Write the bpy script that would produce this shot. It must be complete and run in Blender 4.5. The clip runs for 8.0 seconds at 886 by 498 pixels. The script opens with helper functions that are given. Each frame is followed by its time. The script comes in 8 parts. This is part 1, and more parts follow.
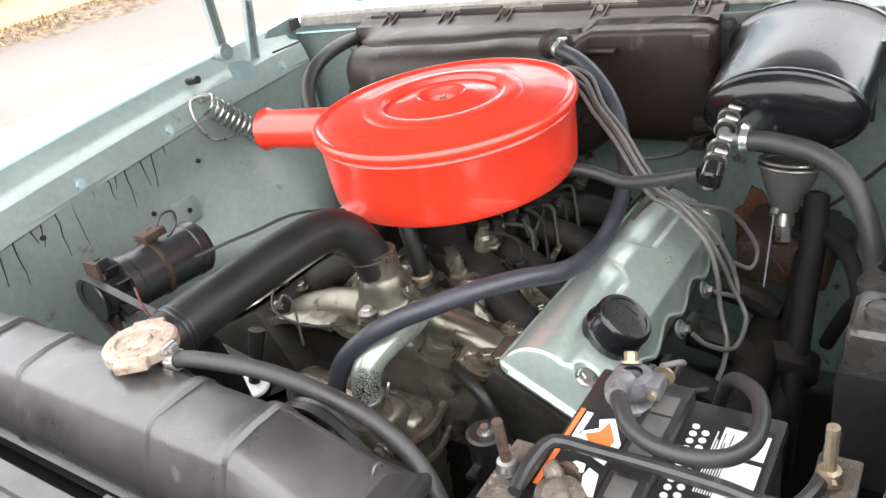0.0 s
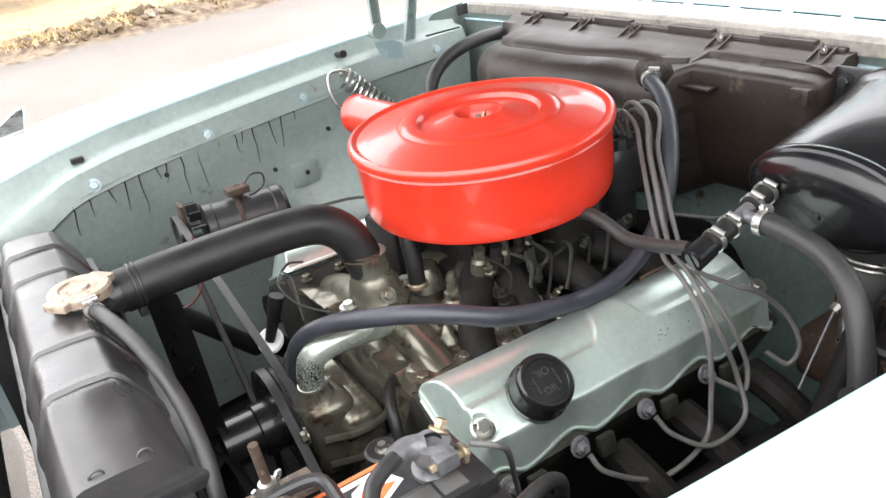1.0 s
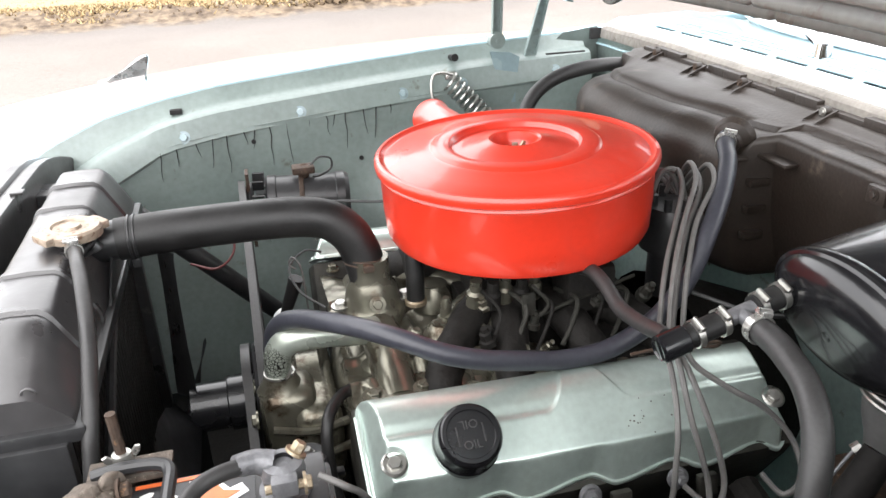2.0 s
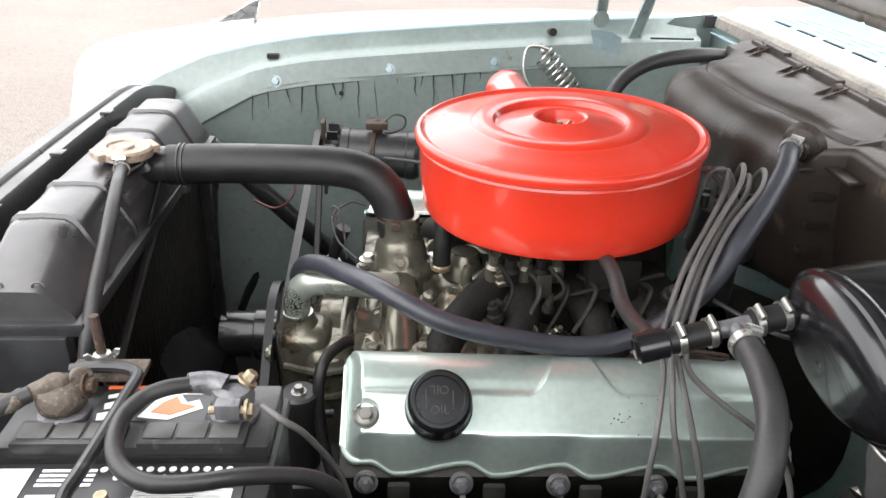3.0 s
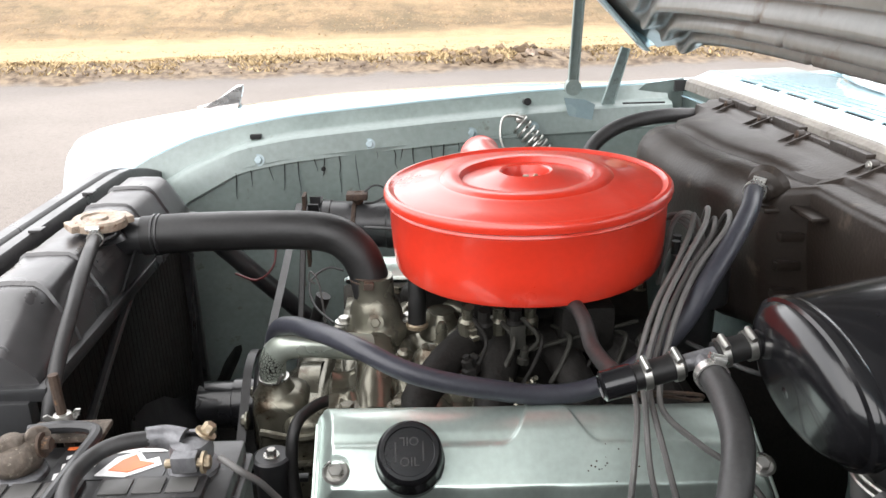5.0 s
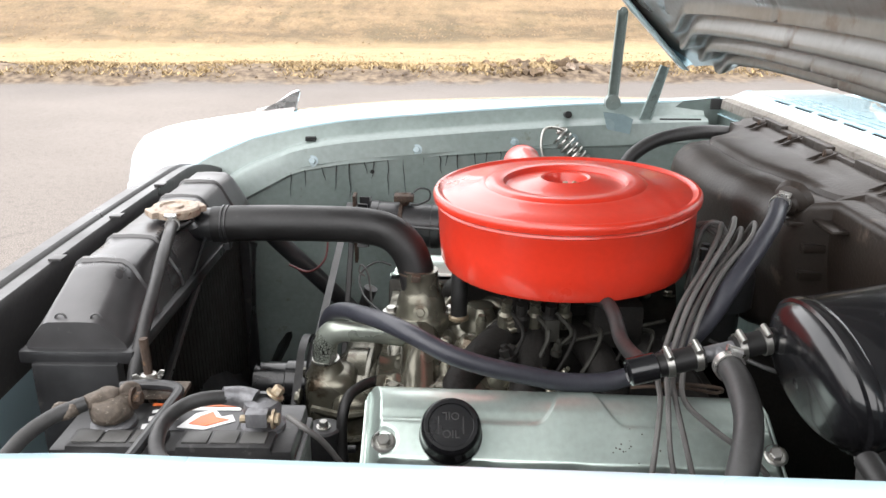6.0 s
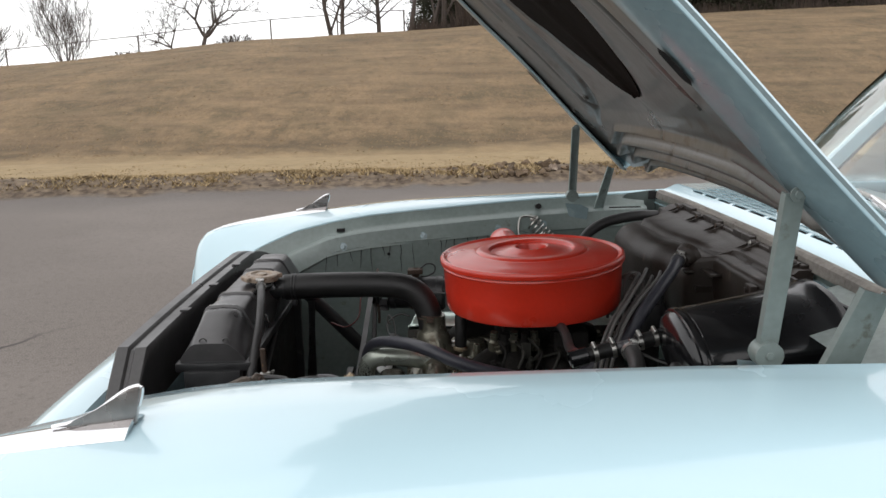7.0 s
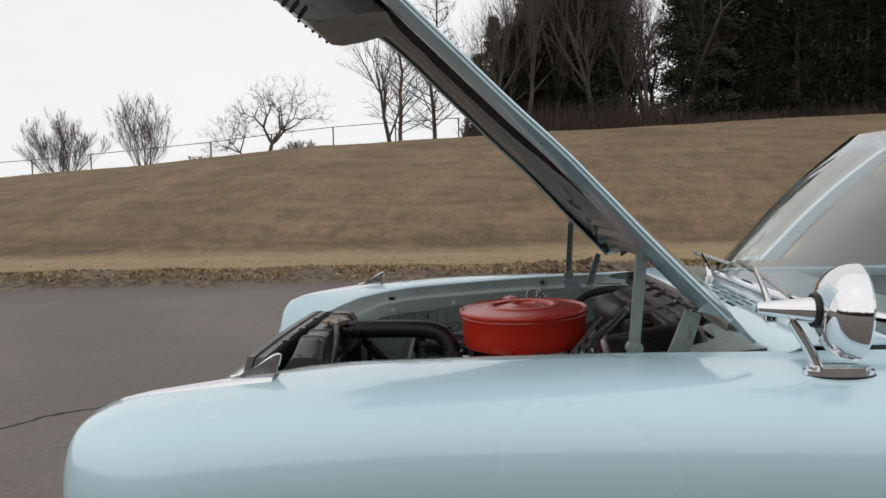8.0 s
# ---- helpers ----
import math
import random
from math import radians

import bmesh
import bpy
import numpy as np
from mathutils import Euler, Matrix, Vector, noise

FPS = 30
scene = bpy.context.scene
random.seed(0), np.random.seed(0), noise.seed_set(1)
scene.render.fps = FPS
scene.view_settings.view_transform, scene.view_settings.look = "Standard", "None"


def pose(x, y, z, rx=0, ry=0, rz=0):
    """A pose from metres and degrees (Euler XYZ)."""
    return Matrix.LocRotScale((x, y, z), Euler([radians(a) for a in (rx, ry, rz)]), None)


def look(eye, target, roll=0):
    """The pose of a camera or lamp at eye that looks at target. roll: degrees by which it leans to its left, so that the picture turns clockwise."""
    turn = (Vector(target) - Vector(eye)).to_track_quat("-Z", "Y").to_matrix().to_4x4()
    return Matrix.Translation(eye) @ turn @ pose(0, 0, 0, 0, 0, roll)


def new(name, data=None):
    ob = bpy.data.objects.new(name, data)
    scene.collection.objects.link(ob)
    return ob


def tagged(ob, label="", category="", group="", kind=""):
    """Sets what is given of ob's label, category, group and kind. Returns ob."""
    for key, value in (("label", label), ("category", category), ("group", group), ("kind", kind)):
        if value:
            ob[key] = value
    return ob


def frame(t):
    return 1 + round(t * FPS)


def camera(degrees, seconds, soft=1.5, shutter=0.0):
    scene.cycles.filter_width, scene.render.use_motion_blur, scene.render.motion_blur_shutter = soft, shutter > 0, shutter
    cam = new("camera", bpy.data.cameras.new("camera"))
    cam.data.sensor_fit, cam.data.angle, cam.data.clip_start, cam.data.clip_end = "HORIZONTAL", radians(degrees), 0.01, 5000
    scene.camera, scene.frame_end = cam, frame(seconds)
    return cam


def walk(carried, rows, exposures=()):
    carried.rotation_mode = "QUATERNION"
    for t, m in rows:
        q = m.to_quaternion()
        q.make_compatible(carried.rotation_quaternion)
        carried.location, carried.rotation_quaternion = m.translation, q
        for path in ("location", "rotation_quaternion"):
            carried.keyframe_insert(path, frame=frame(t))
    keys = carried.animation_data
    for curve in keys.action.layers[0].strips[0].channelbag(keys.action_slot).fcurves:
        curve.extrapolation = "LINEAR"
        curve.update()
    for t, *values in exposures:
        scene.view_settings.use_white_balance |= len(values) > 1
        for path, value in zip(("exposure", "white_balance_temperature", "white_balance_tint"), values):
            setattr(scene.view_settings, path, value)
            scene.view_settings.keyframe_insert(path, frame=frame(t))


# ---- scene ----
cam = camera(60.2, 8.0)
PATH = [
    (0, (-0.854, -0.613, 1.26), (0.548, 0.474, 0.337), -10.8),
    (0.3, (-0.751, -0.693, 1.257), (0.498, 0.553, 0.316), -11.1),
    (0.5, (-0.705, -0.744, 1.243), (0.475, 0.575, 0.311), -10.9),
    (0.7, (-0.649, -0.777, 1.269), (0.423, 0.614, 0.313), -11.1),
    (1, (-0.568, -0.872, 1.271), (0.293, 0.695, 0.374), -8.8),
    (1.2, (-0.514, -0.924, 1.279), (0.221, 0.713, 0.395), -6.8),
    (2.3, (-0.266, -0.924, 1.251), (0.068, 0.858, 0.407), -0.7),
    (2.5, (-0.217, -0.947, 1.252), (0.023, 0.844, 0.396), 0.2),
    (2.7, (-0.2, -0.961, 1.244), (-0.029, 0.828, 0.364), 1.7),
    (3, (-0.196, -0.953, 1.25), (-0.105, 0.826, 0.34), 1.8),
    (3.2, (-0.195, -0.958, 1.247), (-0.137, 0.816, 0.324), 1.1),
    (3.5, (-0.185, -0.961, 1.244), (-0.157, 0.802, 0.3), 0.3),
    (3.8, (-0.172, -0.971, 1.241), (-0.152, 0.789, 0.293), -0.3),
    (4, (-0.155, -0.97, 1.246), (-0.107, 0.816, 0.348), -0.1),
    (4.2, (-0.154, -0.975, 1.241), (-0.066, 0.846, 0.42), 0.9),
    (5.3, (-0.149, -0.977, 1.209), (-0.088, 0.898, 0.515), -1.7),
    (5.5, (-0.149, -0.985, 1.214), (-0.106, 0.889, 0.515), -1.7),
    (5.8, (-0.157, -1.018, 1.216), (-0.148, 0.861, 0.53), -1.6),
    (6, (-0.168, -1.062, 1.225), (-0.179, 0.822, 0.554), 0.4),
    (6.3, (-0.183, -1.167, 1.24), (-0.232, 0.746, 0.659), 0.4),
    (6.5, (-0.202, -1.27, 1.256), (-0.221, 0.654, 0.713), -0.3),
    (6.7, (-0.204, -1.383, 1.256), (-0.211, 0.557, 0.769), -0.5),
    (7, (-0.189, -1.541, 1.285), (-0.181, 0.415, 0.866), -1.2),
    (7.3, (-0.122, -1.751, 1.273), (-0.177, 0.225, 0.971), -1.3),
    (7.5, (-0.097, -1.896, 1.271), (-0.191, 0.081, 0.981), -0.2),
    (7.7, (-0.085, -2.026, 1.295), (-0.215, -0.049, 1.02), -0.8),
    (8, (-0.091, -2.249, 1.297), (-0.218, -0.259, 1.14), -1.0),
]
EXPOSURES = [(0.0, 2.13), (1.2, 2.12), (2.5, 2.0), (4.0, 1.97), (5.5, 1.7), (6.0, 1.68), (6.5, 0.9), (7.0, 0.08), (7.5, -0.33), (8.0, -0.55)]
walk(cam, [(t, look(eye, target, roll)) for t, eye, target, roll in PATH], EXPOSURES)

# ---- world and sun: a bright overcast sky ----
world = bpy.data.worlds.new("overcast_sky")
scene.world = world
world.use_nodes = True
wn, wl = world.node_tree.nodes, world.node_tree.links
wn.clear()
w_out = wn.new("ShaderNodeOutputWorld")
w_bg = wn.new("ShaderNodeBackground")
w_sky = wn.new("ShaderNodeTexSky")
w_sky.sky_type, w_sky.sun_disc = "NISHITA", False
w_sky.sun_elevation, w_sky.sun_rotation = radians(52), radians(215)
w_dim = wn.new("ShaderNodeVectorMath")
w_dim.operation = "SCALE"
w_dim.inputs["Scale"].default_value = 0.10
w_tc = wn.new("ShaderNodeTexCoord")
w_map = wn.new("ShaderNodeMapping")
w_map.inputs["Scale"].default_value = (1.0, 1.0, 3.0)
w_noise = wn.new("ShaderNodeTexNoise")
w_noise.inputs["Scale"].default_value = 2.2
w_noise.inputs["Detail"].default_value = 6.0
w_ramp = wn.new("ShaderNodeValToRGB")
w_ramp.color_ramp.elements[0].position, w_ramp.color_ramp.elements[1].position = 0.3, 0.7
w_ramp.color_ramp.elements[0].color = (0.93, 0.92, 0.94, 1)
w_ramp.color_ramp.elements[1].color = (1.0, 0.99, 0.98, 1)
w_cloud = wn.new("ShaderNodeVectorMath")
w_cloud.operation = "SCALE"
w_cloud.inputs["Scale"].default_value = 1.55
w_mix = wn.new("ShaderNodeMix")
w_mix.data_type = "RGBA"
w_mix.inputs["Factor"].default_value = 0.85
wl.new(w_sky.outputs[0], w_dim.inputs[0])
wl.new(w_tc.outputs["Generated"], w_map.inputs["Vector"])
wl.new(w_map.outputs[0], w_noise.inputs["Vector"])
wl.new(w_noise.outputs[0], w_ramp.inputs[0])
wl.new(w_ramp.outputs[0], w_cloud.inputs[0])
wl.new(w_dim.outputs[0], w_mix.inputs["A"])
wl.new(w_cloud.outputs[0], w_mix.inputs["B"])
wl.new(w_mix.outputs["Result"], w_bg.inputs[0])
w_bg.inputs["Strength"].default_value = 1.0
wl.new(w_bg.outputs[0], w_out.inputs[0])

sun = new("sun", bpy.data.lights.new("sun", "SUN"))
sun.data.energy, sun.data.angle, sun.data.color = 0.6, radians(110), (1.0, 0.96, 0.9)
sun.matrix_world = look((-3, -4, 6.4), (0, 0, 0))


# ---- materials ----
def material(name, base, rough=0.5, metal=0.0, vary=0.25, scale=8.0, bump=0.0, bscale=60.0, coat=0.0, dark=None, spots=0.0, spec=0.5, rvary=0.1, island=0.0):
    """A surface with two scales of colour variation, fine relief and, with dark and spots, patches of a second colour."""
    m = bpy.data.materials.new(name)
    m.use_nodes = True
    n, l = m.node_tree.nodes, m.node_tree.links
    b = n["Principled BSDF"]
    tc = n.new("ShaderNodeTexCoord")
    coarse = n.new("ShaderNodeTexNoise")
    coarse.inputs["Scale"].default_value, coarse.inputs["Detail"].default_value = scale, 5.0
    fine = n.new("ShaderNodeTexNoise")
    fine.inputs["Scale"].default_value, fine.inputs["Detail"].default_value = bscale, 4.0
    l.new(tc.outputs["Object"], coarse.inputs["Vector"])
    l.new(tc.outputs["Object"], fine.inputs["Vector"])
    add = n.new("ShaderNodeMath")
    add.operation = "ADD"
    l.new(coarse.outputs[0], add.inputs[0])
    l.new(fine.outputs[0], add.inputs[1])
    half = n.new("ShaderNodeMapRange")
    half.inputs["From Min"].default_value, half.inputs["From Max"].default_value = 0.6, 1.4
    half.inputs["To Min"].default_value, half.inputs["To Max"].default_value = 1 - vary, 1 + vary
    l.new(add.outputs[0], half.inputs["Value"])
    mul = n.new("ShaderNodeVectorMath")
    mul.operation = "SCALE"
    mul.inputs[0].default_value = base
    l.new(half.outputs[0], mul.inputs["Scale"])
    col = mul.outputs[0]
    if island:
        geo = n.new("ShaderNodeNewGeometry")
        mr = n.new("ShaderNodeMapRange")
        mr.inputs["To Min"].default_value, mr.inputs["To Max"].default_value = 1 - island, 1 + island
        l.new(geo.outputs["Random Per Island"], mr.inputs["Value"])
        m2 = n.new("ShaderNodeVectorMath")
        m2.operation = "SCALE"
        l.new(col, m2.inputs[0])
        l.new(mr.outputs[0], m2.inputs["Scale"])
        col = m2.outputs[0]
    if dark:
        pn = n.new("ShaderNodeTexNoise")
        pn.inputs["Scale"].default_value, pn.inputs["Detail"].default_value, pn.inputs["Roughness"].default_value = scale * 2.3, 8.0, 0.65
        l.new(tc.outputs["Object"], pn.inputs["Vector"])
        pr = n.new("ShaderNodeMapRange")
        pr.inputs["From Min"].default_value, pr.inputs["From Max"].default_value = 0.68 - spots * 0.3, 0.74 - spots * 0.26
        l.new(pn.outputs[0], pr.inputs["Value"])
        mx = n.new("ShaderNodeMix")
        mx.data_type = "RGBA"
        mx.inputs["B"].default_value = (*dark, 1)
        l.new(pr.outputs[0], mx.inputs["Factor"])
        l.new(col, mx.inputs["A"])
        col = mx.outputs["Result"]
    l.new(col, b.inputs["Base Color"])
    rr = n.new("ShaderNodeMapRange")
    rr.inputs["From Min"].default_value, rr.inputs["From Max"].default_value = 0.3, 0.7
    rr.inputs["To Min"].default_value, rr.inputs["To Max"].default_value = max(0.02, rough - rvary), min(1, rough + rvary)
    l.new(coarse.outputs[0], rr.inputs["Value"])
    l.new(rr.outputs[0], b.inputs["Roughness"])
    b.inputs["Metallic"].default_value = metal
    b.inputs["Specular IOR Level"].default_value = spec
    b.inputs["Coat Weight"].default_value = coat
    b.inputs["Coat Roughness"].default_value = 0.05
    if bump:
        bp = n.new("ShaderNodeBump")
        bp.inputs["Strength"].default_value, bp.inputs["Distance"].default_value = bump, 0.002
        l.new(fine.outputs[0], bp.inputs["Height"])
        l.new(bp.outputs[0], b.inputs["Normal"])
    return m


PAINT = material("aqua_car_paint", (0.505, 0.695, 0.765), 0.26, vary=0.03, scale=2, coat=1.0, rvary=0.03, bump=0.01, bscale=3)
# Bay aqua: darker than the body, with the shade under the bonnet put in.
INNER = material("shaded_aqua_inner_paint", (0.188, 0.228, 0.216), 0.40, vary=0.16, scale=9, bump=0.05, bscale=90, dark=(0.125, 0.135, 0.115), spots=0.16)
INNER_DIRTY = material("dusty_inner_paint", (0.176, 0.224, 0.216), 0.6, vary=0.25, scale=14, bump=0.08, bscale=120, dark=(0.07, 0.07, 0.06), spots=0.22)
# Bonnet underside: shade put into the base colour, brown dirt in the spots.
UNDER = material("shaded_underside_paint", (0.124, 0.124, 0.114), 0.36, vary=0.25, scale=6, coat=0.15, bump=0.05, bscale=70, dark=(0.085, 0.068, 0.054), spots=0.40)
# Brown felt taken near to black, which includes the shadow in the recess.
DEADENER = material("shaded_brown_deadener", (0.012, 0.009, 0.007), 0.9, vary=0.35, scale=12, bump=0.3, bscale=90, spec=0.08, rvary=0.02)
POT_METAL = material("dull_pot_metal", (0.34, 0.32, 0.31), 0.26, metal=0.9, vary=0.2, scale=30)
DUSTY_PAINT = material("dusty_pale_paint", (0.42, 0.48, 0.46), 0.55, vary=0.2, scale=8, bump=0.05, bscale=90, dark=(0.30, 0.29, 0.25), spots=0.25)
ENGINE = material("turquoise_engine_paint", (0.50, 0.585, 0.545), 0.34, metal=0.72, vary=0.12, scale=10, coat=0.12, bump=0.012, bscale=120, dark=(0.30, 0.32, 0.28), spots=0.03, rvary=0.05)
HEAD_IRON = material("near_black_head_iron", (0.030, 0.029, 0.025), 0.5, metal=0.3, vary=0.45, scale=20, bump=0.4, bscale=80, spec=0.2)
GRIMY = material("grimy_cast_iron", (0.142, 0.135, 0.106), 0.27, metal=0.65, vary=0.28, scale=9, bump=0.22, bscale=55, dark=(0.052, 0.038, 0.024), spots=0.44, rvary=0.12)
FLAKED = material("flaking_engine_paint", (0.33, 0.36, 0.315), 0.27, metal=0.55, vary=0.18, scale=14, bump=0.12, bscale=70, dark=(0.11, 0.10, 0.08), spots=0.10)


def crackle(m, at, size):
    """Adds a net of dark cracks to a paint, in one patch round a place."""
    n, l = m.node_tree.nodes, m.node_tree.links
    b = n["Principled BSDF"]
    tc = n.new("ShaderNodeTexCoord")
    cell = n.new("ShaderNodeTexVoronoi")
    cell.feature = "DISTANCE_TO_EDGE"
    cell.inputs["Scale"].default_value = 240
    l.new(tc.outputs["Object"], cell.inputs["Vector"])
    gap = n.new("ShaderNodeVectorMath")
    gap.operation = "DISTANCE"
    gap.inputs[1].default_value = at
    l.new(tc.outputs["Object"], gap.inputs[0])
    edge = n.new("ShaderNodeTexNoise")
    edge.inputs["Scale"].default_value = 120
    l.new(tc.outputs["Object"], edge.inputs["Vector"])
    rag = n.new("ShaderNodeMath")
    rag.operation = "MULTIPLY_ADD"
    rag.inputs[1].default_value, rag.inputs[2].default_value = 0.030, -0.015
    l.new(edge.outputs[0], rag.inputs[0])
    near = n.new("ShaderNodeMath")
    near.operation = "ADD"
    l.new(gap.outputs["Value"], near.inputs[0])
    l.new(rag.outputs[0], near.inputs[1])
    wide = n.new("ShaderNodeMapRange")
    wide.inputs["From Min"].default_value, wide.inputs["From Max"].default_value = size * 0.6, size
    wide.inputs["To Min"].default_value, wide.inputs["To Max"].default_value = 0.085, 0.0
    l.new(near.outputs[0], wide.inputs["Value"])
    cut = n.new("ShaderNodeMath")
    cut.operation = "LESS_THAN"
    l.new(cell.outputs["Distance"], cut.inputs[0])
    l.new(wide.outputs[0], cut.inputs[1])
    mx = n.new("ShaderNodeMix")
    mx.data_type = "RGBA"
    mx.inputs["B"].default_value = (0.012, 0.011, 0.009, 1)
    l.new(cut.outputs[0], mx.inputs["Factor"])
    l.new(b.inputs["Base Color"].links[0].from_socket, mx.inputs["A"])
    l.new(mx.outputs["Result"], b.inputs["Base Color"])


crackle(FLAKED, (-0.352, -0.080, 0.722), 0.026)
# Inner aqua raised in tone against the shade at the firewall; spots are rust.
FIREWALL = material("lightened_firewall_paint", (0.235, 0.292, 0.272), 0.5, vary=0.2, scale=8, bump=0.06, bscale=90, dark=(0.085, 0.042, 0.020), spots=0.16)
RUST_PATCH = material("orange_brown_rust", (0.115, 0.048, 0.020), 0.85, vary=0.5, scale=40, bump=0.6, bscale=160, dark=(0.03, 0.018, 0.012), spots=0.5)
TANK = material("satin_black_tank_paint", (0.034, 0.032, 0.033), 0.33, vary=0.35, scale=12, bump=0.22, bscale=40, coat=0.0, spec=0.75, dark=(0.075, 0.071, 0.067), spots=0.16, rvary=0.10)
PLATE = material("worn_plate_paint", (0.060, 0.057, 0.056), 0.36, vary=0.3, scale=30, bump=0.1, bscale=120, spec=0.6)
BAR_GREY = material("dusty_dark_grey_paint", (0.042, 0.040, 0.040), 0.36, vary=0.25, scale=10, bump=0.12, bscale=120, dark=(0.075, 0.071, 0.068), spots=0.15)
FLANGE = material("aqua_flange_paint", (0.235, 0.312, 0.33), 0.30, vary=0.12, scale=6, coat=0.4, bump=0.03, bscale=80)
FAR_WOODS = material("brown_far_woods", (0.055, 0.047, 0.036), 0.95, vary=0.4, scale=0.5, bscale=4)
DARK_IRON = material("near_black_iron", (0.013, 0.012, 0.011), 0.62, vary=0.5, scale=30, bump=0.5, bscale=180, spec=0.14)
RED = material("red_orange_enamel", (0.544, 0.0304, 0.0136), 0.32, vary=0.08, scale=6, coat=0.4, bump=0.03, bscale=110, rvary=0.08, dark=(0.52, 0.03, 0.015), spots=0.08)
BLACK_GLOSS = material("black_gloss_enamel", (0.008, 0.008, 0.009), 0.24, vary=0.3, scale=12, coat=0.3, bump=0.05, bscale=40, rvary=0.08, spec=0.35)
BLACK_SATIN = material("black_satin_paint", (0.018, 0.018, 0.019), 0.36, vary=0.4, scale=18, bump=0.15, bscale=90, dark=(0.05, 0.048, 0.045), spots=0.15)
RUBBER = material("black_rubber", (0.0112, 0.0108, 0.0108), 0.45, vary=0.3, scale=25, bump=0.12, bscale=200, spec=0.35)
# Darker copy of the black rubber with its sheen cut, for hoses low in the bay.
RUBBER_DULL = material("low_sheen_rubber", (0.010, 0.0092, 0.0088), 0.7, vary=0.4, scale=25, bump=0.2, bscale=160, spec=0.12)
RUBBER_WORN = material("dusty_rubber", (0.024, 0.0232, 0.0232), 0.45, vary=0.3, scale=25, bump=0.12, bscale=200, spec=0.4)
RUBBER_BLUE = material("blue_grey_rubber", (0.033, 0.034, 0.043), 0.42, vary=0.22, scale=20, bump=0.10, bscale=160, spec=0.4)
WIRE = material("grey_wire_jacket", (0.104, 0.1, 0.096), 0.5, vary=0.2, scale=30)
WIRE_BLACK = material("black_wire_jacket", (0.02, 0.02, 0.02), 0.5, vary=0.2, scale=30)
WIRE_RED = material("red_wire_jacket", (0.08, 0.012, 0.012), 0.5, vary=0.2, scale=30)
BROWN = material("brown_moulded_plastic", (0.0215, 0.0160, 0.0128), 0.46, vary=0.4, scale=7, bump=0.22, bscale=220, dark=(0.062, 0.048, 0.037), spots=0.26, spec=0.35)
CHROME = material("chrome", (0.75, 0.75, 0.76), 0.06, metal=1.0, vary=0.03, rvary=0.03)
STEEL = material("zinc_steel", (0.4, 0.392, 0.368), 0.32, metal=0.9, vary=0.2, scale=40, dark=(0.2, 0.13, 0.08), spots=0.12)
CLAMP = material("worn_clamp_steel", (0.50, 0.49, 0.47), 0.30, metal=0.85, vary=0.3, scale=60, bump=0.2, bscale=300)
LEAD = material("grey_lead", (0.16, 0.16, 0.168), 0.5, metal=0.5, vary=0.35, scale=60, bump=0.6, bscale=160)
CORRODED = material("corroded_clamp", (0.104, 0.084, 0.068), 0.7, metal=0.3, vary=0.5, scale=60, bump=0.9, bscale=200, dark=(0.30, 0.27, 0.22), spots=0.25)
BRASS = material("worn_brass", (0.288, 0.232, 0.16), 0.45, metal=0.7, vary=0.35, scale=60, bump=0.4, bscale=180, dark=(0.50, 0.44, 0.36), spots=0.3)
RUST = material("rusty_steel", (0.048, 0.0304, 0.0208), 0.75, metal=0.2, vary=0.5, scale=50, bump=0.7, bscale=180, dark=(0.15, 0.085, 0.045), spots=0.25)
BAT_CASE = material("black_battery_plastic", (0.021, 0.0205, 0.021), 0.38, vary=0.35, scale=20, bump=0.1, bscale=150, dark=(0.07, 0.068, 0.065), spots=0.2)
LABEL_WHITE = material("white_label", (0.72, 0.72, 0.72), 0.4, vary=0.1, scale=30)
LABEL_BLACK = material("black_label", (0.02, 0.02, 0.022), 0.35, vary=0.2, scale=30)
LABEL_ORANGE = material("orange_label", (0.75, 0.17, 0.05), 0.4, vary=0.15, scale=40)
LABEL_GREY = material("grey_label_print", (0.33, 0.33, 0.33), 0.45, vary=0.1, scale=40)
PANEL_GREY = material("worn_grey_panel", (0.072, 0.0704, 0.068), 0.5, vary=0.3, scale=40)
# Beige of the cowl's front lip in shade, used on the seal strip.
SEAL = material("shaded_lip_beige", (0.34, 0.315, 0.285), 0.7, vary=0.3, scale=14, bump=0.2, bscale=120, dark=(0.20, 0.175, 0.15), spots=0.2)
VOID = material("dark_cavity", (0.012, 0.012, 0.012), 0.9, vary=0.2)
CAP = material("scuffed_pale_cap", (0.32, 0.256, 0.2), 0.5, metal=0.35, vary=0.4, scale=45, bump=0.5, bscale=130, dark=(0.16, 0.085, 0.05), spots=0.42)
CUP_GREY = material("dull_grey_cup_paint", (0.085, 0.083, 0.082), 0.45, vary=0.2, scale=20, bump=0.05, bscale=120)
JAR = material("milky_jar_plastic", (0.050, 0.047, 0.043), 0.3, vary=0.35, scale=30)
BARK = material("grey_brown_bark", (0.085, 0.068, 0.058), 0.9, vary=0.35, scale=3, bump=0.6, bscale=20)
NEEDLES = material("dark_evergreen_needles", (0.033, 0.035, 0.021), 0.85, vary=0.35, scale=0.8, bscale=6, island=0.25, spec=0.2)
BRUSH = material("brown_brushwood", (0.05, 0.035, 0.026), 0.9, vary=0.35, scale=0.9, bscale=8, island=0.4)
HILL_GRASS = material("matted_winter_grass", (0.20, 0.140, 0.080), 0.9, vary=0.3, scale=0.5, bscale=9, island=0.25)
STRAW = material("dry_grass_blades", (0.30, 0.22, 0.115), 0.85, vary=0.3, scale=0.7, bscale=9, island=0.35)
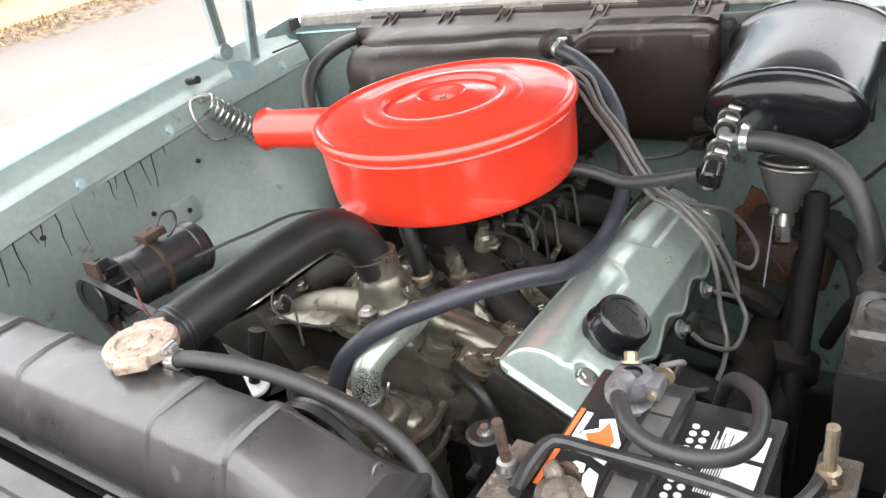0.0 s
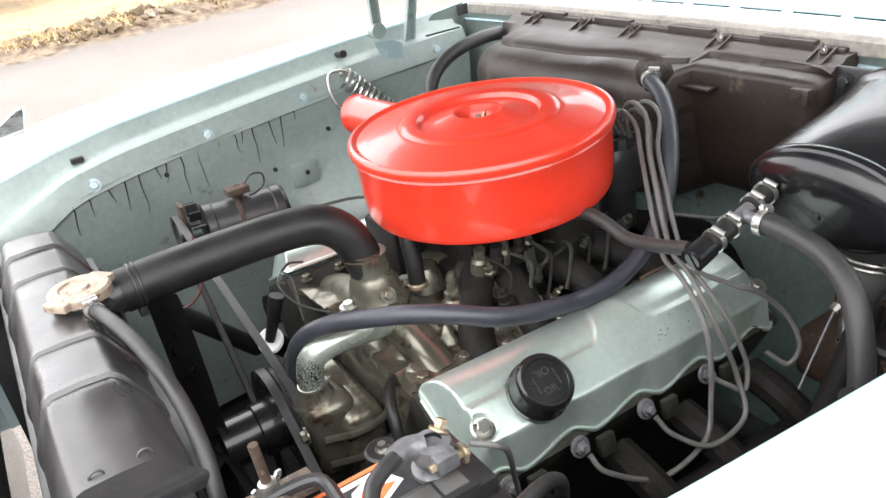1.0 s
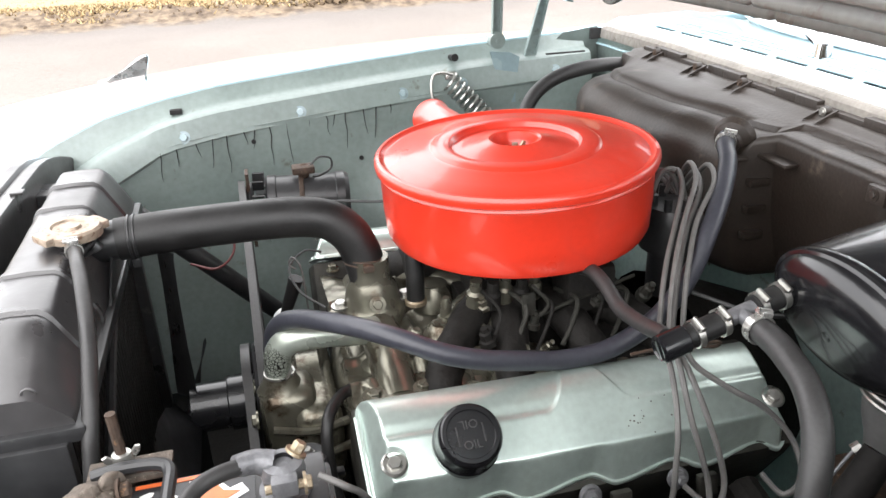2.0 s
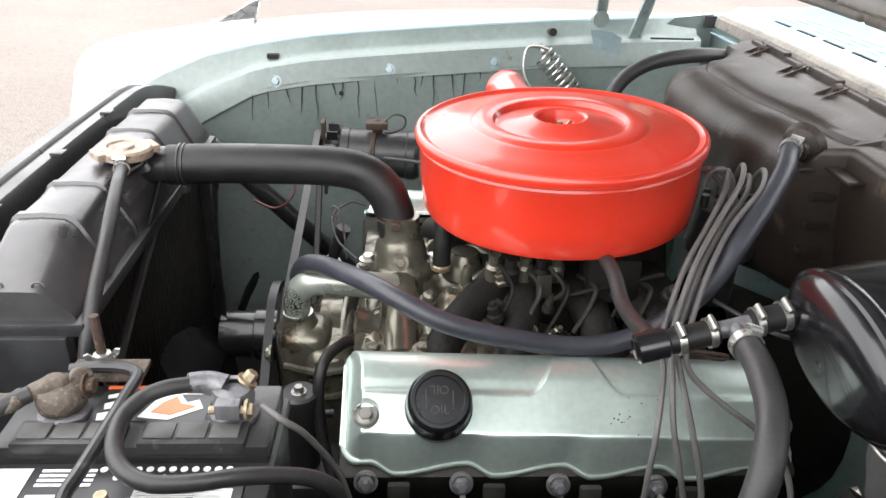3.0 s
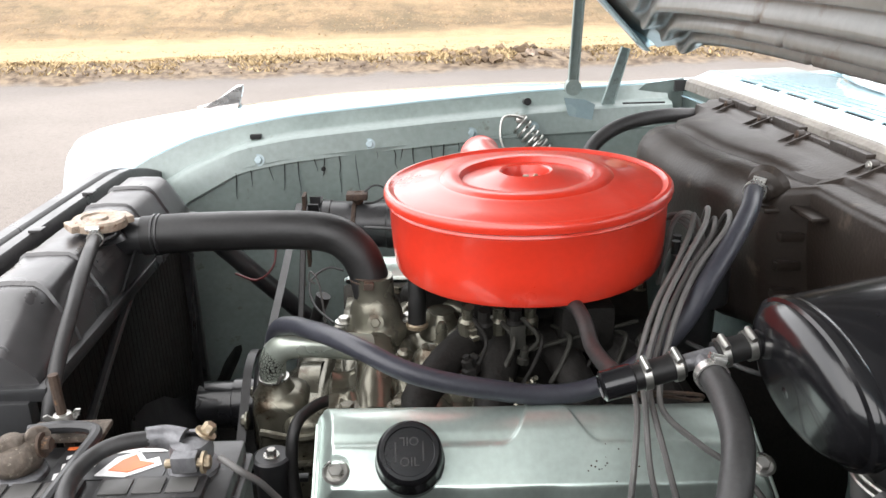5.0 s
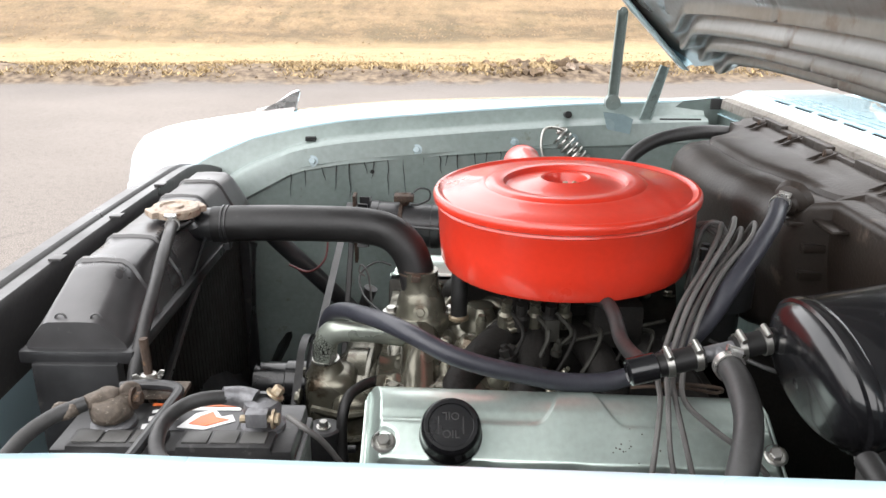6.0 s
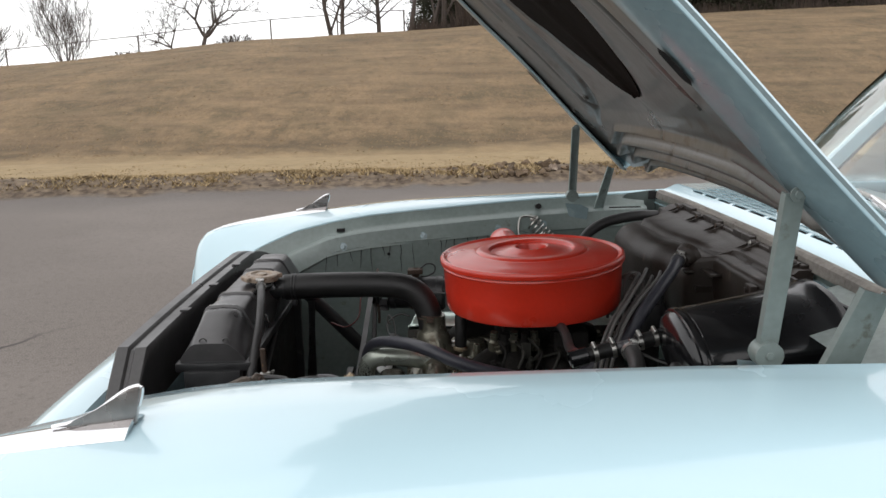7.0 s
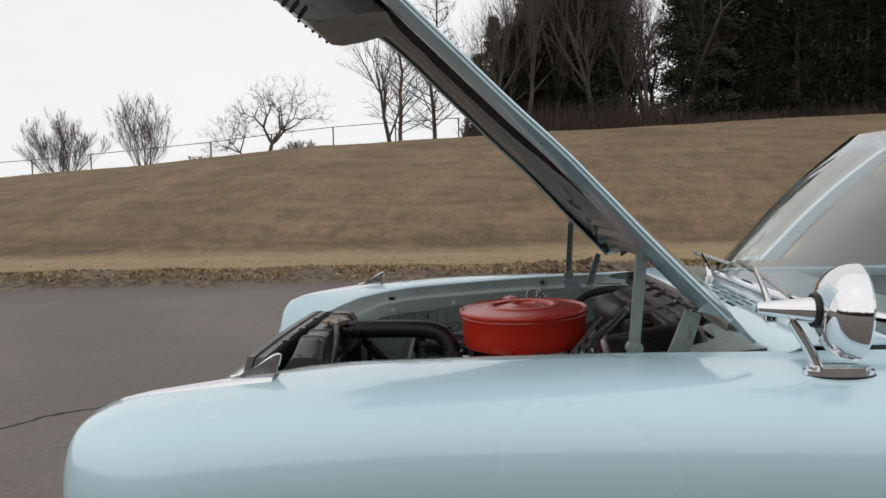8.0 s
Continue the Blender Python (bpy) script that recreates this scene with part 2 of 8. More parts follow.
CLOD = material("dark_soil_clods", (0.115, 0.080, 0.050), 0.95, vary=0.4, scale=6, bump=0.8, bscale=40, island=0.4)
CLOTH = material("pale_seat_vinyl", (0.22, 0.27, 0.28), 0.5, vary=0.1)


def glass():
    m = bpy.data.materials.new("windscreen_glass")
    m.use_nodes = True
    b = m.node_tree.nodes["Principled BSDF"]
    b.inputs["Base Color"].default_value = (0.9, 0.96, 0.95, 1)
    b.inputs["Roughness"].default_value = 0.02
    b.inputs["Transmission Weight"].default_value = 1.0
    b.inputs["IOR"].default_value = 1.45
    return m


GLASS = glass()


def ground_material():
    """Asphalt, a soil verge and dry grass, by the distance from the uneven edge of the road."""
    m = bpy.data.materials.new("road_and_dry_grass")
    m.use_nodes = True
    n, l = m.node_tree.nodes, m.node_tree.links
    b = n["Principled BSDF"]

    def noise_of(scale, detail=6.0, rough=0.55, stretch=None):
        t = n.new("ShaderNodeTexNoise")
        t.inputs["Scale"].default_value, t.inputs["Detail"].default_value, t.inputs["Roughness"].default_value = scale, detail, rough
        if stretch:
            mp = n.new("ShaderNodeMapping")
            mp.inputs["Scale"].default_value = stretch
            l.new(tc.outputs["Object"], mp.inputs["Vector"])
            l.new(mp.outputs[0], t.inputs["Vector"])
        else:
            l.new(tc.outputs["Object"], t.inputs["Vector"])
        return t.outputs[0]

    def math_of(op, a, c):
        t = n.new("ShaderNodeMath")
        t.operation = op
        for k, v in ((0, a), (1, c)):
            if isinstance(v, (int, float)):
                t.inputs[k].default_value = v
            else:
                l.new(v, t.inputs[k])
        return t.outputs[0]

    def step_of(v, lo, hi):
        t = n.new("ShaderNodeMapRange")
        t.inputs["From Min"].default_value, t.inputs["From Max"].default_value = lo, hi
        l.new(v, t.inputs["Value"])
        return t.outputs[0]

    def mix_of(f, a, c):
        t = n.new("ShaderNodeMix")
        t.data_type = "RGBA"
        l.new(f, t.inputs["Factor"])
        for k, v in (("A", a), ("B", c)):
            if isinstance(v, tuple):
                t.inputs[k].default_value = (*v, 1)
            else:
                l.new(v, t.inputs[k])
        return t.outputs["Result"]

    tc = n.new("ShaderNodeTexCoord")
    sep = n.new("ShaderNodeSeparateXYZ")
    l.new(tc.outputs["Object"], sep.inputs[0])
    d = math_of("SUBTRACT", math_of("SUBTRACT", sep.outputs["Y"], 8.3), math_of("MULTIPLY", sep.outputs["X"], 0.075))
    d = math_of("ADD", d, math_of("MULTIPLY", math_of("SUBTRACT", noise_of(1.3), 0.5), 0.7))
    stones = noise_of(140, 3)
    patch = noise_of(0.5, 6)
    asphalt = mix_of(step_of(stones, 0.35, 0.7), (0.092, 0.081, 0.072), (0.25, 0.219, 0.197))
    asphalt = mix_of(step_of(patch, 0.45, 0.75), asphalt, (0.205, 0.181, 0.163))
    asphalt = mix_of(math_of("MULTIPLY", step_of(noise_of(22, 4, 0.7), 0.5, 0.68), 0.45), asphalt, (0.085, 0.075, 0.068))
    crack = n.new("ShaderNodeTexVoronoi")
    crack.feature = "DISTANCE_TO_EDGE"
    crack.inputs["Scale"].default_value = 0.55
    warp = n.new("ShaderNodeMix")
    warp.data_type = "VECTOR"
    warp.inputs["Factor"].default_value = 0.25
    wnz = n.new("ShaderNodeTexNoise")
    wnz.inputs["Scale"].default_value, wnz.inputs["Detail"].default_value = 2.5, 6
    l.new(tc.outputs["Object"], wnz.inputs["Vector"])
    l.new(tc.outputs["Object"], warp.inputs["A"])
    l.new(wnz.outputs["Color"], warp.inputs["B"])
    l.new(warp.outputs["Result"], crack.inputs["Vector"])
    cr = math_of("MULTIPLY", math_of("SUBTRACT", 1.0, step_of(crack.outputs["Distance"], 0.004, 0.012)), step_of(noise_of(0.35), 0.5, 0.6))
    cr = math_of("MULTIPLY", cr, math_of("MULTIPLY", math_of("SUBTRACT", 1.0, step_of(sep.outputs["X"], -1.7, -1.2)), math_of("SUBTRACT", 1.0, step_of(sep.outputs["Y"], 2.1, 2.7))))
    asphalt = mix_of(cr, asphalt, (0.012, 0.011, 0.011))
    soil = mix_of(step_of(noise_of(9), 0.35, 0.65), (0.06, 0.042, 0.03), (0.19, 0.145, 0.10))
    grass = mix_of(step_of(noise_of(0.30, 6, 0.65, (1, 0.7, 1)), 0.36, 0.62), (0.122, 0.081, 0.044), (0.232, 0.156, 0.085))
    grass = mix_of(math_of("MULTIPLY", step_of(noise_of(6, 8, 0.75, (1, 0.4, 1)), 0.44, 0.64), 0.65), grass, (0.098, 0.070, 0.040))
    grass = mix_of(math_of("MULTIPLY", step_of(noise_of(26, 5, 0.7, (1, 0.4, 1)), 0.47, 0.68), 0.5), grass, (0.30, 0.222, 0.130))
    grass = mix_of(math_of("MULTIPLY", step_of(noise_of(1.4, 6, 0.7, (0.8, 0.55, 1)), 0.48, 0.62), 0.62), grass, (0.085, 0.068, 0.036))
    grass = mix_of(math_of("MULTIPLY", step_of(noise_of(3.2, 8, 0.75, (1, 0.45, 1)), 0.52, 0.62), 0.55), grass, (0.078, 0.060, 0.034))
    grass = mix_of(math_of("MULTIPLY", step_of(noise_of(1.1, 6, 0.6, (0.22, 1, 1)), 0.46, 0.62), 0.40), grass, (0.262, 0.180, 0.103))
    grass = mix_of(math_of("MULTIPLY", step_of(noise_of(1.7, 6, 0.65, (0.35, 1, 1)), 0.50, 0.64), 0.40), grass, (0.094, 0.066, 0.040))
    pale = mix_of(step_of(noise_of(5, 6), 0.3, 0.7), (0.36, 0.272, 0.150), (0.27, 0.198, 0.108))
    strip = math_of("MULTIPLY", step_of(d, 1.2, 1.8), math_of("SUBTRACT", 1.0, step_of(d, 3.6, 4.6)))
    grass = mix_of(math_of("MULTIPLY", strip, 0.8), grass, pale)
    ridge = math_of("MULTIPLY", step_of(d, 4.1, 4.4), math_of("SUBTRACT", 1.0, step_of(d, 4.7, 5.3)))
    grass = mix_of(math_of("MULTIPLY", ridge, math_of("MULTIPLY", step_of(noise_of(2.5, 6, 0.6, (0.4, 1, 1)), 0.35, 0.6), 0.75)), grass, (0.085, 0.062, 0.036))
    asphalt = mix_of(math_of("MULTIPLY", step_of(d, -1.3, -0.2), 0.5), asphalt, (0.105, 0.095, 0.088))
    col = mix_of(step_of(d, -0.05, 0.12), asphalt, soil)
    col = mix_of(step_of(d, 0.6, 1.3), col, grass)
    l.new(col, b.inputs["Base Color"])
    b.inputs["Roughness"].default_value = 0.88
    b.inputs["Specular IOR Level"].default_value = 0.3
    bp = n.new("ShaderNodeBump")
    bp.inputs["Strength"].default_value, bp.inputs["Distance"].default_value = 0.6, 0.01
    l.new(math_of("ADD", stones, noise_of(25, 6)), bp.inputs["Height"])
    l.new(bp.outputs[0], b.inputs["Normal"])
    return m


GROUND = ground_material()


# ---- mesh tools ----
def thing(name, at, label, category, group="", kind=""):
    ob = new(name)
    ob.empty_display_size = 0.05
    ob.location = at
    return tagged(ob, label, category, group, kind)


def finish(name, bm, mat, smooth=35):
    me = bpy.data.meshes.new(name)
    bm.normal_update()
    bm.to_mesh(me)
    bm.free()
    me.materials.append(mat)
    if smooth:
        for p in me.polygons:
            p.use_smooth = True
        me.set_sharp_from_angle(angle=radians(smooth))
    return me


def part(name, bm, mat, parent, label="", smooth=35):
    """Links a bmesh, built in world places, as one mesh under a thing or a part."""
    ob = new(name, finish(name, bm, mat, smooth))
    ob.parent = parent
    if parent.parent is None:
        ob.matrix_parent_inverse = Matrix.Translation(-parent.location)
    if label:
        ob["label"] = label
    return ob


def axis_frame(at, zdir, xdir=None):
    z = Vector(zdir).normalized()
    x = Vector(xdir) if xdir else (Vector((1, 0, 0)) if abs(z.x) < 0.9 else Vector((0, 1, 0)))
    y = z.cross(x).normalized()
    x = y.cross(z).normalized()
    m = Matrix((x, y, z)).transposed().to_4x4()
    m.translation = at
    return m


def box(bm, m, sx, sy, sz, bevel=0.0, seg=2):
    r = bmesh.ops.create_cube(bm, size=1, matrix=m @ Matrix.Diagonal((sx, sy, sz, 1)))
    if bevel:
        edges = list({e for v in r["verts"] for e in v.link_edges})
        bmesh.ops.bevel(bm, geom=edges, offset=bevel, segments=seg, affect="EDGES", profile=0.6)
    return bm


def at_box(bm, lo, hi, bevel=0.0, seg=2):
    c = [(a + b) / 2 for a, b in zip(lo, hi)]
    s = [abs(b - a) for a, b in zip(lo, hi)]
    return box(bm, Matrix.Translation(c), *s, bevel, seg)


def lathe(bm, m, profile, n=48, a0=0.0, a1=360.0):
    """Turns a profile of (radius, height) round the z axis of m."""
    full = abs(a1 - a0) >= 359.9
    cols = n if full else n + 1
    rings = []
    for r, z in profile:
        if r < 1e-6:
            rings.append([bm.verts.new(m @ Vector((0, 0, z)))])
        else:
            rings.append([bm.verts.new(m @ Vector((r * math.cos(a), r * math.sin(a), z))) for a in (radians(a0 + (a1 - a0) * k / n) for k in range(cols))])
    for p, q in zip(rings[:-1], rings[1:]):
        for k in range(n):
            k2 = (k + 1) % cols
            if len(p) == 1 and len(q) == 1:
                continue
            if len(p) == 1:
                bm.faces.new((p[0], q[k], q[k2]))
            elif len(q) == 1:
                bm.faces.new((p[k], q[0], p[k2]))
            else:
                bm.faces.new((p[k], q[k], q[k2], p[k2]))
    bmesh.ops.recalc_face_normals(bm, faces=bm.faces)
    return bm


def rod(bm, a, b, r0, r1=None, n=16):
    a, b = Vector(a), Vector(b)
    r1 = r0 if r1 is None else r1
    return lathe(bm, axis_frame(a, b - a), [(0, 0), (r0, 0), (r1, (b - a).length), (0, (b - a).length)], n)


def curve_points(pts, per=6):
    """A smooth line through the points."""
    P = [Vector(p) for p in pts]
    P = [P[0] * 2 - P[1]] + P + [P[-1] * 2 - P[-2]]
    out = []
    for k in range(1, len(P) - 2):
        a, b, c, d = P[k - 1:k + 3]
        for j in range(per):
            t = j / per
            out.append(0.5 * (2 * b + (c - a) * t + (2 * a - 5 * b + 4 * c - d) * t * t + (3 * b - a - 3 * c + d) * t ** 3))
    return out + [P[-2]]


def tube(bm, pts, r, n=12, per=6, closed=True):
    """A round tube along a smooth line; r may be a number or a function of 0..1."""
    P = curve_points(pts, per)
    rad = r if callable(r) else (lambda t: r)
    t0 = (P[1] - P[0]).normalized()
    x = t0.orthogonal().normalized()
    rings = []
    for k, p in enumerate(P):
        t = (P[min(k + 1, len(P) - 1)] - P[max(k - 1, 0)]).normalized()
        x = (x - t * x.dot(t)).normalized()
        y = t.cross(x)
        rr = rad(k / (len(P) - 1))
        rings.append([bm.verts.new(p + (x * math.cos(a) + y * math.sin(a)) * rr) for a in (2 * math.pi * j / n for j in range(n))])
    for p, q in zip(rings[:-1], rings[1:]):
        for j in range(n):
            bm.faces.new((p[j], p[(j + 1) % n], q[(j + 1) % n], q[j]))
    if closed:
        bm.faces.new(rings[0][::-1])
        bm.faces.new(rings[-1])
    return bm


def loft(bm, rows, thick=0.0, close=False):
    """A sheet over rows of points, with a thickness along its normals."""
    V = [[bm.verts.new(p) for p in row] for row in rows]
    F = []
    for a, b in zip(V[:-1], V[1:]):
        for k in range(len(a) - 1):
            F.append(bm.faces.new((a[k], a[k + 1], b[k + 1], b[k])))
        if close:
            F.append(bm.faces.new((a[-1], a[0], b[0], b[-1])))
    if thick:
        bmesh.ops.solidify(bm, geom=F, thickness=thick)
    return bm


def prism(bm, m, outline, depth, bevel=0.0):
    """A flat outline in the xy plane of m, pushed along z."""
    lo = [bm.verts.new(m @ Vector((x, y, 0))) for x, y in outline]
    hi = [bm.verts.new(m @ Vector((x, y, depth))) for x, y in outline]
    n = len(lo)
    fs = [bm.faces.new(lo[::-1]), bm.faces.new(hi)]
    fs += [bm.faces.new((lo[k], lo[(k + 1) % n], hi[(k + 1) % n], hi[k])) for k in range(n)]
    if bevel:
        bmesh.ops.bevel(bm, geom=list(fs[1].edges), offset=bevel, segments=2, affect="EDGES")
    bmesh.ops.recalc_face_normals(bm, faces=bm.faces)
    return bm


def B():
    return bmesh.new()


def lerp_table(table, x):
    """The values of a table of rows (x, a, b, ...) at x."""
    if x <= table[0][0]:
        return table[0][1:]
    for p, q in zip(table[:-1], table[1:]):
        if x <= q[0]:
            t = (x - p[0]) / (q[0] - p[0])
            return tuple(a + (b - a) * t for a, b in zip(p[1:], q[1:]))
    return table[-1][1:]


def bolt_head(bm, at, axis, r=0.007, h=0.006, washer=True):
    m = axis_frame(at, axis)
    if washer:
        lathe(bm, m, [(0, -0.001), (r * 1.6, -0.001), (r * 1.6, 0.0015), (0, 0.0015)], 16)
    lathe(bm, m, [(0, 0), (r, 0), (r, h * 0.85), (r * 0.85, h), (0, h)], 6)
    return bm


def hose_clamp(bm, at, axis, r, width=0.011, screw_dir=(0, 0, 1)):
    m = axis_frame(Vector(at) - Vector(axis).normalized() * width / 2, axis)
    lathe(bm, m, [(r, 0), (r + 0.0016, 0), (r + 0.0016, width), (r, width), (r, 0)], 24)
    u = Vector(screw_dir)
    a = Vector(axis).normalized()
    u = (u - a * u.dot(a)).normalized()
    side = a.cross(u)
    p = Vector(at) + u * (r + 0.003)
    box(bm, axis_frame(p, u, side), 0.012, width * 1.0, 0.005, 0.001)
    rod(bm, p - side * 0.006 + u * 0.002, p + side * 0.010 + u * 0.002, 0.0032, n=10)
    return bm
# ---- large structure ----
CREST = [(-140, 0.5), (-60, 0.9), (-24.5, 1.96), (-15.8, 2.6), (-7.5, 3.4), (0.6, 3.76), (8.4, 4.08), (17.7, 4.44), (60, 5.6), (140, 6.0)]


def ground_z(x, y):
    """The height of the ground: a flat road, a low soil verge, a strip of grass and a hill."""
    d = y - 8.3 - 0.075 * x
    if d <= 0:
        return 0.0
    z = 0.10 * min(1, d / 0.5)
    if d < 2.2:
        z += max(0, 0.09 * math.sin(min(1, d / 1.3) * math.pi)) * (0.6 + 0.9 * noise.noise((x * 1.1, y * 1.6, 0)))
    if d > 4.0:
        u = min(1, (d - 4.0) / 22.0)
        z += (lerp_table(CREST, x)[0] - 0.1) * (1 - (1 - u) ** 1.55)
        z += 0.06 * noise.noise((x * 0.25, y * 0.25, 3)) * min(1, d / 8)
    return z


def build_ground():
    xs = [-1500, -500, -220, -120, -80, -60] + [-48 + 0.75 * k for k in range(129)] + [60, 80, 120, 220, 500, 1500]
    ys = [-1500, -500, -150, -60, -25, -10, -5, -2, 0, 2, 4, 5.5] + [6 + 0.22 * k for k in range(27)] + [12.2 + 0.8 * k for k in range(35)] + [42, 48, 60, 90, 150, 400, 1500]
    bm = B()
    loft(bm, [[(x, y, ground_z(x, y)) for x in xs] for y in ys])
    bmesh.ops.recalc_face_normals(bm, faces=bm.faces)
    ob = new("ground", finish("ground", bm, GROUND, 60))
    tagged(ob, "grey asphalt road with a soil verge and a hill of dry winter grass", "ground", kind="structure")


build_ground()


def build_verge_stuff():
    """Dry blades and clods on the verge and the lower hill."""
    rng = random.Random(5)
    verts, faces = [], []
    for k in range(15000):
        far = rng.random()
        x = rng.uniform(-16, 14)
        ye = 8.3 + 0.075 * x
        y = ye + (rng.uniform(0.25, 1.4) if far < 0.85 else rng.uniform(1.0, 3.0))
        if noise.noise((x * 0.9, y * 1.7, 1)) < -0.12 + rng.gauss(0, 0.1):
            continue
        z = ground_z(x, y)
        h = rng.uniform(0.015, 0.05) if far < 0.85 else rng.uniform(0.010, 0.02)
        for j in range(3):
            a, lean = rng.uniform(0, 6.28), rng.uniform(0.6, 2.6) * h
            w = rng.uniform(0.004, 0.010) * (1 + y / 14)
            bx, by = x + rng.gauss(0, 0.03), y + rng.gauss(0, 0.03)
            i = len(verts)
            verts += [(bx - w, by, z - 0.01), (bx + w, by, z - 0.01), (bx + lean * math.cos(a), by + lean * math.sin(a), z + h)]
            faces.append((i, i + 1, i + 2))
    me = bpy.data.meshes.new("dry_grass")
    me.from_pydata(verts, [], faces)
    me.materials.append(STRAW)
    tagged(new("dry_grass", me), "short dry straw-coloured grass along the road verge", "grass", kind="stuff")
    verts, faces = [], []
    for k in range(42000):
        x, d = rng.uniform(-34, 30), 4.2 + 21 * rng.random() ** 1.3
        y = 8.3 + 0.075 * x + d
        if noise.noise((x * 0.7, y * 0.45, 5)) < rng.gauss(-0.05, 0.25):
            continue
        z = ground_z(x, y)
        h = rng.uniform(0.012, 0.035)
        for j in range(2):
            a, lean = rng.uniform(0, 3.14), rng.uniform(1.5, 3.5) * h
            w = rng.uniform(0.008, 0.022)
            bx, by = x + rng.gauss(0, 0.04), y + rng.gauss(0, 0.04)
            i = len(verts)
            verts += [(bx - w, by, z - 0.01), (bx + w, by, z - 0.01), (bx + lean * math.cos(a), by + lean * math.sin(a), z + h)]
            faces.append((i, i + 1, i + 2))
    me = bpy.data.meshes.new("hill_grass")
    me.from_pydata(verts, [], faces)
    me.materials.append(HILL_GRASS)
    tagged(new("hill_grass", me), "matted brown tufts of winter grass on the hill", "grass", kind="stuff")
    bm = B()
    for k in range(700):
        x = rng.uniform(-14, 10)
        big = math.exp(-((x - 0.9) / 1.0) ** 2)
        y = 8.3 + 0.075 * x + rng.uniform(0.2, 0.95)
        s = rng.uniform(0.008, 0.026) * (1 + 1.5 * big)
        r = bmesh.ops.create_icosphere(bm, subdivisions=1, radius=s, matrix=Matrix.Translation((x, y, ground_z(x, y) + s * 0.3)))
        for v in r["verts"]:
            v.co += Vector((rng.gauss(0, 1), rng.gauss(0, 1), rng.gauss(0, 0.6))) * s * 0.3
    tagged(new("soil_clods", finish("soil_clods", bm, CLOD, 0)), "dark crumbly soil clods along the edge of the road", "soil", kind="stuff")


build_verge_stuff()


def build_backdrop():
    """A plain belt of woods across the street that closes the view behind."""
    bm = B()
    low, high = [], []
    for k in range(161):
        a = math.pi + math.pi * k / 160
        r = 42 + 2 * noise.noise((k * 0.3, 0, 0))
        h = 6.5 + 2.5 * noise.noise((k * 0.13, 4, 0)) + 1.2 * noise.noise((k * 0.9, 8, 0))
        low.append(Vector((r * 1.6 * math.cos(a), r * math.sin(a), -0.2)))
        high.append(Vector((r * 1.6 * math.cos(a), r * math.sin(a), h)))
    loft(bm, [low, [(p + q) / 2 + Vector((0, 0.8, 0)) for p, q in zip(low, high)], high])
    bmesh.ops.solidify(bm, geom=bm.faces[:], thickness=0.5)
    tagged(new("backdrop", finish("backdrop", bm, FAR_WOODS, 60)), "dark brown belt of leafless woods across the street", "backdrop", kind="structure")


build_backdrop()


def build_litter():
    rng = random.Random(8)
    z = ground_z(1.36, 8.74)
    t = thing("paper_scrap", (1.36, 8.74, z), "crumpled pale paper scrap caught in the soil verge", "litter")
    b = B()
    r = bmesh.ops.create_icosphere(b, subdivisions=2, radius=0.045, matrix=Matrix.Translation((1.36, 8.74, z + 0.035)) @ Matrix.Diagonal((1.2, 0.6, 0.9, 1)))
    for v in r["verts"]:
        v.co += Vector((rng.gauss(0, 1), rng.gauss(0, 1), rng.gauss(0, 1))) * 0.012
    part("paper", b, CAP, t, "", 0)


build_litter()


# ---- the car's shell: x to the rear, y to the passenger side ----
car = thing("car", (0, 0, 0), "pale aqua sixties sedan with its bonnet open", "car")

# x, half width and height of the bonnet opening's edge, height of the fender's crown
EDGE = [(-0.938, 0.675, 0.645, 0.765), (-0.931, 0.67, 0.655, 0.812), (-0.920, 0.663, 0.668, 0.836), (-0.90, 0.65, 0.695, 0.858), (-0.86, 0.63, 0.735, 0.876), (-0.80, 0.605, 0.785, 0.889), (-0.70, 0.588, 0.852, 0.903), (-0.60, 0.597, 0.893, 0.916),
        (-0.50, 0.613, 0.914, 0.927), (-0.40, 0.630, 0.928, 0.937), (-0.30, 0.645, 0.935, 0.945), (-0.10, 0.670, 0.947, 0.953), (0.10, 0.692, 0.957, 0.959), (0.40, 0.720, 0.965, 0.955),
        (0.70, 0.735, 0.972, 0.952), (1.75, 0.75, 0.980, 0.955)]


def fender_row(x, s):
    yi, zi, zc = lerp_table(EDGE, x)
    front = max(0.0, min(1.0, (x + 0.938) / 0.25))
    bulge = math.sqrt(1 - (1 - front) ** 2)
    out = 0.805 + 0.170 * bulge
    row = [(x, yi + 0.0, zi - 0.035), (x, yi + 0.001, zi - 0.004), (x, yi + 0.006, zi)]
    for k in range(1, 4):
        t = k / 4
        row.append((x, yi + (0.755 - yi) * t + 0.006 * (1 - t), zi + (zc - zi) * math.sin(t * math.pi / 2)))
    row += [(x, 0.755, zc), (x, 0.80, zc - 0.006)]
    for k in range(1, 7):
        a = k / 6 * math.pi / 2
        row.append((x, 0.80 + (out - 0.80) * math.sin(a), zc - 0.006 - 0.115 * (1 - math.cos(a))))
    row += [(x, out + 0.004, zc - 0.17), (x, out - 0.006, zc - 0.20), (x, out - 0.004, 0.60), (x, out - 0.03, 0.42), (x, out - 0.07, 0.26)]
    return [Vector((p[0], s * p[1], p[2])) for p in row]


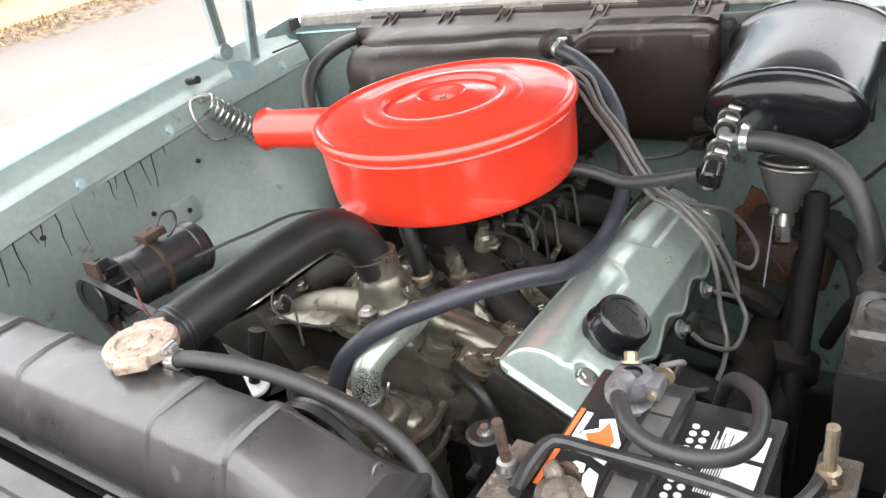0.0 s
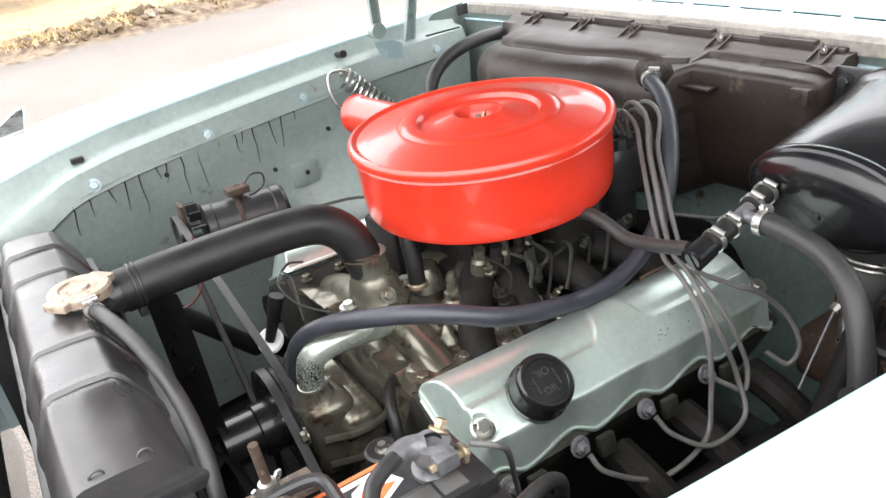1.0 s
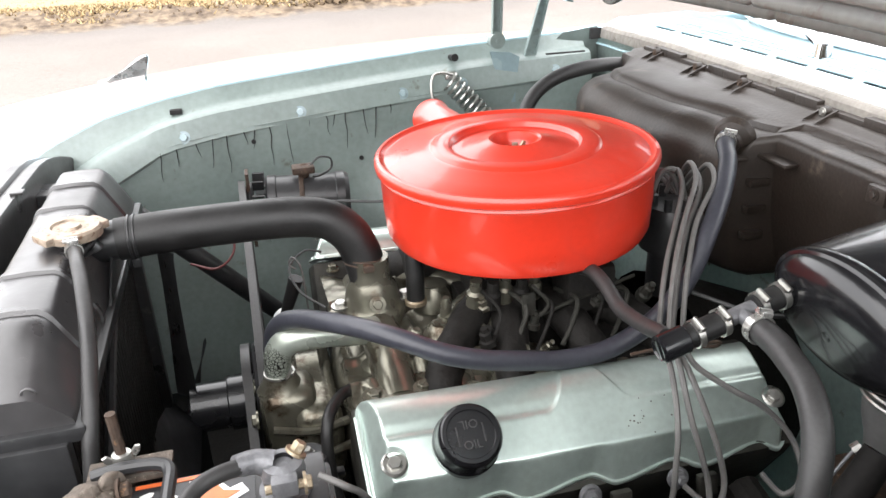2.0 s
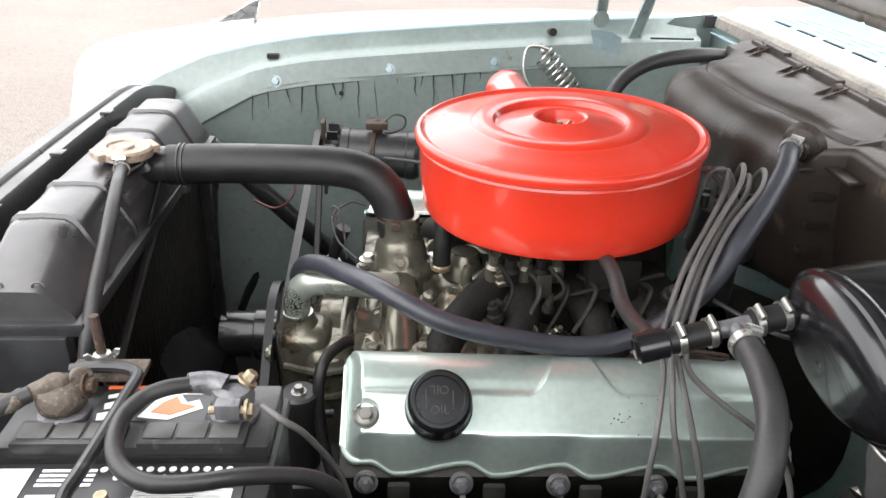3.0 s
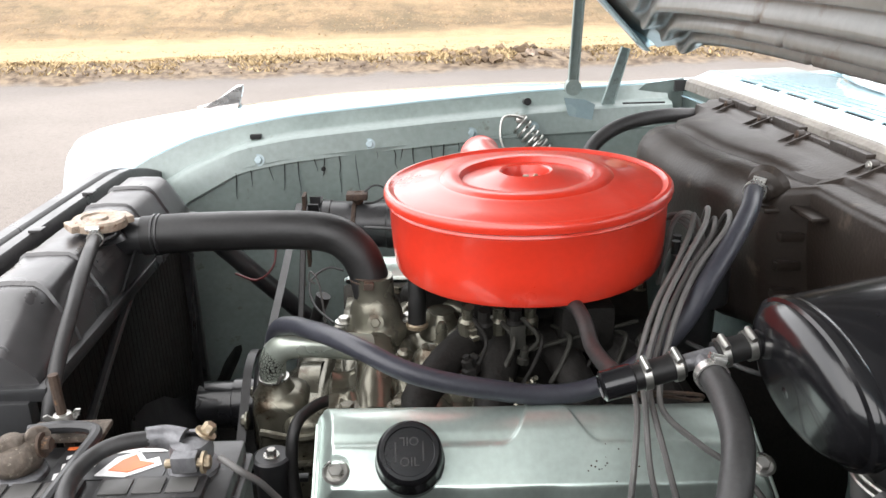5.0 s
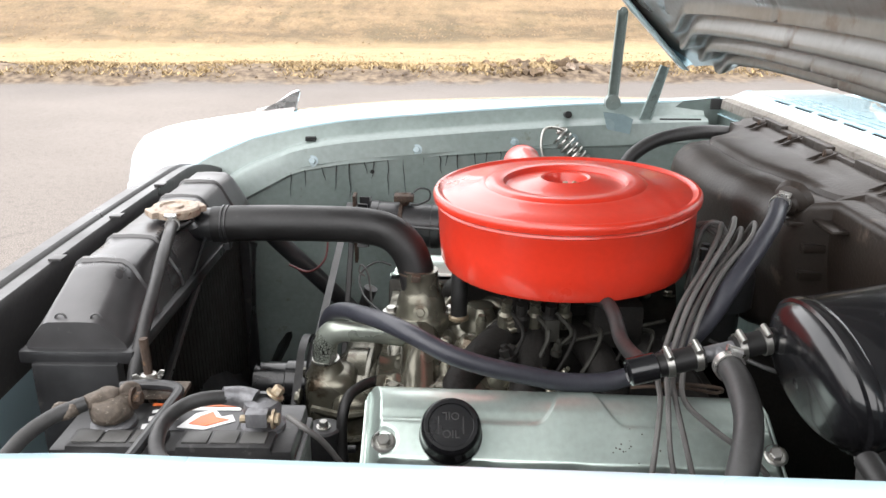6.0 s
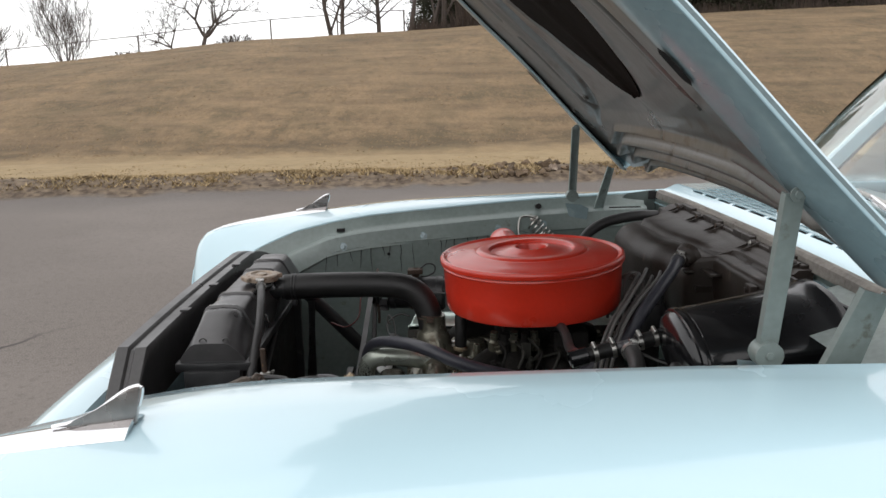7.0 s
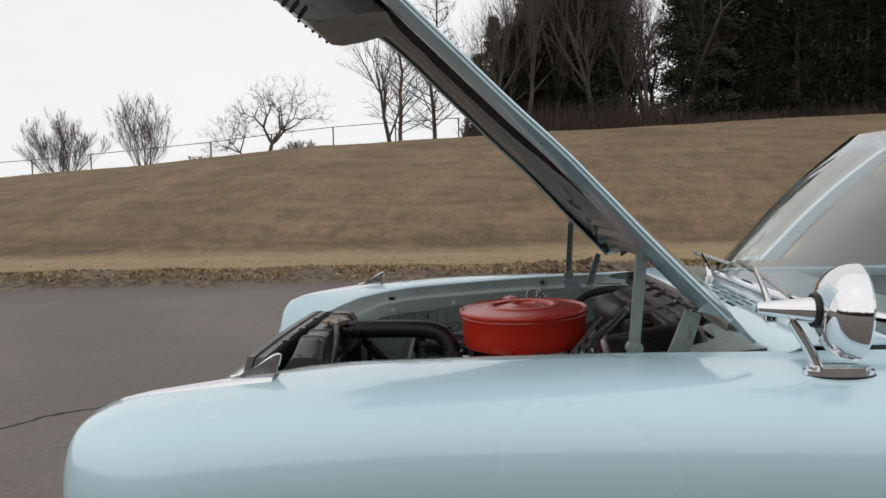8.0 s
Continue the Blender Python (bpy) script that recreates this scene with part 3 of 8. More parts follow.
def build_fender(s):
    xs = [-0.938, -0.936, -0.932, -0.927, -0.92, -0.91, -0.898, -0.885, -0.87, -0.852] + [-0.83 + 0.04 * k for k in range(38)] + [0.72, 0.9, 1.2, 1.6]
    rows = [fender_row(x, s) for x in xs]
    bm = B()
    loft(bm, rows)
    # the rounded front end
    c = [Vector((-0.941, p.y * 0.985, p.z * 0.99)) for p in rows[0]]
    loft(bm, [c, rows[0]])
    bmesh.ops.recalc_face_normals(bm, faces=bm.faces)
    f = part("fender", bm, PAINT, car, "pale aqua fender", 40)
    md = f.modifiers.new("sheet", "SOLIDIFY")
    md.thickness, md.offset = 0.002, 0
    # chrome spear with an upright fin on the crown
    bm = B()
    def crown(x):
        return lerp_table(EDGE, x)[2]
    rows = []
    for k in range(13):
        t = k / 12
        x = -0.875 + 0.345 * t
        w = 0.006 + 0.026 * t ** 0.7
        z = crown(x)
        rows.append([Vector((x, s * (0.752 + w * u), z + (0.002 + 0.010 * t ** 0.5) * (1 - u * u) - 0.002)) for u in (-1, -0.6, -0.2, 0.2, 0.6, 1)])
    loft(bm, rows)
    bmesh.ops.recalc_face_normals(bm, faces=bm.faces)
    bmesh.ops.solidify(bm, geom=bm.faces[:], thickness=0.004)
    part("fender_ornament", bm, CHROME, f, "chrome spear with an upright fin")
    bm = B()
    zt = crown(-0.55)
    fin = [(-0.622, zt + 0.003), (-0.596, zt + 0.009), (-0.570, zt + 0.021), (-0.549, zt + 0.036), (-0.533, zt + 0.046), (-0.520, zt + 0.049), (-0.519, zt + 0.043), (-0.524, zt + 0.026), (-0.529, zt + 0.004)]
    mm = Matrix(((1, 0, 0, 0), (0, 0, -1, s * 0.752 + 0.004), (0, 1, 0, 0), (0, 0, 0, 1)))
    prism(bm, mm, fin, 0.008, 0.002)
    blade = part("fin", bm, POT_METAL, f, "small dull chrome fin")
    b = B()
    tube(b, [(x, s * 0.752, z) for x, z in fin[:8]], 0.0024, 8, 3)
    part("fin_rim", b, CHROME, blade, "bright rim of the fin")
    return f


build_fender(1)
build_fender(-1)


def build_inner_fender(s):
    """The flanged rail under the fender's edge and the apron that hangs from it."""
    xs = [-0.66 + 0.03 * k for k in range(37)]
    nose = [-0.80, -0.77, -0.74, -0.71, -0.685]
    bm = B()
    rows = []
    for x in nose + xs:
        yi, zi, _ = lerp_table(EDGE, x)
        zi = min(zi, 0.965)
        sag = max(0, (-0.5 - x)) * 0.25
        nar = 1.0 if s > 0 else 0.3
        rows.append([Vector((x, s * (yi - dy * nar), zi - dz - sag * k)) for dy, dz, k in ((0.000, 0.008, 0), (0.016, 0.034, 0.4), (0.024, 0.040, 0.6), (0.044, 0.041, 0.8), (0.052, 0.046, 0.9), (0.060, 0.066, 1.0), (0.066, 0.088, 1.2), (0.063, 0.092, 1.2))])
    loft(bm, rows)
    bmesh.ops.recalc_face_normals(bm, faces=bm.faces)
    bmesh.ops.solidify(bm, geom=bm.faces[:], thickness=0.002)
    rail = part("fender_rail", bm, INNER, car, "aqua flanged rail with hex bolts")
    for x in (-0.461, -0.237, -0.023, 0.11, 0.33):
        yi, zi, _ = lerp_table(EDGE, x)
        b = B()
        bolt_head(b, (x, s * (yi - 0.0625 * (1.0 if s > 0 else 0.3)), zi - 0.072), (0, -s, 0.3), 0.0078, 0.007)
        part("bolt", b, FLANGE, rail)
    b = B()
    yi, zi, _ = lerp_table(EDGE, -0.47)
    at_box(b, (-0.481, s * (yi - 0.02) - 0.006, zi - 0.034), (-0.459, s * (yi - 0.014) + 0.001, zi - 0.026))
    part("slot", b, VOID, rail, "dark rectangular slot")
    b = B()
    yi, zi, _ = lerp_table(EDGE, 0.10)
    rod(b, (0.10, s * (yi - 0.012), zi - 0.025), (0.10, s * (yi - 0.045), zi - 0.02), 0.007, 0.008)
    part("rubber_bumper", b, RUBBER, rail, "black rubber stop")
    # apron
    bm = B()
    rows = []
    for x in xs:
        yi, zi, _ = lerp_table(EDGE, x)
        zi = min(zi, 0.965)
        hub = math.exp(-((x - 0.16) / 0.22) ** 2)
        sag = max(0, (-0.5 - x)) * 0.25
        row = []
        for k in range(15):
            t = k / 14
            z = (zi - 0.08 - sag) * (1 - t) + 0.30 * t
            y = yi - (0.064 if s > 0 else 0.022) + 0.012 * math.sin(t * 3.1) - hub * (0.20 if s > 0 else 0.03) * max(0, min(1, (t - 0.16) / 0.25)) ** 1.3
            y += 0.006 * noise.noise((x * 6, z * 6, s))
            row.append(Vector((x, s * y, z)))
        rows.append(row)
    loft(bm, rows)
    bmesh.ops.recalc_face_normals(bm, faces=bm.faces)
    bmesh.ops.solidify(bm, geom=bm.faces[:], thickness=0.002)
    apron = part("inner_fender", bm, INNER if s > 0 else DARK_IRON, car, "aqua inner fender with dark drip stains" if s > 0 else "near-black inner fender", 50)
    return rail, apron


rail_far, apron_far = build_inner_fender(1)
build_inner_fender(-1)


def build_drips():
    """Dark runs of old sealant below the far rail, pressed pad and stiffening ribs of the apron."""
    rng = random.Random(3)
    for k in range(17):
        x = -0.50 + 0.028 * k + rng.uniform(-0.012, 0.012)
        yi, zi, _ = lerp_table(EDGE, x)
        L = rng.uniform(0.02, 0.085)
        pts = []
        for j in range(5):
            t = j / 4
            z = zi - 0.088 - L * t
            y = yi - 0.0665 + 0.012 * math.sin((zi - 0.08 - z) / (zi - 0.38) * 3.1) + 0.0
            pts.append((x + 0.012 * t * (k % 3 - 1) * 0.5 + rng.gauss(0, 0.0007), y - 0.0012, z))
        b = B()
        tube(b, pts, lambda t: 0.0011 * (1.1 - t * 0.75), 6, 3)
        part("drip", b, RUBBER, apron_far, "thin dark run of sealant")
    b = B()
    box(b, axis_frame((-0.066, 0.585, 0.735), (0, -1, 0.05)), 0.055, 0.05, 0.006, 0.003)
    part("pressed_pad", b, INNER, apron_far, "pale pressed pad")
    b = B()
    rod(b, (-0.06, 0.583, 0.735), (-0.06, 0.580, 0.735), 0.005)
    part("hole", b, VOID, apron_far)
    for x, z0, z1 in ((-0.43, 0.80, 0.55), (-0.375, 0.79, 0.60)):
        b = B()
        tube(b, [(x, 0.583, z0), (x + 0.02, 0.588, (z0 + z1) / 2), (x + 0.05, 0.59, z1)], 0.007, 8)
        part("stiffening_rib", b, INNER, apron_far)
    for x, z in ((-0.334, 0.821), (0.02, 0.80), (-0.12, 0.755)):
        b = B()
        yy = lerp_table(EDGE, x)[0] - 0.064
        rod(b, (x, yy + 0.004, z), (x, yy - 0.003, z), 0.0045)
        part("hole", b, VOID, apron_far)


build_drips()

for nm, lo, hi in (("rail_opening", (0.430, 0.692, 0.944), (0.457, 0.698, 0.968)), ("rail_slit", (0.302, 0.634, 0.929), (0.392, 0.640, 0.932))):
    rb = B()
    at_box(rb, lo, hi)
    part(nm, rb, VOID, rail_far, "dark opening in the rail")


def build_front():
    # top tie bar ahead of the radiator
    bm = B()
    ys = [-0.46 + 0.0425 * k for k in range(26)]
    rows = []
    for y in ys:
        drop = 0.20 * max(0, abs(y + 0.02) - 0.42) ** 1.5 * 3
        xo = -0.735 + 0.02 * (abs(y) / 0.6) ** 2
        z = 0.872 - drop if y > -0.335 else 0.872 - 0.95 * (-0.335 - y)
        rows.append([Vector((xo + dx, y, z + dz)) for dx, dz in ((0, -0.05), (0, -0.004), (0.003, 0.0), (0.020, 0.0), (0.022, -0.002), (0.024, -0.006), (0.030, -0.006), (0.032, -0.002), (0.050, -0.001), (0.052, -0.004), (0.052, -0.02), (0.050, -0.06), (0.048, -0.11))])
    loft(bm, rows)
    bmesh.ops.recalc_face_normals(bm, faces=bm.faces)
    bmesh.ops.solidify(bm, geom=bm.faces[:], thickness=0.002)
    bar = part("radiator_support", bm, BAR_GREY, car, "dusty dark grey radiator support bar")
    for y in (-0.13, 0.06, 0.25):
        b = B()
        at_box(b, (-0.690, y, 0.8705), (-0.672, y + 0.018, 0.8745), 0.001)
        part("tab", b, BAR_GREY, bar)
    # uprights beside the core
    for s in (-1, 1):
        b = B()
        at_box(b, (-0.70, s * 0.36 - 0.03, 0.30), (-0.62, s * 0.36 + 0.03, 0.66 if s < 0 else 0.84), 0.004)
        part("support_upright", b, BLACK_SATIN, car, "black upright of the radiator support")
        if s < 0:
            continue
        b = B()
        loft(b, [[Vector((x, s * (0.39 + 0.02 * k), z)) for k in range(13)] for x, z in ((-0.665, 0.30), (-0.665, 0.60), (-0.67, 0.80 - 0.02))])
        bmesh.ops.solidify(b, geom=b.faces[:], thickness=0.002)
        part("baffle_panel", b, INNER if s > 0 else BLACK_SATIN, car, "flat baffle beside the radiator")
    # nose panel between the fenders
    bm = B()
    rows = []
    for k in range(25):
        y = -0.70 + 1.4 * k / 24
        c = 1 - 0.06 * (abs(y) / 0.70) ** 3
        rows.append([Vector((x, y, z * c)) for x, z in ((-0.755, 0.34), (-0.76, 0.55), (-0.765, 0.66), (-0.77, 0.74), (-0.785, 0.772), (-0.815, 0.777), (-0.86, 0.765), (-0.905, 0.73), (-0.945, 0.66), (-0.95, 0.55), (-0.93, 0.30))])
    loft(bm, rows)
    bmesh.ops.recalc_face_normals(bm, faces=bm.faces)
    bmesh.ops.solidify(bm, geom=bm.faces[:], thickness=0.003)
    part("nose_panel", bm, PAINT, car, "pale aqua nose panel")
    b = B()
    at_box(b, (-0.958, -0.62, 0.34), (-0.935, 0.62, 0.62), 0.006)
    part("grille", b, CHROME, car, "bright grille")
    for s in (-1, 1):
        b = B()
        m = axis_frame((-0.90, s * 0.56, 0.56), (-1, 0, 0.0))
        lathe(b, m, [(0, 0), (0.055, 0.0), (0.068, 0.03), (0.07, 0.05), (0.06, 0.055), (0, 0.06)], 32)
        part("headlamp_bucket", b, STEEL, car, "bare metal headlamp bucket")
    # dark sheet that closes the bottom of the bay
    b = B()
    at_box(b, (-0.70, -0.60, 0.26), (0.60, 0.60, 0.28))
    part("bay_bottom_sheet", b, DARK_IRON, car, "dark sheet below the engine")


build_front()


def build_cowl():
    # firewall
    b = B()
    loft(b, [[Vector((x, y, z)) for y in (-0.72, -0.5, -0.25, 0, 0.25, 0.5, 0.72)] for x, z in ((0.40, 0.30), (0.43, 0.52), (0.455, 0.70), (0.46, 0.955))])
    bmesh.ops.solidify(b, geom=b.faces[:], thickness=0.004)
    part("firewall", b, FIREWALL, car, "aqua firewall in lightened paint")
    # cowl top with rows of slots that go through it
    xs = [0.452, 0.462, 0.485, 0.505, 0.514, 0.523, 0.535, 0.544, 0.556, 0.565, 0.577, 0.586, 0.61, 0.66, 0.70]
    ys = [-0.735, -0.68]
    ys += [-0.50]
    y = -0.30
    while y < 0.56:
        ys += [y, y + 0.082]
        y += 0.098
    ys += [0.66, 0.735]

    def cz(x, y):
        bow = -0.012 * (y / 0.72) ** 2
        if x <= 0.462:
            return 0.945 + bow
        return 0.968 + bow + 0.026 * min(1, (x - 0.462) / 0.06) + 0.02 * max(0, x - 0.55)
    bm = B()
    V = [[bm.verts.new((x + 0.0, y, cz(x, y))) for y in ys] for x in xs]
    for i in range(len(xs) - 1):
        for j in range(len(ys) - 1):
            row = i in (4, 6, 8, 10)
            slot = row and 3 <= j < len(ys) - 3 and j % 2 == 1
            if not slot:
                bm.faces.new((V[i][j], V[i][j + 1], V[i + 1][j + 1], V[i + 1][j]))
    bmesh.ops.recalc_face_normals(bm, faces=bm.faces)
    bmesh.ops.solidify(bm, geom=bm.faces[:], thickness=0.003)
    cowl = part("cowl", bm, PAINT, car, "pale aqua cowl with rows of slots")
    b = B()
    at_box(b, (0.50, -0.70, 0.90), (0.70, 0.70, 0.93))
    part("plenum", b, VOID, car, "dark plenum below the cowl slots")
    b = B()
    loft(b, [[Vector((x, y, cz(0.48, y) + z)) for y in (-0.47, -0.3, 0, 0.4, 0.68)] for x, z in ((0.448, -0.016), (0.450, 0.002), (0.456, 0.008), (0.466, 0.008), (0.474, 0.002), (0.478, -0.006))])
    bmesh.ops.solidify(b, geom=b.faces[:], thickness=0.002)
    part("cowl_seal", b, SEAL, cowl, "weather seal strip in the beige of the cowl's shaded lip")
    for s in (-1, 1):
        b = B()
        loft(b, [[Vector((x, s * y, z)) for x, z in ((0.27, 0.70), (0.30, 0.86), (0.33, 0.928), (0.37, 0.960), (0.455, 0.970))] for y in (0.712, 0.708)] + [[Vector((x, s * 0.700, z)) for x, z in ((0.27, 0.60), (0.34, 0.62), (0.40, 0.64), (0.44, 0.66), (0.455, 0.70))]])
        bmesh.ops.solidify(b, geom=b.faces[:], thickness=0.002)
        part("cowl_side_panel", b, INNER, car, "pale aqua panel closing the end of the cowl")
    # dusty corner ledge between the firewall and the driver's side rail
    b = B()
    loft(b, [[Vector((x, y, 0.925 + 0.30 * (x - 0.335) + 0.010 * math.exp(-((y + 0.71) / 0.03) ** 2))) for y in (-0.712, -0.69, -0.65, -0.60, -0.54, -0.48, -0.42, -0.36)] for x in (0.335, 0.36, 0.39, 0.42, 0.445, 0.456)])
    bmesh.ops.solidify(b, geom=b.faces[:], thickness=0.002)
    part("corner_ledge", b, DUSTY_PAINT, car, "dusty pale aqua ledge in the corner of the cowl")
    # windscreen and pillars
    bm = B()
    rows = []
    for k in range(9):
        t = k / 8
        row = []
        for j in range(17):
            u = -1 + j / 8
            xb = 0.650 + 0.285 * abs(u) ** 4
            xt = 1.06 + 0.31 * abs(u) ** 4
            yb, yt = 0.765, 0.64
            row.append(Vector((xb + (xt - xb) * t, u * (yb + (yt - yb) * t), 1.0 + 0.445 * t + 0.03 * math.sin(t * math.pi))))
        rows.append(row)
    loft(bm, rows)
    bmesh.ops.recalc_face_normals(bm, faces=bm.faces)
    bmesh.ops.solidify(bm, geom=bm.faces[:], thickness=0.005)
    g = part("windscreen", bm, GLASS, car, "raked curved windscreen")
    g.visible_shadow = False
    for s in (-1, 1):
        pts = [rows[k][-1 if s > 0 else 0] + Vector((0.012, s * 0.012, 0)) for k in range(9)]
        b = B()
        loft(b, [[p + Vector((dx, -s * dy, 0)) for dx, dy in ((-0.006, 0.0), (0.0, -0.012), (0.030, -0.018), (0.062, -0.012), (0.070, 0.004), (0.05, 0.03), (0.0, 0.03))] for p in pts], close=True)
        bmesh.ops.recalc_face_normals(b, faces=b.faces)
        part("windscreen_pillar", b, PAINT, car, "pale aqua windscreen pillar with bright trim")
        b = B()
        tube(b, [p + Vector((0.075, s * 0.006, 0.0)) for p in pts], 0.007, 8, 2)
        part("door_gasket", b, RUBBER, car, "dark gasket along the pillar")
    b = B()
    tube(b, [p + Vector((-0.004, 0, 0.006)) for p in rows[0]], 0.011, 8, 2)
    part("windscreen_trim", b, CHROME, car, "bright windscreen trim")
    b = B()
    loft(b, [[Vector((x, y, 1.43 + h - 0.06 * (y / 0.6) ** 2)) for y in (-0.62, -0.4, -0.2, 0, 0.2, 0.4, 0.62)] for x, h in ((1.12, 0.02), (1.25, 0.045), (1.7, 0.065), (2.1, 0.05), (2.3, 0.02))])
    bmesh.ops.solidify(b, geom=b.faces[:], thickness=0.02)
    part("roof", b, PAINT, car, "pale aqua roof")
    b = B()
    at_box(b, (0.72, -0.66, 0.86), (1.05, 0.66, 0.97), 0.02)
    part("dashboard", b, CLOTH, car, "pale vinyl dashboard")
    b = B()
    m = axis_frame((1.15, -0.36, 1.02), (-0.8, 0, 0.6))
    tube(b, [m @ Vector((0.19 * math.cos(a), 0.19 * math.sin(a), 0)) for a in (2 * math.pi * k / 16 for k in range(17))], 0.011, 8, 2)
    rod(b, m @ Vector((-0.19, 0, 0)), m @ Vector((0.19, 0, 0)), 0.008)
    rod(b, m @ Vector((0, 0, 0)), (0.98, -0.36, 0.93), 0.02)
    part("steering_wheel", b, CLOTH, car, "thin pale steering wheel")
    # wipers
    for pivot, elbow, low, high in (((0.535, -0.50, 0.990), (0.632, -0.11, 1.060), (0.600, -0.43, 1.034), (0.676, 0.185, 1.058)), ((0.575, 0.13, 0.990), (0.645, 0.47, 1.052), (0.676, 0.25, 1.040), (0.665, 0.66, 1.046))):
        pivot, elbow, low, high = Vector(pivot), Vector(elbow), Vector(low), Vector(high)
        b = B()
        rod(b, pivot, pivot + Vector((0, 0, 0.026)), 0.015, 0.012)
        top = pivot + Vector((0, 0, 0.022))
        tube(b, [top, top.lerp(elbow, 0.3) + Vector((0, 0, 0.008)), elbow], lambda t: 0.010 - 0.004 * t, 8)
        wp = part("wiper", b, CHROME, car, "bright windscreen wiper arm")
        b = B()
        tube(b, [low, elbow, high], 0.006, 8)
        blade = part("wiper_blade", b, STEEL, wp)
        b = B()
        tube(b, [p + Vector((0.007, 0, -0.007)) for p in (low, elbow, high)], 0.004, 6)
        part("wiper_rubber", b, RUBBER, blade, "black wiper rubber")


build_cowl()


def build_rear_body():
    """Doors, rear quarters, boot, side and rear glass, floor and wheels."""
    for s in (-1, 1):
        rows = []
        for x in (1.6, 1.9, 2.4, 2.9, 3.3, 3.6, 3.75, 3.82):
            e = 1 - max(0.0, (x - 3.3) / 0.6) ** 2 * 0.12
            rows.append([Vector((x, p.y * e, p.z)) for p in fender_row(1.6, s)[4:]])
        b = B()
        loft(b, rows)
        q = part("body_side", b, PAINT, car, "pale aqua door and rear quarter", 40)
        md = q.modifiers.new("sheet", "SOLIDIFY")
        md.thickness, md.offset = 0.002, 0
        b = B()
        loft(b, [[Vector((x, s * 0.745, 0.975)) for x in (1.02, 1.5, 2.0, 2.55)], [Vector((x, s * 0.65, 1.40)) for x in (1.32, 1.6, 2.0, 2.32)]])
        bmesh.ops.solidify(b, geom=b.faces[:], thickness=0.004)
        g = part("side_window", b, GLASS, car, "side glass of the cabin")
        g.visible_shadow = False
        b = B()
        loft(b, [[Vector((x, s * 0.748, 0.97)) for x in (2.50, 2.62, 2.78)], [Vector((x, s * 0.64, 1.42)) for x in (2.20, 2.28, 2.34)]])
        bmesh.ops.solidify(b, geom=b.faces[:], thickness=0.02)
        part("rear_pillar", b, PAINT, car, "pale aqua rear pillar")
        for x in (-0.10, 2.72):
            b = B()
            m = axis_frame((x, s * 0.69, 0.325), (0, s, 0))
            lathe(b, m, [(0.19, 0.0), (0.29, 0.0), (0.315, 0.02), (0.325, 0.05), (0.325, 0.11), (0.315, 0.14), (0.29, 0.16), (0.19, 0.155)], 48)
            w = part("tyre", b, RUBBER, car, "black tyre")
            b = B()
            lathe(b, m, [(0.192, 0.02), (0.192, 0.14), (0.17, 0.15), (0.12, 0.12), (0.07, 0.14), (0.0, 0.145)], 40)
            part("wheel_cover", b, CHROME, w, "bright wheel cover")
    b = B()
    loft(b, [[Vector((x, y * e, z - 0.03 * (y / 0.75) ** 2)) for y in (-0.75, -0.5, -0.25, 0, 0.25, 0.5, 0.75)] for x, z, e in ((2.62, 0.985, 1), (2.9, 0.985, 1), (3.4, 0.965, 0.99), (3.75, 0.935, 0.96), (3.82, 0.90, 0.95), (3.84, 0.60, 0.95), (3.80, 0.30, 0.95))])
    bmesh.ops.solidify(b, geom=b.faces[:], thickness=0.003)
    part("boot_lid", b, PAINT, car, "pale aqua boot lid and tail panel")
    b = B()
    loft(b, [[Vector((2.72 + 0.04 * abs(u), 0.72 * u, 0.975)) for u in (-1, -0.5, 0, 0.5, 1)], [Vector((2.28 + 0.03 * abs(u), 0.63 * u, 1.45 - 0.03 * u * u)) for u in (-1, -0.5, 0, 0.5, 1)]])
    bmesh.ops.solidify(b, geom=b.faces[:], thickness=0.004)
    g = part("rear_window", b, GLASS, car, "raked rear window")
    g.visible_shadow = False
    b = B()
    at_box(b, (0.60, -0.86, 0.24), (3.75, 0.86, 0.28))
    part("floor_pan", b, DARK_IRON, car, "dark floor pan")
    for x in (1.55, 2.3):
        b = B()
        at_box(b, (x, -0.62, 0.30), (x + 0.5, 0.62, 0.58), 0.05, 3)
        at_box(b, (x + 0.42, -0.62, 0.50), (x + 0.58, 0.62, 0.98), 0.05, 3)
        part("bench_seat", b, CLOTH, car, "pale vinyl bench seat")


build_rear_body()

HOOD = [(0.369, 1.040), (0.297, 1.112), (0.207, 1.204), (0.063, 1.357), (-0.049, 1.464), (-0.163, 1.577), (-0.243, 1.656), (-0.345, 1.757), (-0.444, 1.846), (-0.546, 1.917), (-0.637, 1.964)]
HOOD_MID = -0.035


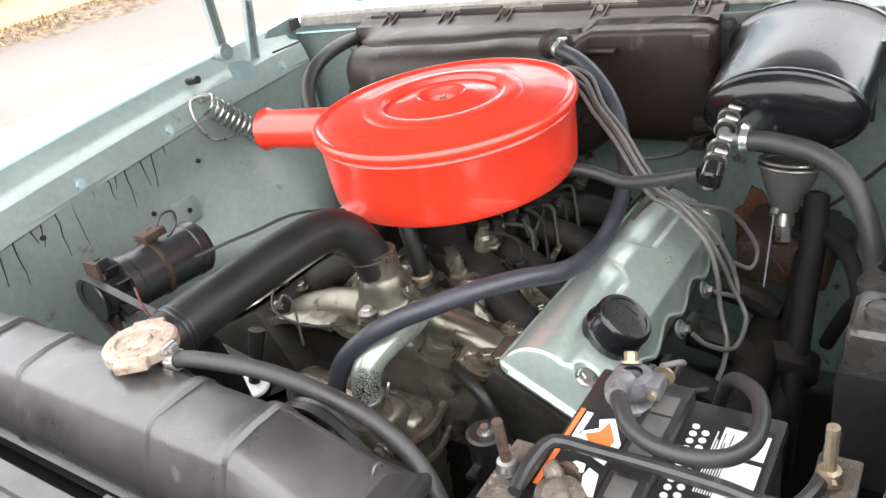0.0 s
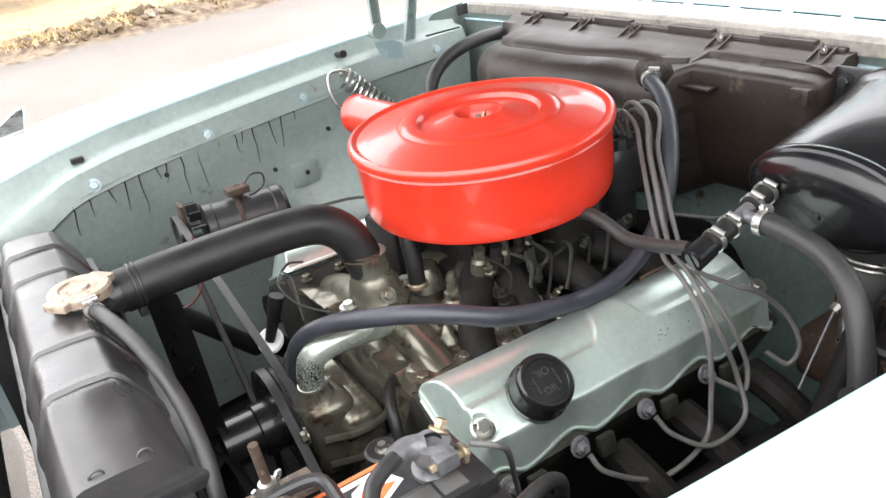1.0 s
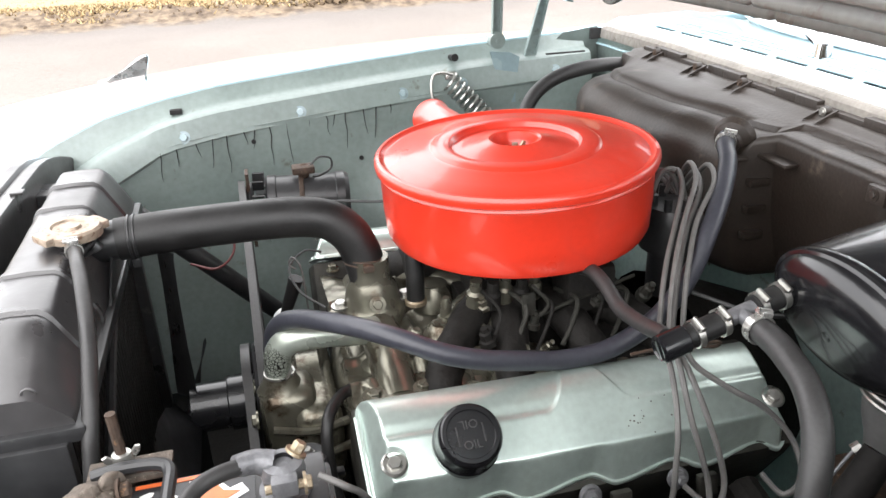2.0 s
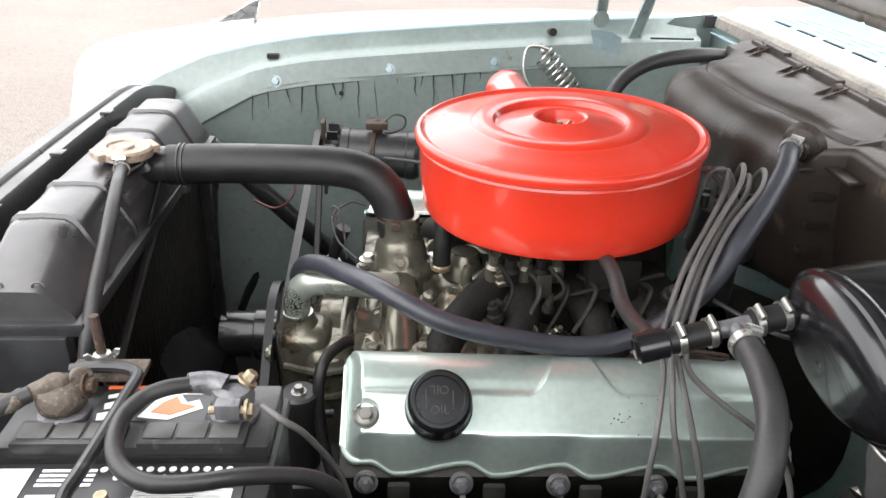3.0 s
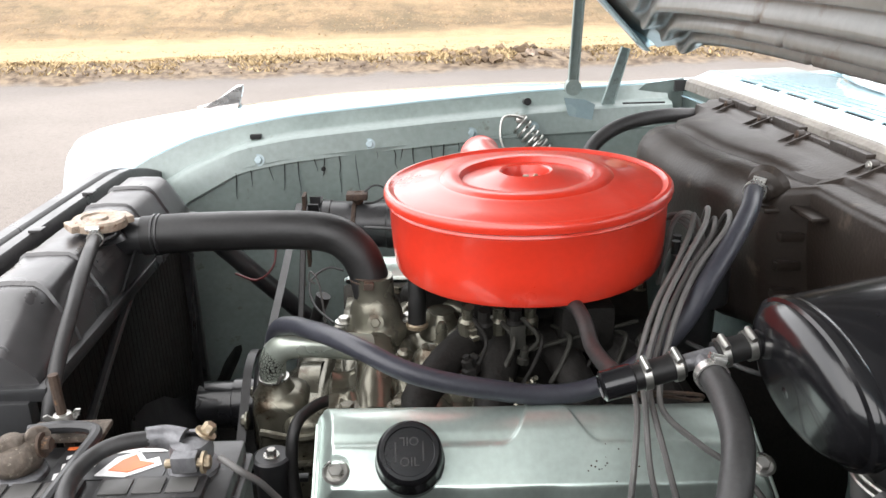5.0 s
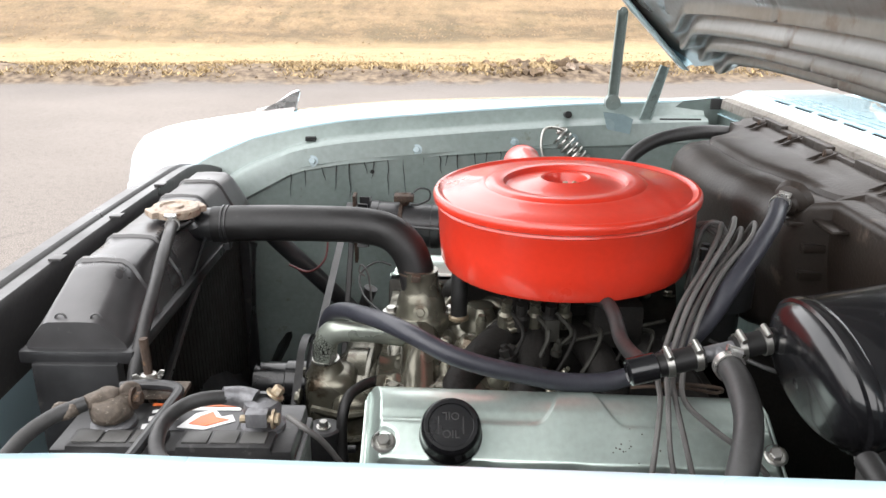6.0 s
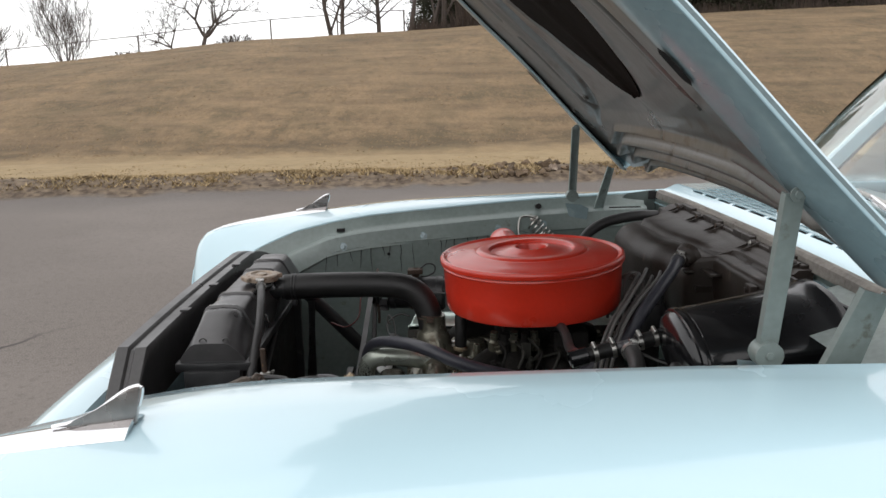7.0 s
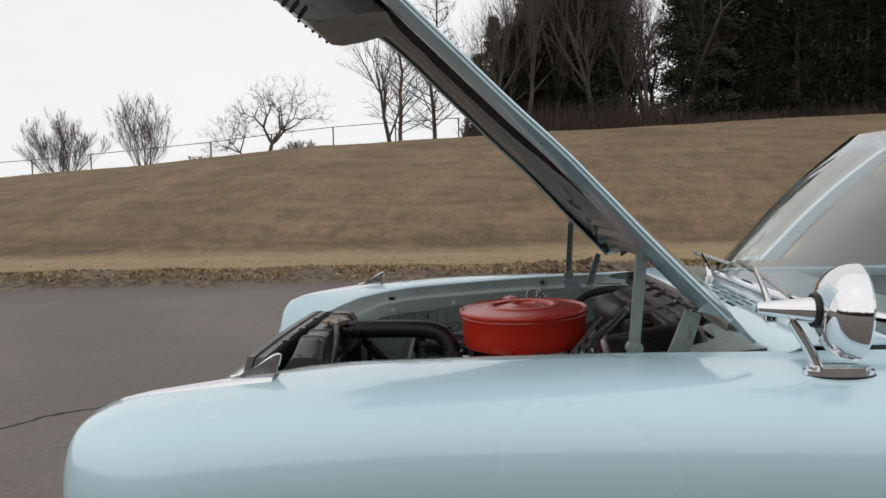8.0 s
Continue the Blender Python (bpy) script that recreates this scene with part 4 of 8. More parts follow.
def build_hood():
    line = curve_points([(x, 0, z) for x, z in HOOD], 26)
    N = len(line)
    run = [0.0]
    for k in range(1, N):
        run.append(run[-1] + (line[k] - line[k - 1]).length)
    LEN = run[-1]
    W0, TAPER = 0.740, 0.045
    us = [-1 + k / 85 for k in range(171)]

    def smooth(v):
        v = max(0.0, min(1.0, v))
        return v * v * (3 - 2 * v)

    def half(s):
        return W0 - TAPER * s / LEN

    def frame_at(k):
        t = (line[min(k + 1, N - 1)] - line[max(k - 1, 0)]).normalized()
        return line[k], t, Vector((abs(t.z), 0, abs(t.x)))

    def place(k, y):
        """A point of the outer skin, y off the bonnet's middle line."""
        p, t, n = frame_at(k)
        a = min(1.0, abs(y) / half(run[k]))
        crown = (0.034 + 0.020 * max(0.0, 1 - run[k] / 0.5)) * (1 - a ** 2.6)
        p = p + t * (0.012 * (1 - a ** 4) * max(0.0, 1 - run[k] / 0.25))
        return p + Vector((0, HOOD_MID + y, 0)) + n * crown, n

    def oval(s):
        """Half the width of the long opening down the middle, pointed towards the rear."""
        return 0.325 * math.sqrt(max(0.0, min(1.0, (s - 0.27) / 0.50, (LEN - 0.20 - s) / 0.12)))

    def beam(s):
        """Where the side beam begins, swinging outwards near the rear."""
        return 0.345 + 0.17 * (1 - smooth((s - 0.15) / 0.19))

    def depth(s, y):
        """How far the inner frame stands off the skin."""
        a = abs(y)
        d = 0.020 * smooth((LEN - s) / 0.02) * (0.20 + 0.80 * smooth((s - 0.01) / 0.09))
        # ridges along the rear edge that die out against the side beams
        inner = 1 - smooth((a - beam(s) - 0.02) / 0.06)
        bow = s + 0.05 * smooth((a - 0.36) / 0.2)
        wave = smooth((bow - 0.015) / 0.02) * (1 - smooth((bow - 0.165) / 0.025))
        d += (0.010 + 0.013 * math.cos(2 * math.pi * (bow - 0.042) / 0.046)) * wave * inner
        d -= 0.010 * smooth((s - 0.185) / 0.05) * inner
        # side beam with a rolled shoulder
        side = smooth((a - beam(s)) / 0.030)
        d += 0.004 * side * smooth((s - 0.10) / 0.12)
        d += 0.003 * math.exp(-((a - beam(s) - 0.030) / 0.012) ** 2) * smooth((s - 0.16) / 0.10)
        d -= 0.006 * math.exp(-((a - beam(s) + 0.004) / 0.009) ** 2) * smooth((s - 0.16) / 0.10)
        # narrow seams along the beams, broken once
        if 0.235 < s < 0.50 or 0.56 < s < LEN - 0.18:
            d -= 0.012 * math.exp(-((a - 0.445) / 0.0055) ** 2)
        # front cross member
        d += 0.012 * math.exp(-((s - LEN + 0.13) / 0.05) ** 2)
        # the opening, with a rolled lip round it
        o = oval(s) - a
        d += 0.004 * math.exp(-((o + 0.018) / 0.012) ** 2) * smooth((s - 0.31) / 0.08)
        d *= 1 - 0.80 * smooth((o + 0.006) / 0.024)
        return max(0.004, d)

    top, pan = [], []
    for k in range(N):
        w = half(run[k])
        rt, rp = [], []
        for u in us:
            p, n = place(k, u * w)
            rt.append(p - (n * 0.010 if abs(u) > 0.999 else n * 0))
            p, n = place(k, u * (w - 0.06))
            rp.append(p - n * (0.004 + depth(run[k], u * (w - 0.06))))
        top.append(rt)
        pan.append(rp)
    bm = B()
    loft(bm, top)
    bmesh.ops.recalc_face_normals(bm, faces=bm.faces)
    hood = part("hood", bm, PAINT, car, "open pale aqua bonnet with a pressed inner frame", 50)
    md = hood.modifiers.new("shell", "SOLIDIFY")
    md.thickness, md.offset = 0.0025, 0
    bm = B()
    loft(bm, pan)
    bmesh.ops.recalc_face_normals(bm, faces=bm.faces)
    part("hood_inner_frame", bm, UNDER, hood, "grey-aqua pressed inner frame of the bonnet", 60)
    # brown sound deadener on the skin, seen through the frame's opening, recess shade in its colour
    b = B()
    rows = []
    for k in range(0, N, 2):
        hw = oval(run[k]) - 0.006
        if hw < 0.004:
            continue
        row = []
        for j in range(17):
            p, n = place(k, hw * (-1 + j / 8))
            row.append(p - n * (0.0125 + 0.006 * math.exp(-((j - 8) / 1.2) ** 2) + 0.003 * noise.noise((run[k] * 18, j * 0.7, 0))))
        rows.append(row)
    loft(b, rows)
    bmesh.ops.recalc_face_normals(b, faces=b.faces)
    bmesh.ops.solidify(b, geom=b.faces[:], thickness=0.002)
    part("sound_deadener", b, DEADENER, hood, "brown sound deadening felt, darkened for the shade of its recess", 60)
    # broad rolled flanges along the sides
    def flange_at(k, sg, inset, drop):
        p, t, n = frame_at(k)
        return p + Vector((0, HOOD_MID + sg * (half(run[k]) - inset), 0)) - n * drop + t * (1.15 * drop * (1 - run[k] / LEN))

    for sg in (-1, 1):
        b = B()
        loft(b, [[flange_at(k, sg, i, d) for i, d in ((0.0, 0.002), (0.002, 0.008), (0.012, 0.012), (0.030, 0.0175), (0.052, 0.0225), (0.072, 0.0255), (0.088, 0.0265), (0.106, 0.0265), (0.116, 0.0250), (0.121, 0.021))] for k in range(N)])
        bmesh.ops.recalc_face_normals(b, faces=b.faces)
        bmesh.ops.solidify(b, geom=b.faces[:], thickness=0.002)
        part("side_flange", b, FLANGE, hood, "rounded aqua flange along the bonnet's edge")
        # long dark slots through the flange
        for s0, s1 in ((0.330, 0.402), (0.82, 0.92)):
            b = B()
            ks = [k for k in range(N) if s0 <= run[k] <= s1]
            rows = []
            for j, k in enumerate(ks):
                hw = 0.0125 * math.sqrt(max(0.0, 1 - (2 * j / (len(ks) - 1) - 1) ** 6)) + 0.0005
                rows.append([flange_at(k, sg, 0.096 + u * hw, 0.0295) for u in (-1, 1)])
            loft(b, rows)
            bmesh.ops.solidify(b, geom=b.faces[:], thickness=0.003)
            part("frame_slot", b, VOID, hood, "dark oblong slot in the flange")
        # frame bolts at the corner of the opening
        for s0, y0 in ((0.285, 0.42), (0.25, 0.60)):
            k = min(range(N), key=lambda q: abs(run[q] - s0))
            p, n = place(k, sg * y0)
            b = B()
            bolt_head(b, p - n * (0.004 + depth(run[k], y0)), -n, 0.006, 0.005)
            part("bolt", b, UNDER, hood)
    # latch bracket that hangs from the front of the frame
    b = B()
    side = Matrix(((1, 0, 0, 0), (0, 0, -1, 0.13), (0, 1, 0, 0), (0, 0, 0, 1)))
    prism(b, side, [(-0.36, 1.765), (-0.425, 1.765), (-0.475, 1.752), (-0.54, 1.742), (-0.575, 1.746), (-0.69, 1.834), (-0.705, 1.848), (-0.69, 1.873), (-0.62, 1.928), (-0.50, 1.873)], 0.34, 0.004)
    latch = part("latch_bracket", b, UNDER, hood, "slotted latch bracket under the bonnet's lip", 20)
    # the dark slots across its lip
    d = (Vector((-0.69, 0, 1.834)) - Vector((-0.575, 0, 1.746))).normalized()
    up = Vector((-d.z, 0, d.x)) if d.x > 0 else Vector((d.z, 0, -d.x))
    for k in range(5):
        c = Vector((-0.580, 0, 1.750)) + d * (0.014 + 0.027 * k) + up * 0.014
        for y in (-0.212, 0.132):
            b = B()
            m = axis_frame(c + Vector((0, y, 0)), (0, 1, 0), up)
            prism(b, m, [(0.013 * math.cos(a) + (0.008 if math.cos(a) > 0 else -0.008), 0.006 * math.sin(a)) for a in (math.pi * q / 8 for q in range(16))], 0.004)
            part("lip_slot", b, VOID, latch, "dark slot across the lip")
    return hood


hood = build_hood()


def build_hinge(s):
    """The prop strut, the hinge arm and the foot of the bonnet's hinge on one side."""
    foot, up = Vector((0.200, s * 0.672, 0.962)), Vector((0.211, s * 0.69, 1.158))
    bm = B()
    d = (up - foot).normalized()
    m = axis_frame(foot, d, (1, 0, 0))
    L = (up - foot).length
    rows = [[m @ Vector((x, y, z)) for x, y in ((-0.011, -s * 0.008), (-0.011, s * 0.004), (0.011, s * 0.004), (0.011, -s * 0.008))] for z in (0.0, L * 0.3, L * 0.6, L)]
    loft(bm, rows)
    bmesh.ops.recalc_face_normals(bm, faces=bm.faces)
    bmesh.ops.solidify(bm, geom=bm.faces[:], thickness=0.003)
    strut = part("hinge_strut", bm, INNER, car, "aqua channel strut of the bonnet hinge")
    b = B()
    rod(b, foot - Vector((0, s * 0.012, 0)), foot + Vector((0, s * 0.012, 0)), 0.017, n=20)
    part("strut_foot", b, INNER, strut)
    for p in (foot, up):
        b = B()
        bolt_head(b, p + Vector((0, -0.010, 0)), (0, -1, 0), 0.0055, 0.004)
        part("bolt", b, INNER, strut)
    # foot plate on the rail
    b = B()
    plane = Matrix(((1, 0, 0, 0), (0, 0, -1, s * 0.645 + 0.002), (0, 1, 0, 0), (0, 0, 0, 1)))
    prism(b, plane, [(0.177, 0.944), (0.222, 0.939), (0.244, 0.928), (0.234, 0.86), (0.236, 0.83), (0.208, 0.83)], 0.004, 0.001)
    part("hinge_plate", b, FLANGE, car, "aqua hinge plate bolted to the apron")
    # rear arm
    b = B()
    a, c = Vector((0.272, s * 0.675, 0.90)), Vector((0.315, s * 0.69, 1.040))
    m = axis_frame(a, c - a, (1, 0, 0))
    L = (c - a).length
    wide = 0.020 if s < 0 else 0.012
    rows = [[m @ Vector((x * wide * (1.15 - 0.35 * z / L), y, z)) for x, y in ((-1, -s * 0.008), (-1, s * 0.004), (1, s * 0.004), (1, -s * 0.008))] for z in (0, L / 2, L)]
    loft(b, rows)
    bmesh.ops.recalc_face_normals(b, faces=b.faces)
    bmesh.ops.solidify(b, geom=b.faces[:], thickness=0.003)
    part("hinge_arm", b, INNER if s < 0 else INNER_DIRTY, car, "aqua hinge arm")
    if s > 0:
        return strut
    # tapered tail of the near flange
    b = B()
    prism(b, Matrix(((1, 0, 0, 0), (0, 0, -1, -0.752), (0, 1, 0, 0), (0, 0, 0, 1))), [(0.306, 1.052), (0.350, 1.044), (0.368, 1.029), (0.408, 0.990), (0.414, 0.994), (0.402, 1.005), (0.360, 1.054), (0.330, 1.080)], 0.018, 0.003)
    part("hinge_bracket", b, FLANGE, hood, "tapered aqua tail of the bonnet's flange")
    return strut


build_hinge(-1)
build_hinge(1)


def build_mirror():
    base = Vector((0.537, -0.828, 0.945))
    mir = thing("door_mirror", base, "chrome cone-shaped mirror on a slim fender stalk", "mirror")
    b = B()
    outline = [(0.068 * math.cos(a) * (1 if math.cos(a) > 0 else 0.9), 0.026 * math.sin(a)) for a in (2 * math.pi * k / 28 for k in range(28))]
    prism(b, Matrix.Translation(base) , outline, 0.016, 0.006)
    part("mirror_base", b, CHROME, mir, "chrome teardrop base")
    b = B()
    prism(b, Matrix.Translation(base - Vector((0, 0, 0.003))), [(x * 1.04, y * 1.08) for x, y in outline], 0.004)
    part("gasket", b, RUBBER, mir)
    b = B()
    tube(b, [base + Vector((-0.032, 0, 0.008)), base + Vector((-0.052, 0, 0.05)), base + Vector((-0.082, 0, 0.10))], lambda t: 0.011 - 0.002 * t, 12)
    part("stalk", b, CHROME, mir)
    # pointed barrel and the flared head behind it
    m = axis_frame((0.396, -0.815, 1.067), (1, -0.10, -0.03))
    b = B()
    lathe(b, m, [(0, 0), (0.009, 0.001), (0.011, 0.004), (0.024, 0.095), (0.027, 0.104), (0, 0.104)], 28)
    part("barrel", b, CHROME, mir)
    b = B()
    lathe(b, m, [(0.029, 0.104), (0.040, 0.106), (0.058, 0.113), (0.073, 0.125), (0.083, 0.141), (0.088, 0.158), (0.089, 0.170), (0.085, 0.175), (0.080, 0.171), (0.0, 0.170)], 40)
    part("mirror_head", b, CHROME, mir, "flared chrome mirror head")
    b = B()
    lathe(b, m, [(0.026, 0.096), (0.031, 0.096), (0.033, 0.104), (0.026, 0.106)], 28)
    part("collar", b, RUBBER, mir, "dark collar")


build_mirror()
# ---- engine ----
def text_mesh(body, size, m, depth=0.0008):
    """Raised letters in the built-in font, centred in the xy plane of m."""
    cu = bpy.data.curves.new("letters", "FONT")
    cu.body, cu.size, cu.extrude, cu.align_x, cu.align_y = body, size, depth / 2, "CENTER", "CENTER"
    cu.resolution_u = 3
    ob = new("letters", cu)
    dg = bpy.context.evaluated_depsgraph_get()
    me = bpy.data.meshes.new_from_object(ob.evaluated_get(dg))
    bpy.data.objects.remove(ob)
    bpy.data.curves.remove(cu)
    bm = B()
    bm.from_mesh(me)
    bpy.data.meshes.remove(me)
    bmesh.ops.transform(bm, matrix=m, verts=bm.verts)
    return bm


def build_air_cleaner():
    c = Matrix.Translation((0, 0, 0.938)) @ pose(0, 0, 0, 0, -1.7, 0)
    ac = thing("air_cleaner", (0, 0, 0.83), "round red-orange air cleaner housing on the carburettor", "air cleaner")
    b = B()
    lathe(b, c, [(0.028, 0.004), (0.031, 0.018), (0.035, 0.0195), (0.040, 0.018), (0.060, 0.0125), (0.080, 0.0085), (0.084, 0.009), (0.088, 0.0155), (0.092, 0.0165), (0.106, 0.0165), (0.110, 0.0155), (0.114, 0.0125), (0.120, 0.0125),
                 (0.123, 0.0115), (0.150, 0.0085), (0.170, 0.005), (0.175, 0.0035), (0.178, 0.0045), (0.182, 0.0075), (0.186, 0.007), (0.1885, 0.004), (0.189, -0.001), (0.188, -0.006), (0.184, -0.0085), (0.182, -0.0085)], 96)
    lid = part("lid", b, RED, ac, "red-orange stepped lid")
    b = B()
    lathe(b, c, [(0.0, -0.008), (0.020, -0.008), (0.026, -0.002), (0.029, 0.008)], 32)
    part("centre_well", b, RED, lid)
    b = B()
    m = c @ Matrix.Translation((0, 0, -0.008))
    lathe(b, m, [(0, 0), (0.009, 0), (0.009, 0.006), (0.004, 0.010), (0.004, 0.020), (0, 0.020)], 14)
    for a in (20, 200):
        w = m @ pose(0, 0, 0, 0, 0, a)
        prism(b, w @ pose(0, 0.0015, 0, 90, 0, 0), [(0.004, 0.003), (0.010, 0.005), (0.017, 0.013), (0.018, 0.019), (0.014, 0.020), (0.008, 0.013), (0.004, 0.010)], 0.003)
    part("wing_nut", b, BRASS, ac, "small brass wing nut")
    b = B()
    lathe(b, c, [(0.181, -0.006), (0.1835, -0.009), (0.1845, -0.012), (0.1825, -0.016), (0.1815, -0.060), (0.1795, -0.092), (0.176, -0.099), (0.168, -0.102), (0.070, -0.102), (0.065, -0.110), (0.0, -0.110)], 96)
    part("pan", b, RED, ac, "red-orange drum of the housing")
    b = B()
    root = Vector((-0.018, 0.165, 0.904))
    m = axis_frame(root, Vector((-0.030, 0.338, 0.898)) - root)
    L = (Vector((-0.030, 0.338, 0.898)) - root).length
    lathe(b, m, [(0.036, -0.02), (0.033, 0.02), (0.031, L - 0.02), (0.033, L - 0.004), (0.035, L), (0.033, L + 0.001), (0.029, L - 0.02), (0.028, 0.0)], 40)
    part("snorkel", b, RED, ac, "short round intake snout")
    b = B()
    lathe(b, m, [(0, L - 0.04), (0.029, L - 0.04)], 32)
    part("snorkel_throat", b, VOID, ac, "dark throat of the snout")
    return ac


build_air_cleaner()


def engine_z(x):
    return -0.0283 * (x + 0.01)


def build_valve_cover(s):
    """A pressed cover that leans outwards over one bank; s is -1 on the driver's side."""
    vc = thing("valve_cover", (-0.02, s * 0.28, 0.66), "pressed metallic turquoise valve cover with a scalloped flange" if s < 0 else "metallic turquoise valve cover on the far bank", "valve cover", "valve covers")
    x0, x1, span = -0.268, 0.238, 0.1396
    low = Vector((0, s * 0.326, 0.6575))
    up, out = Vector((0, -s * 0.881, 0.473)), Vector((0, s * 0.473, 0.881))

    def ease(v):
        v = max(0.0, min(1.0, v))
        return v * v * (3 - 2 * v)

    def scallop(x):
        """The lower edge rises slowly and drops back sharply between the plugs."""
        q = ((x + 0.208) / 0.1065) % 1.0
        rise = ease(q / 0.74) if q < 0.74 else 1 - ease((q - 0.74) / 0.26)
        ends = ease(min(x - x0, x1 - x) / 0.03)
        return 0.006 - 0.013 * (1 - rise) * ends

    def height(x, u, u0):
        """How far the pressing stands off the flange: steep walls, a flat face and a round shoulder at the top."""
        top = 0.0338 + 0.170 * (min(u, 0.088) - 0.0227)
        for a, b_ in ((-0.40, -0.030), (0.014, 0.40)):
            far = (x - a) if b_ > 0.2 else (b_ - x)
            lim = 0.070 + 0.050 * max(0.0, 1 - max(0.0, far) / 0.034) ** 2.2
            if far > 0:
                top -= 0.0042 * ease((u - lim) / 0.006) + 0.05 * max(0.0, u - lim - 0.004)
        for bx in (-0.240, 0.216):
            top -= 0.004 * ease((0.0175 - math.hypot(x - bx, u - 0.047)) / 0.006)
        r = 0.016
        ends = min(x - x0 - 0.005, x1 - 0.005 - x)
        foot = (u - u0 - 0.004) / (0.027 - u0 - 0.004)
        d = min(ends / 0.020, foot)
        if ends < r and u - u0 < r + 0.006:
            d = min(d, 1 - math.hypot(1 - max(0.0, min(1.0, ends / 0.020)), 1 - max(0.0, min(1.0, foot))))
        wall = max(0.0, d) * (0.0365 + 0.17 * max(0.0, min(u, 0.088) - 0.0227))
        q = max(0.0, min(1.0, (span - 0.004 - u) / 0.050))
        top *= math.sqrt(max(0.0, 1 - (1 - q) ** 2.4))
        k = 0.0035
        m = max(k - abs(wall - top), 0.0) / k
        return max(0.0, min(wall, top) - m * m * k * 0.25)

    def on_cover(x, u, h):
        return Vector((x, 0, engine_z(x))) + low + up * u + out * h

    nx, nu = 230, 66
    rows = []
    for k in range(nx + 1):
        q = k / nx
        x = x0 + (x1 - x0) * (q - 0.045 * math.sin(4 * math.pi * q) / 2 - 0.03 * math.sin(2 * math.pi * q) / 2)
        u0 = scallop(x)
        e = max(0.0, 1 - min(x - x0, x1 - x) / 0.018)
        cut = 0.018 * (1 - math.sqrt(max(0.0, 1 - e * e)))
        a, c = u0 + cut, span - cut
        row = [on_cover(x, a - 0.001, -0.005), on_cover(x, a - 0.0005, -0.001), on_cover(x, a + 0.001, 0.0002)]
        for j in range(nu + 1):
            t = j / nu
            t = t - 0.09 * math.sin(2 * math.pi * t) / 2
            u = a + 0.002 + (c - a - 0.004) * t
            row.append(on_cover(x, u, height(x, u, u0)))
        row += [on_cover(x, c - 0.001, 0.0002), on_cover(x, c + 0.0005, -0.001), on_cover(x, c + 0.001, -0.005)]
        rows.append(row)
    for dx, dz, end in ((-0.0015, -0.001, 0), (0.0015, -0.001, -1)):
        edge = [p + Vector((dx, 0, 0)) + out * dz for p in rows[end]]
        lip = [p + Vector((dx * 1.2, 0, 0)) - out * 0.004 for p in rows[end]]
        rows = [lip, edge] + rows if end == 0 else rows + [edge, lip]
    b = B()
    loft(b, rows)
    bmesh.ops.recalc_face_normals(b, faces=b.faces)
    cover = part("cover", b, ENGINE, vc, "", 40)
    for bx in (-0.240, 0.216):
        at = on_cover(bx, 0.046, height(bx, 0.046, 0.0))
        b = B()
        bolt_head(b, at, out, 0.008, 0.007)
        lathe(b, axis_frame(at, out), [(0.0135, 0), (0.0145, 0.002), (0.012, 0.004)], 20)
        part("bolt", b, STEEL, vc, "zinc hex bolt with a dished washer")
    if s < 0:
        # a scatter of small chips in the paint behind the cap
        rng = random.Random(21)
        b = B()
        for k in range(14):
            x, u = 0.045 + rng.gauss(0, 0.022), 0.045 + rng.gauss(0, 0.014)
            r = rng.uniform(0.0005, 0.0012)
            lathe(b, axis_frame(on_cover(x, u, height(x, u, 0.0) + 0.0002), out), [(r, 0.0), (0, 0.0002)], 7)
        chips = part("paint_chips", b, RUST, cover, "scatter of small rust chips")
        chips["kind"] = "stuff"
    return vc


build_valve_cover(-1)
build_valve_cover(1)


def build_oil_cap():
    n = Vector((0, -0.60, 0.80))
    top = Vector((-0.162, -0.322, 0.753))
    base = top - n * 0.042
    cap = thing("oil_filler_cap", base, "black plastic oil filler cap with raised letters", "oil cap")
    b = B()
    m = axis_frame(base, n, (1, 0, 0))
    lathe(b, m, [(0.026, -0.004), (0.036, 0.0), (0.0365, 0.012), (0.0345, 0.015), (0.0345, 0.034), (0.033, 0.039), (0.030, 0.0415), (0.026, 0.0415), (0.025, 0.040), (0.0, 0.040)], 48)
    part("cap", b, BLACK_GLOSS, cap)
    for a, dy in ((0, -0.011), (180, 0.011)):
        t = text_mesh("OIL", 0.013, m @ Matrix.Translation((0, dy, 0.0402)) @ pose(0, 0, 0, 0, 0, a))
        part("letters", t, RUBBER_WORN, cap, "raised letters", 0)
    for x in (-0.014, 0.014):
        b = B()
        box(b, m @ Matrix.Translation((x, 0, 0.0402)), 0.0014, 0.020, 0.0014)
        part("raised_bar", b, RUBBER_WORN, cap)


build_oil_cap()


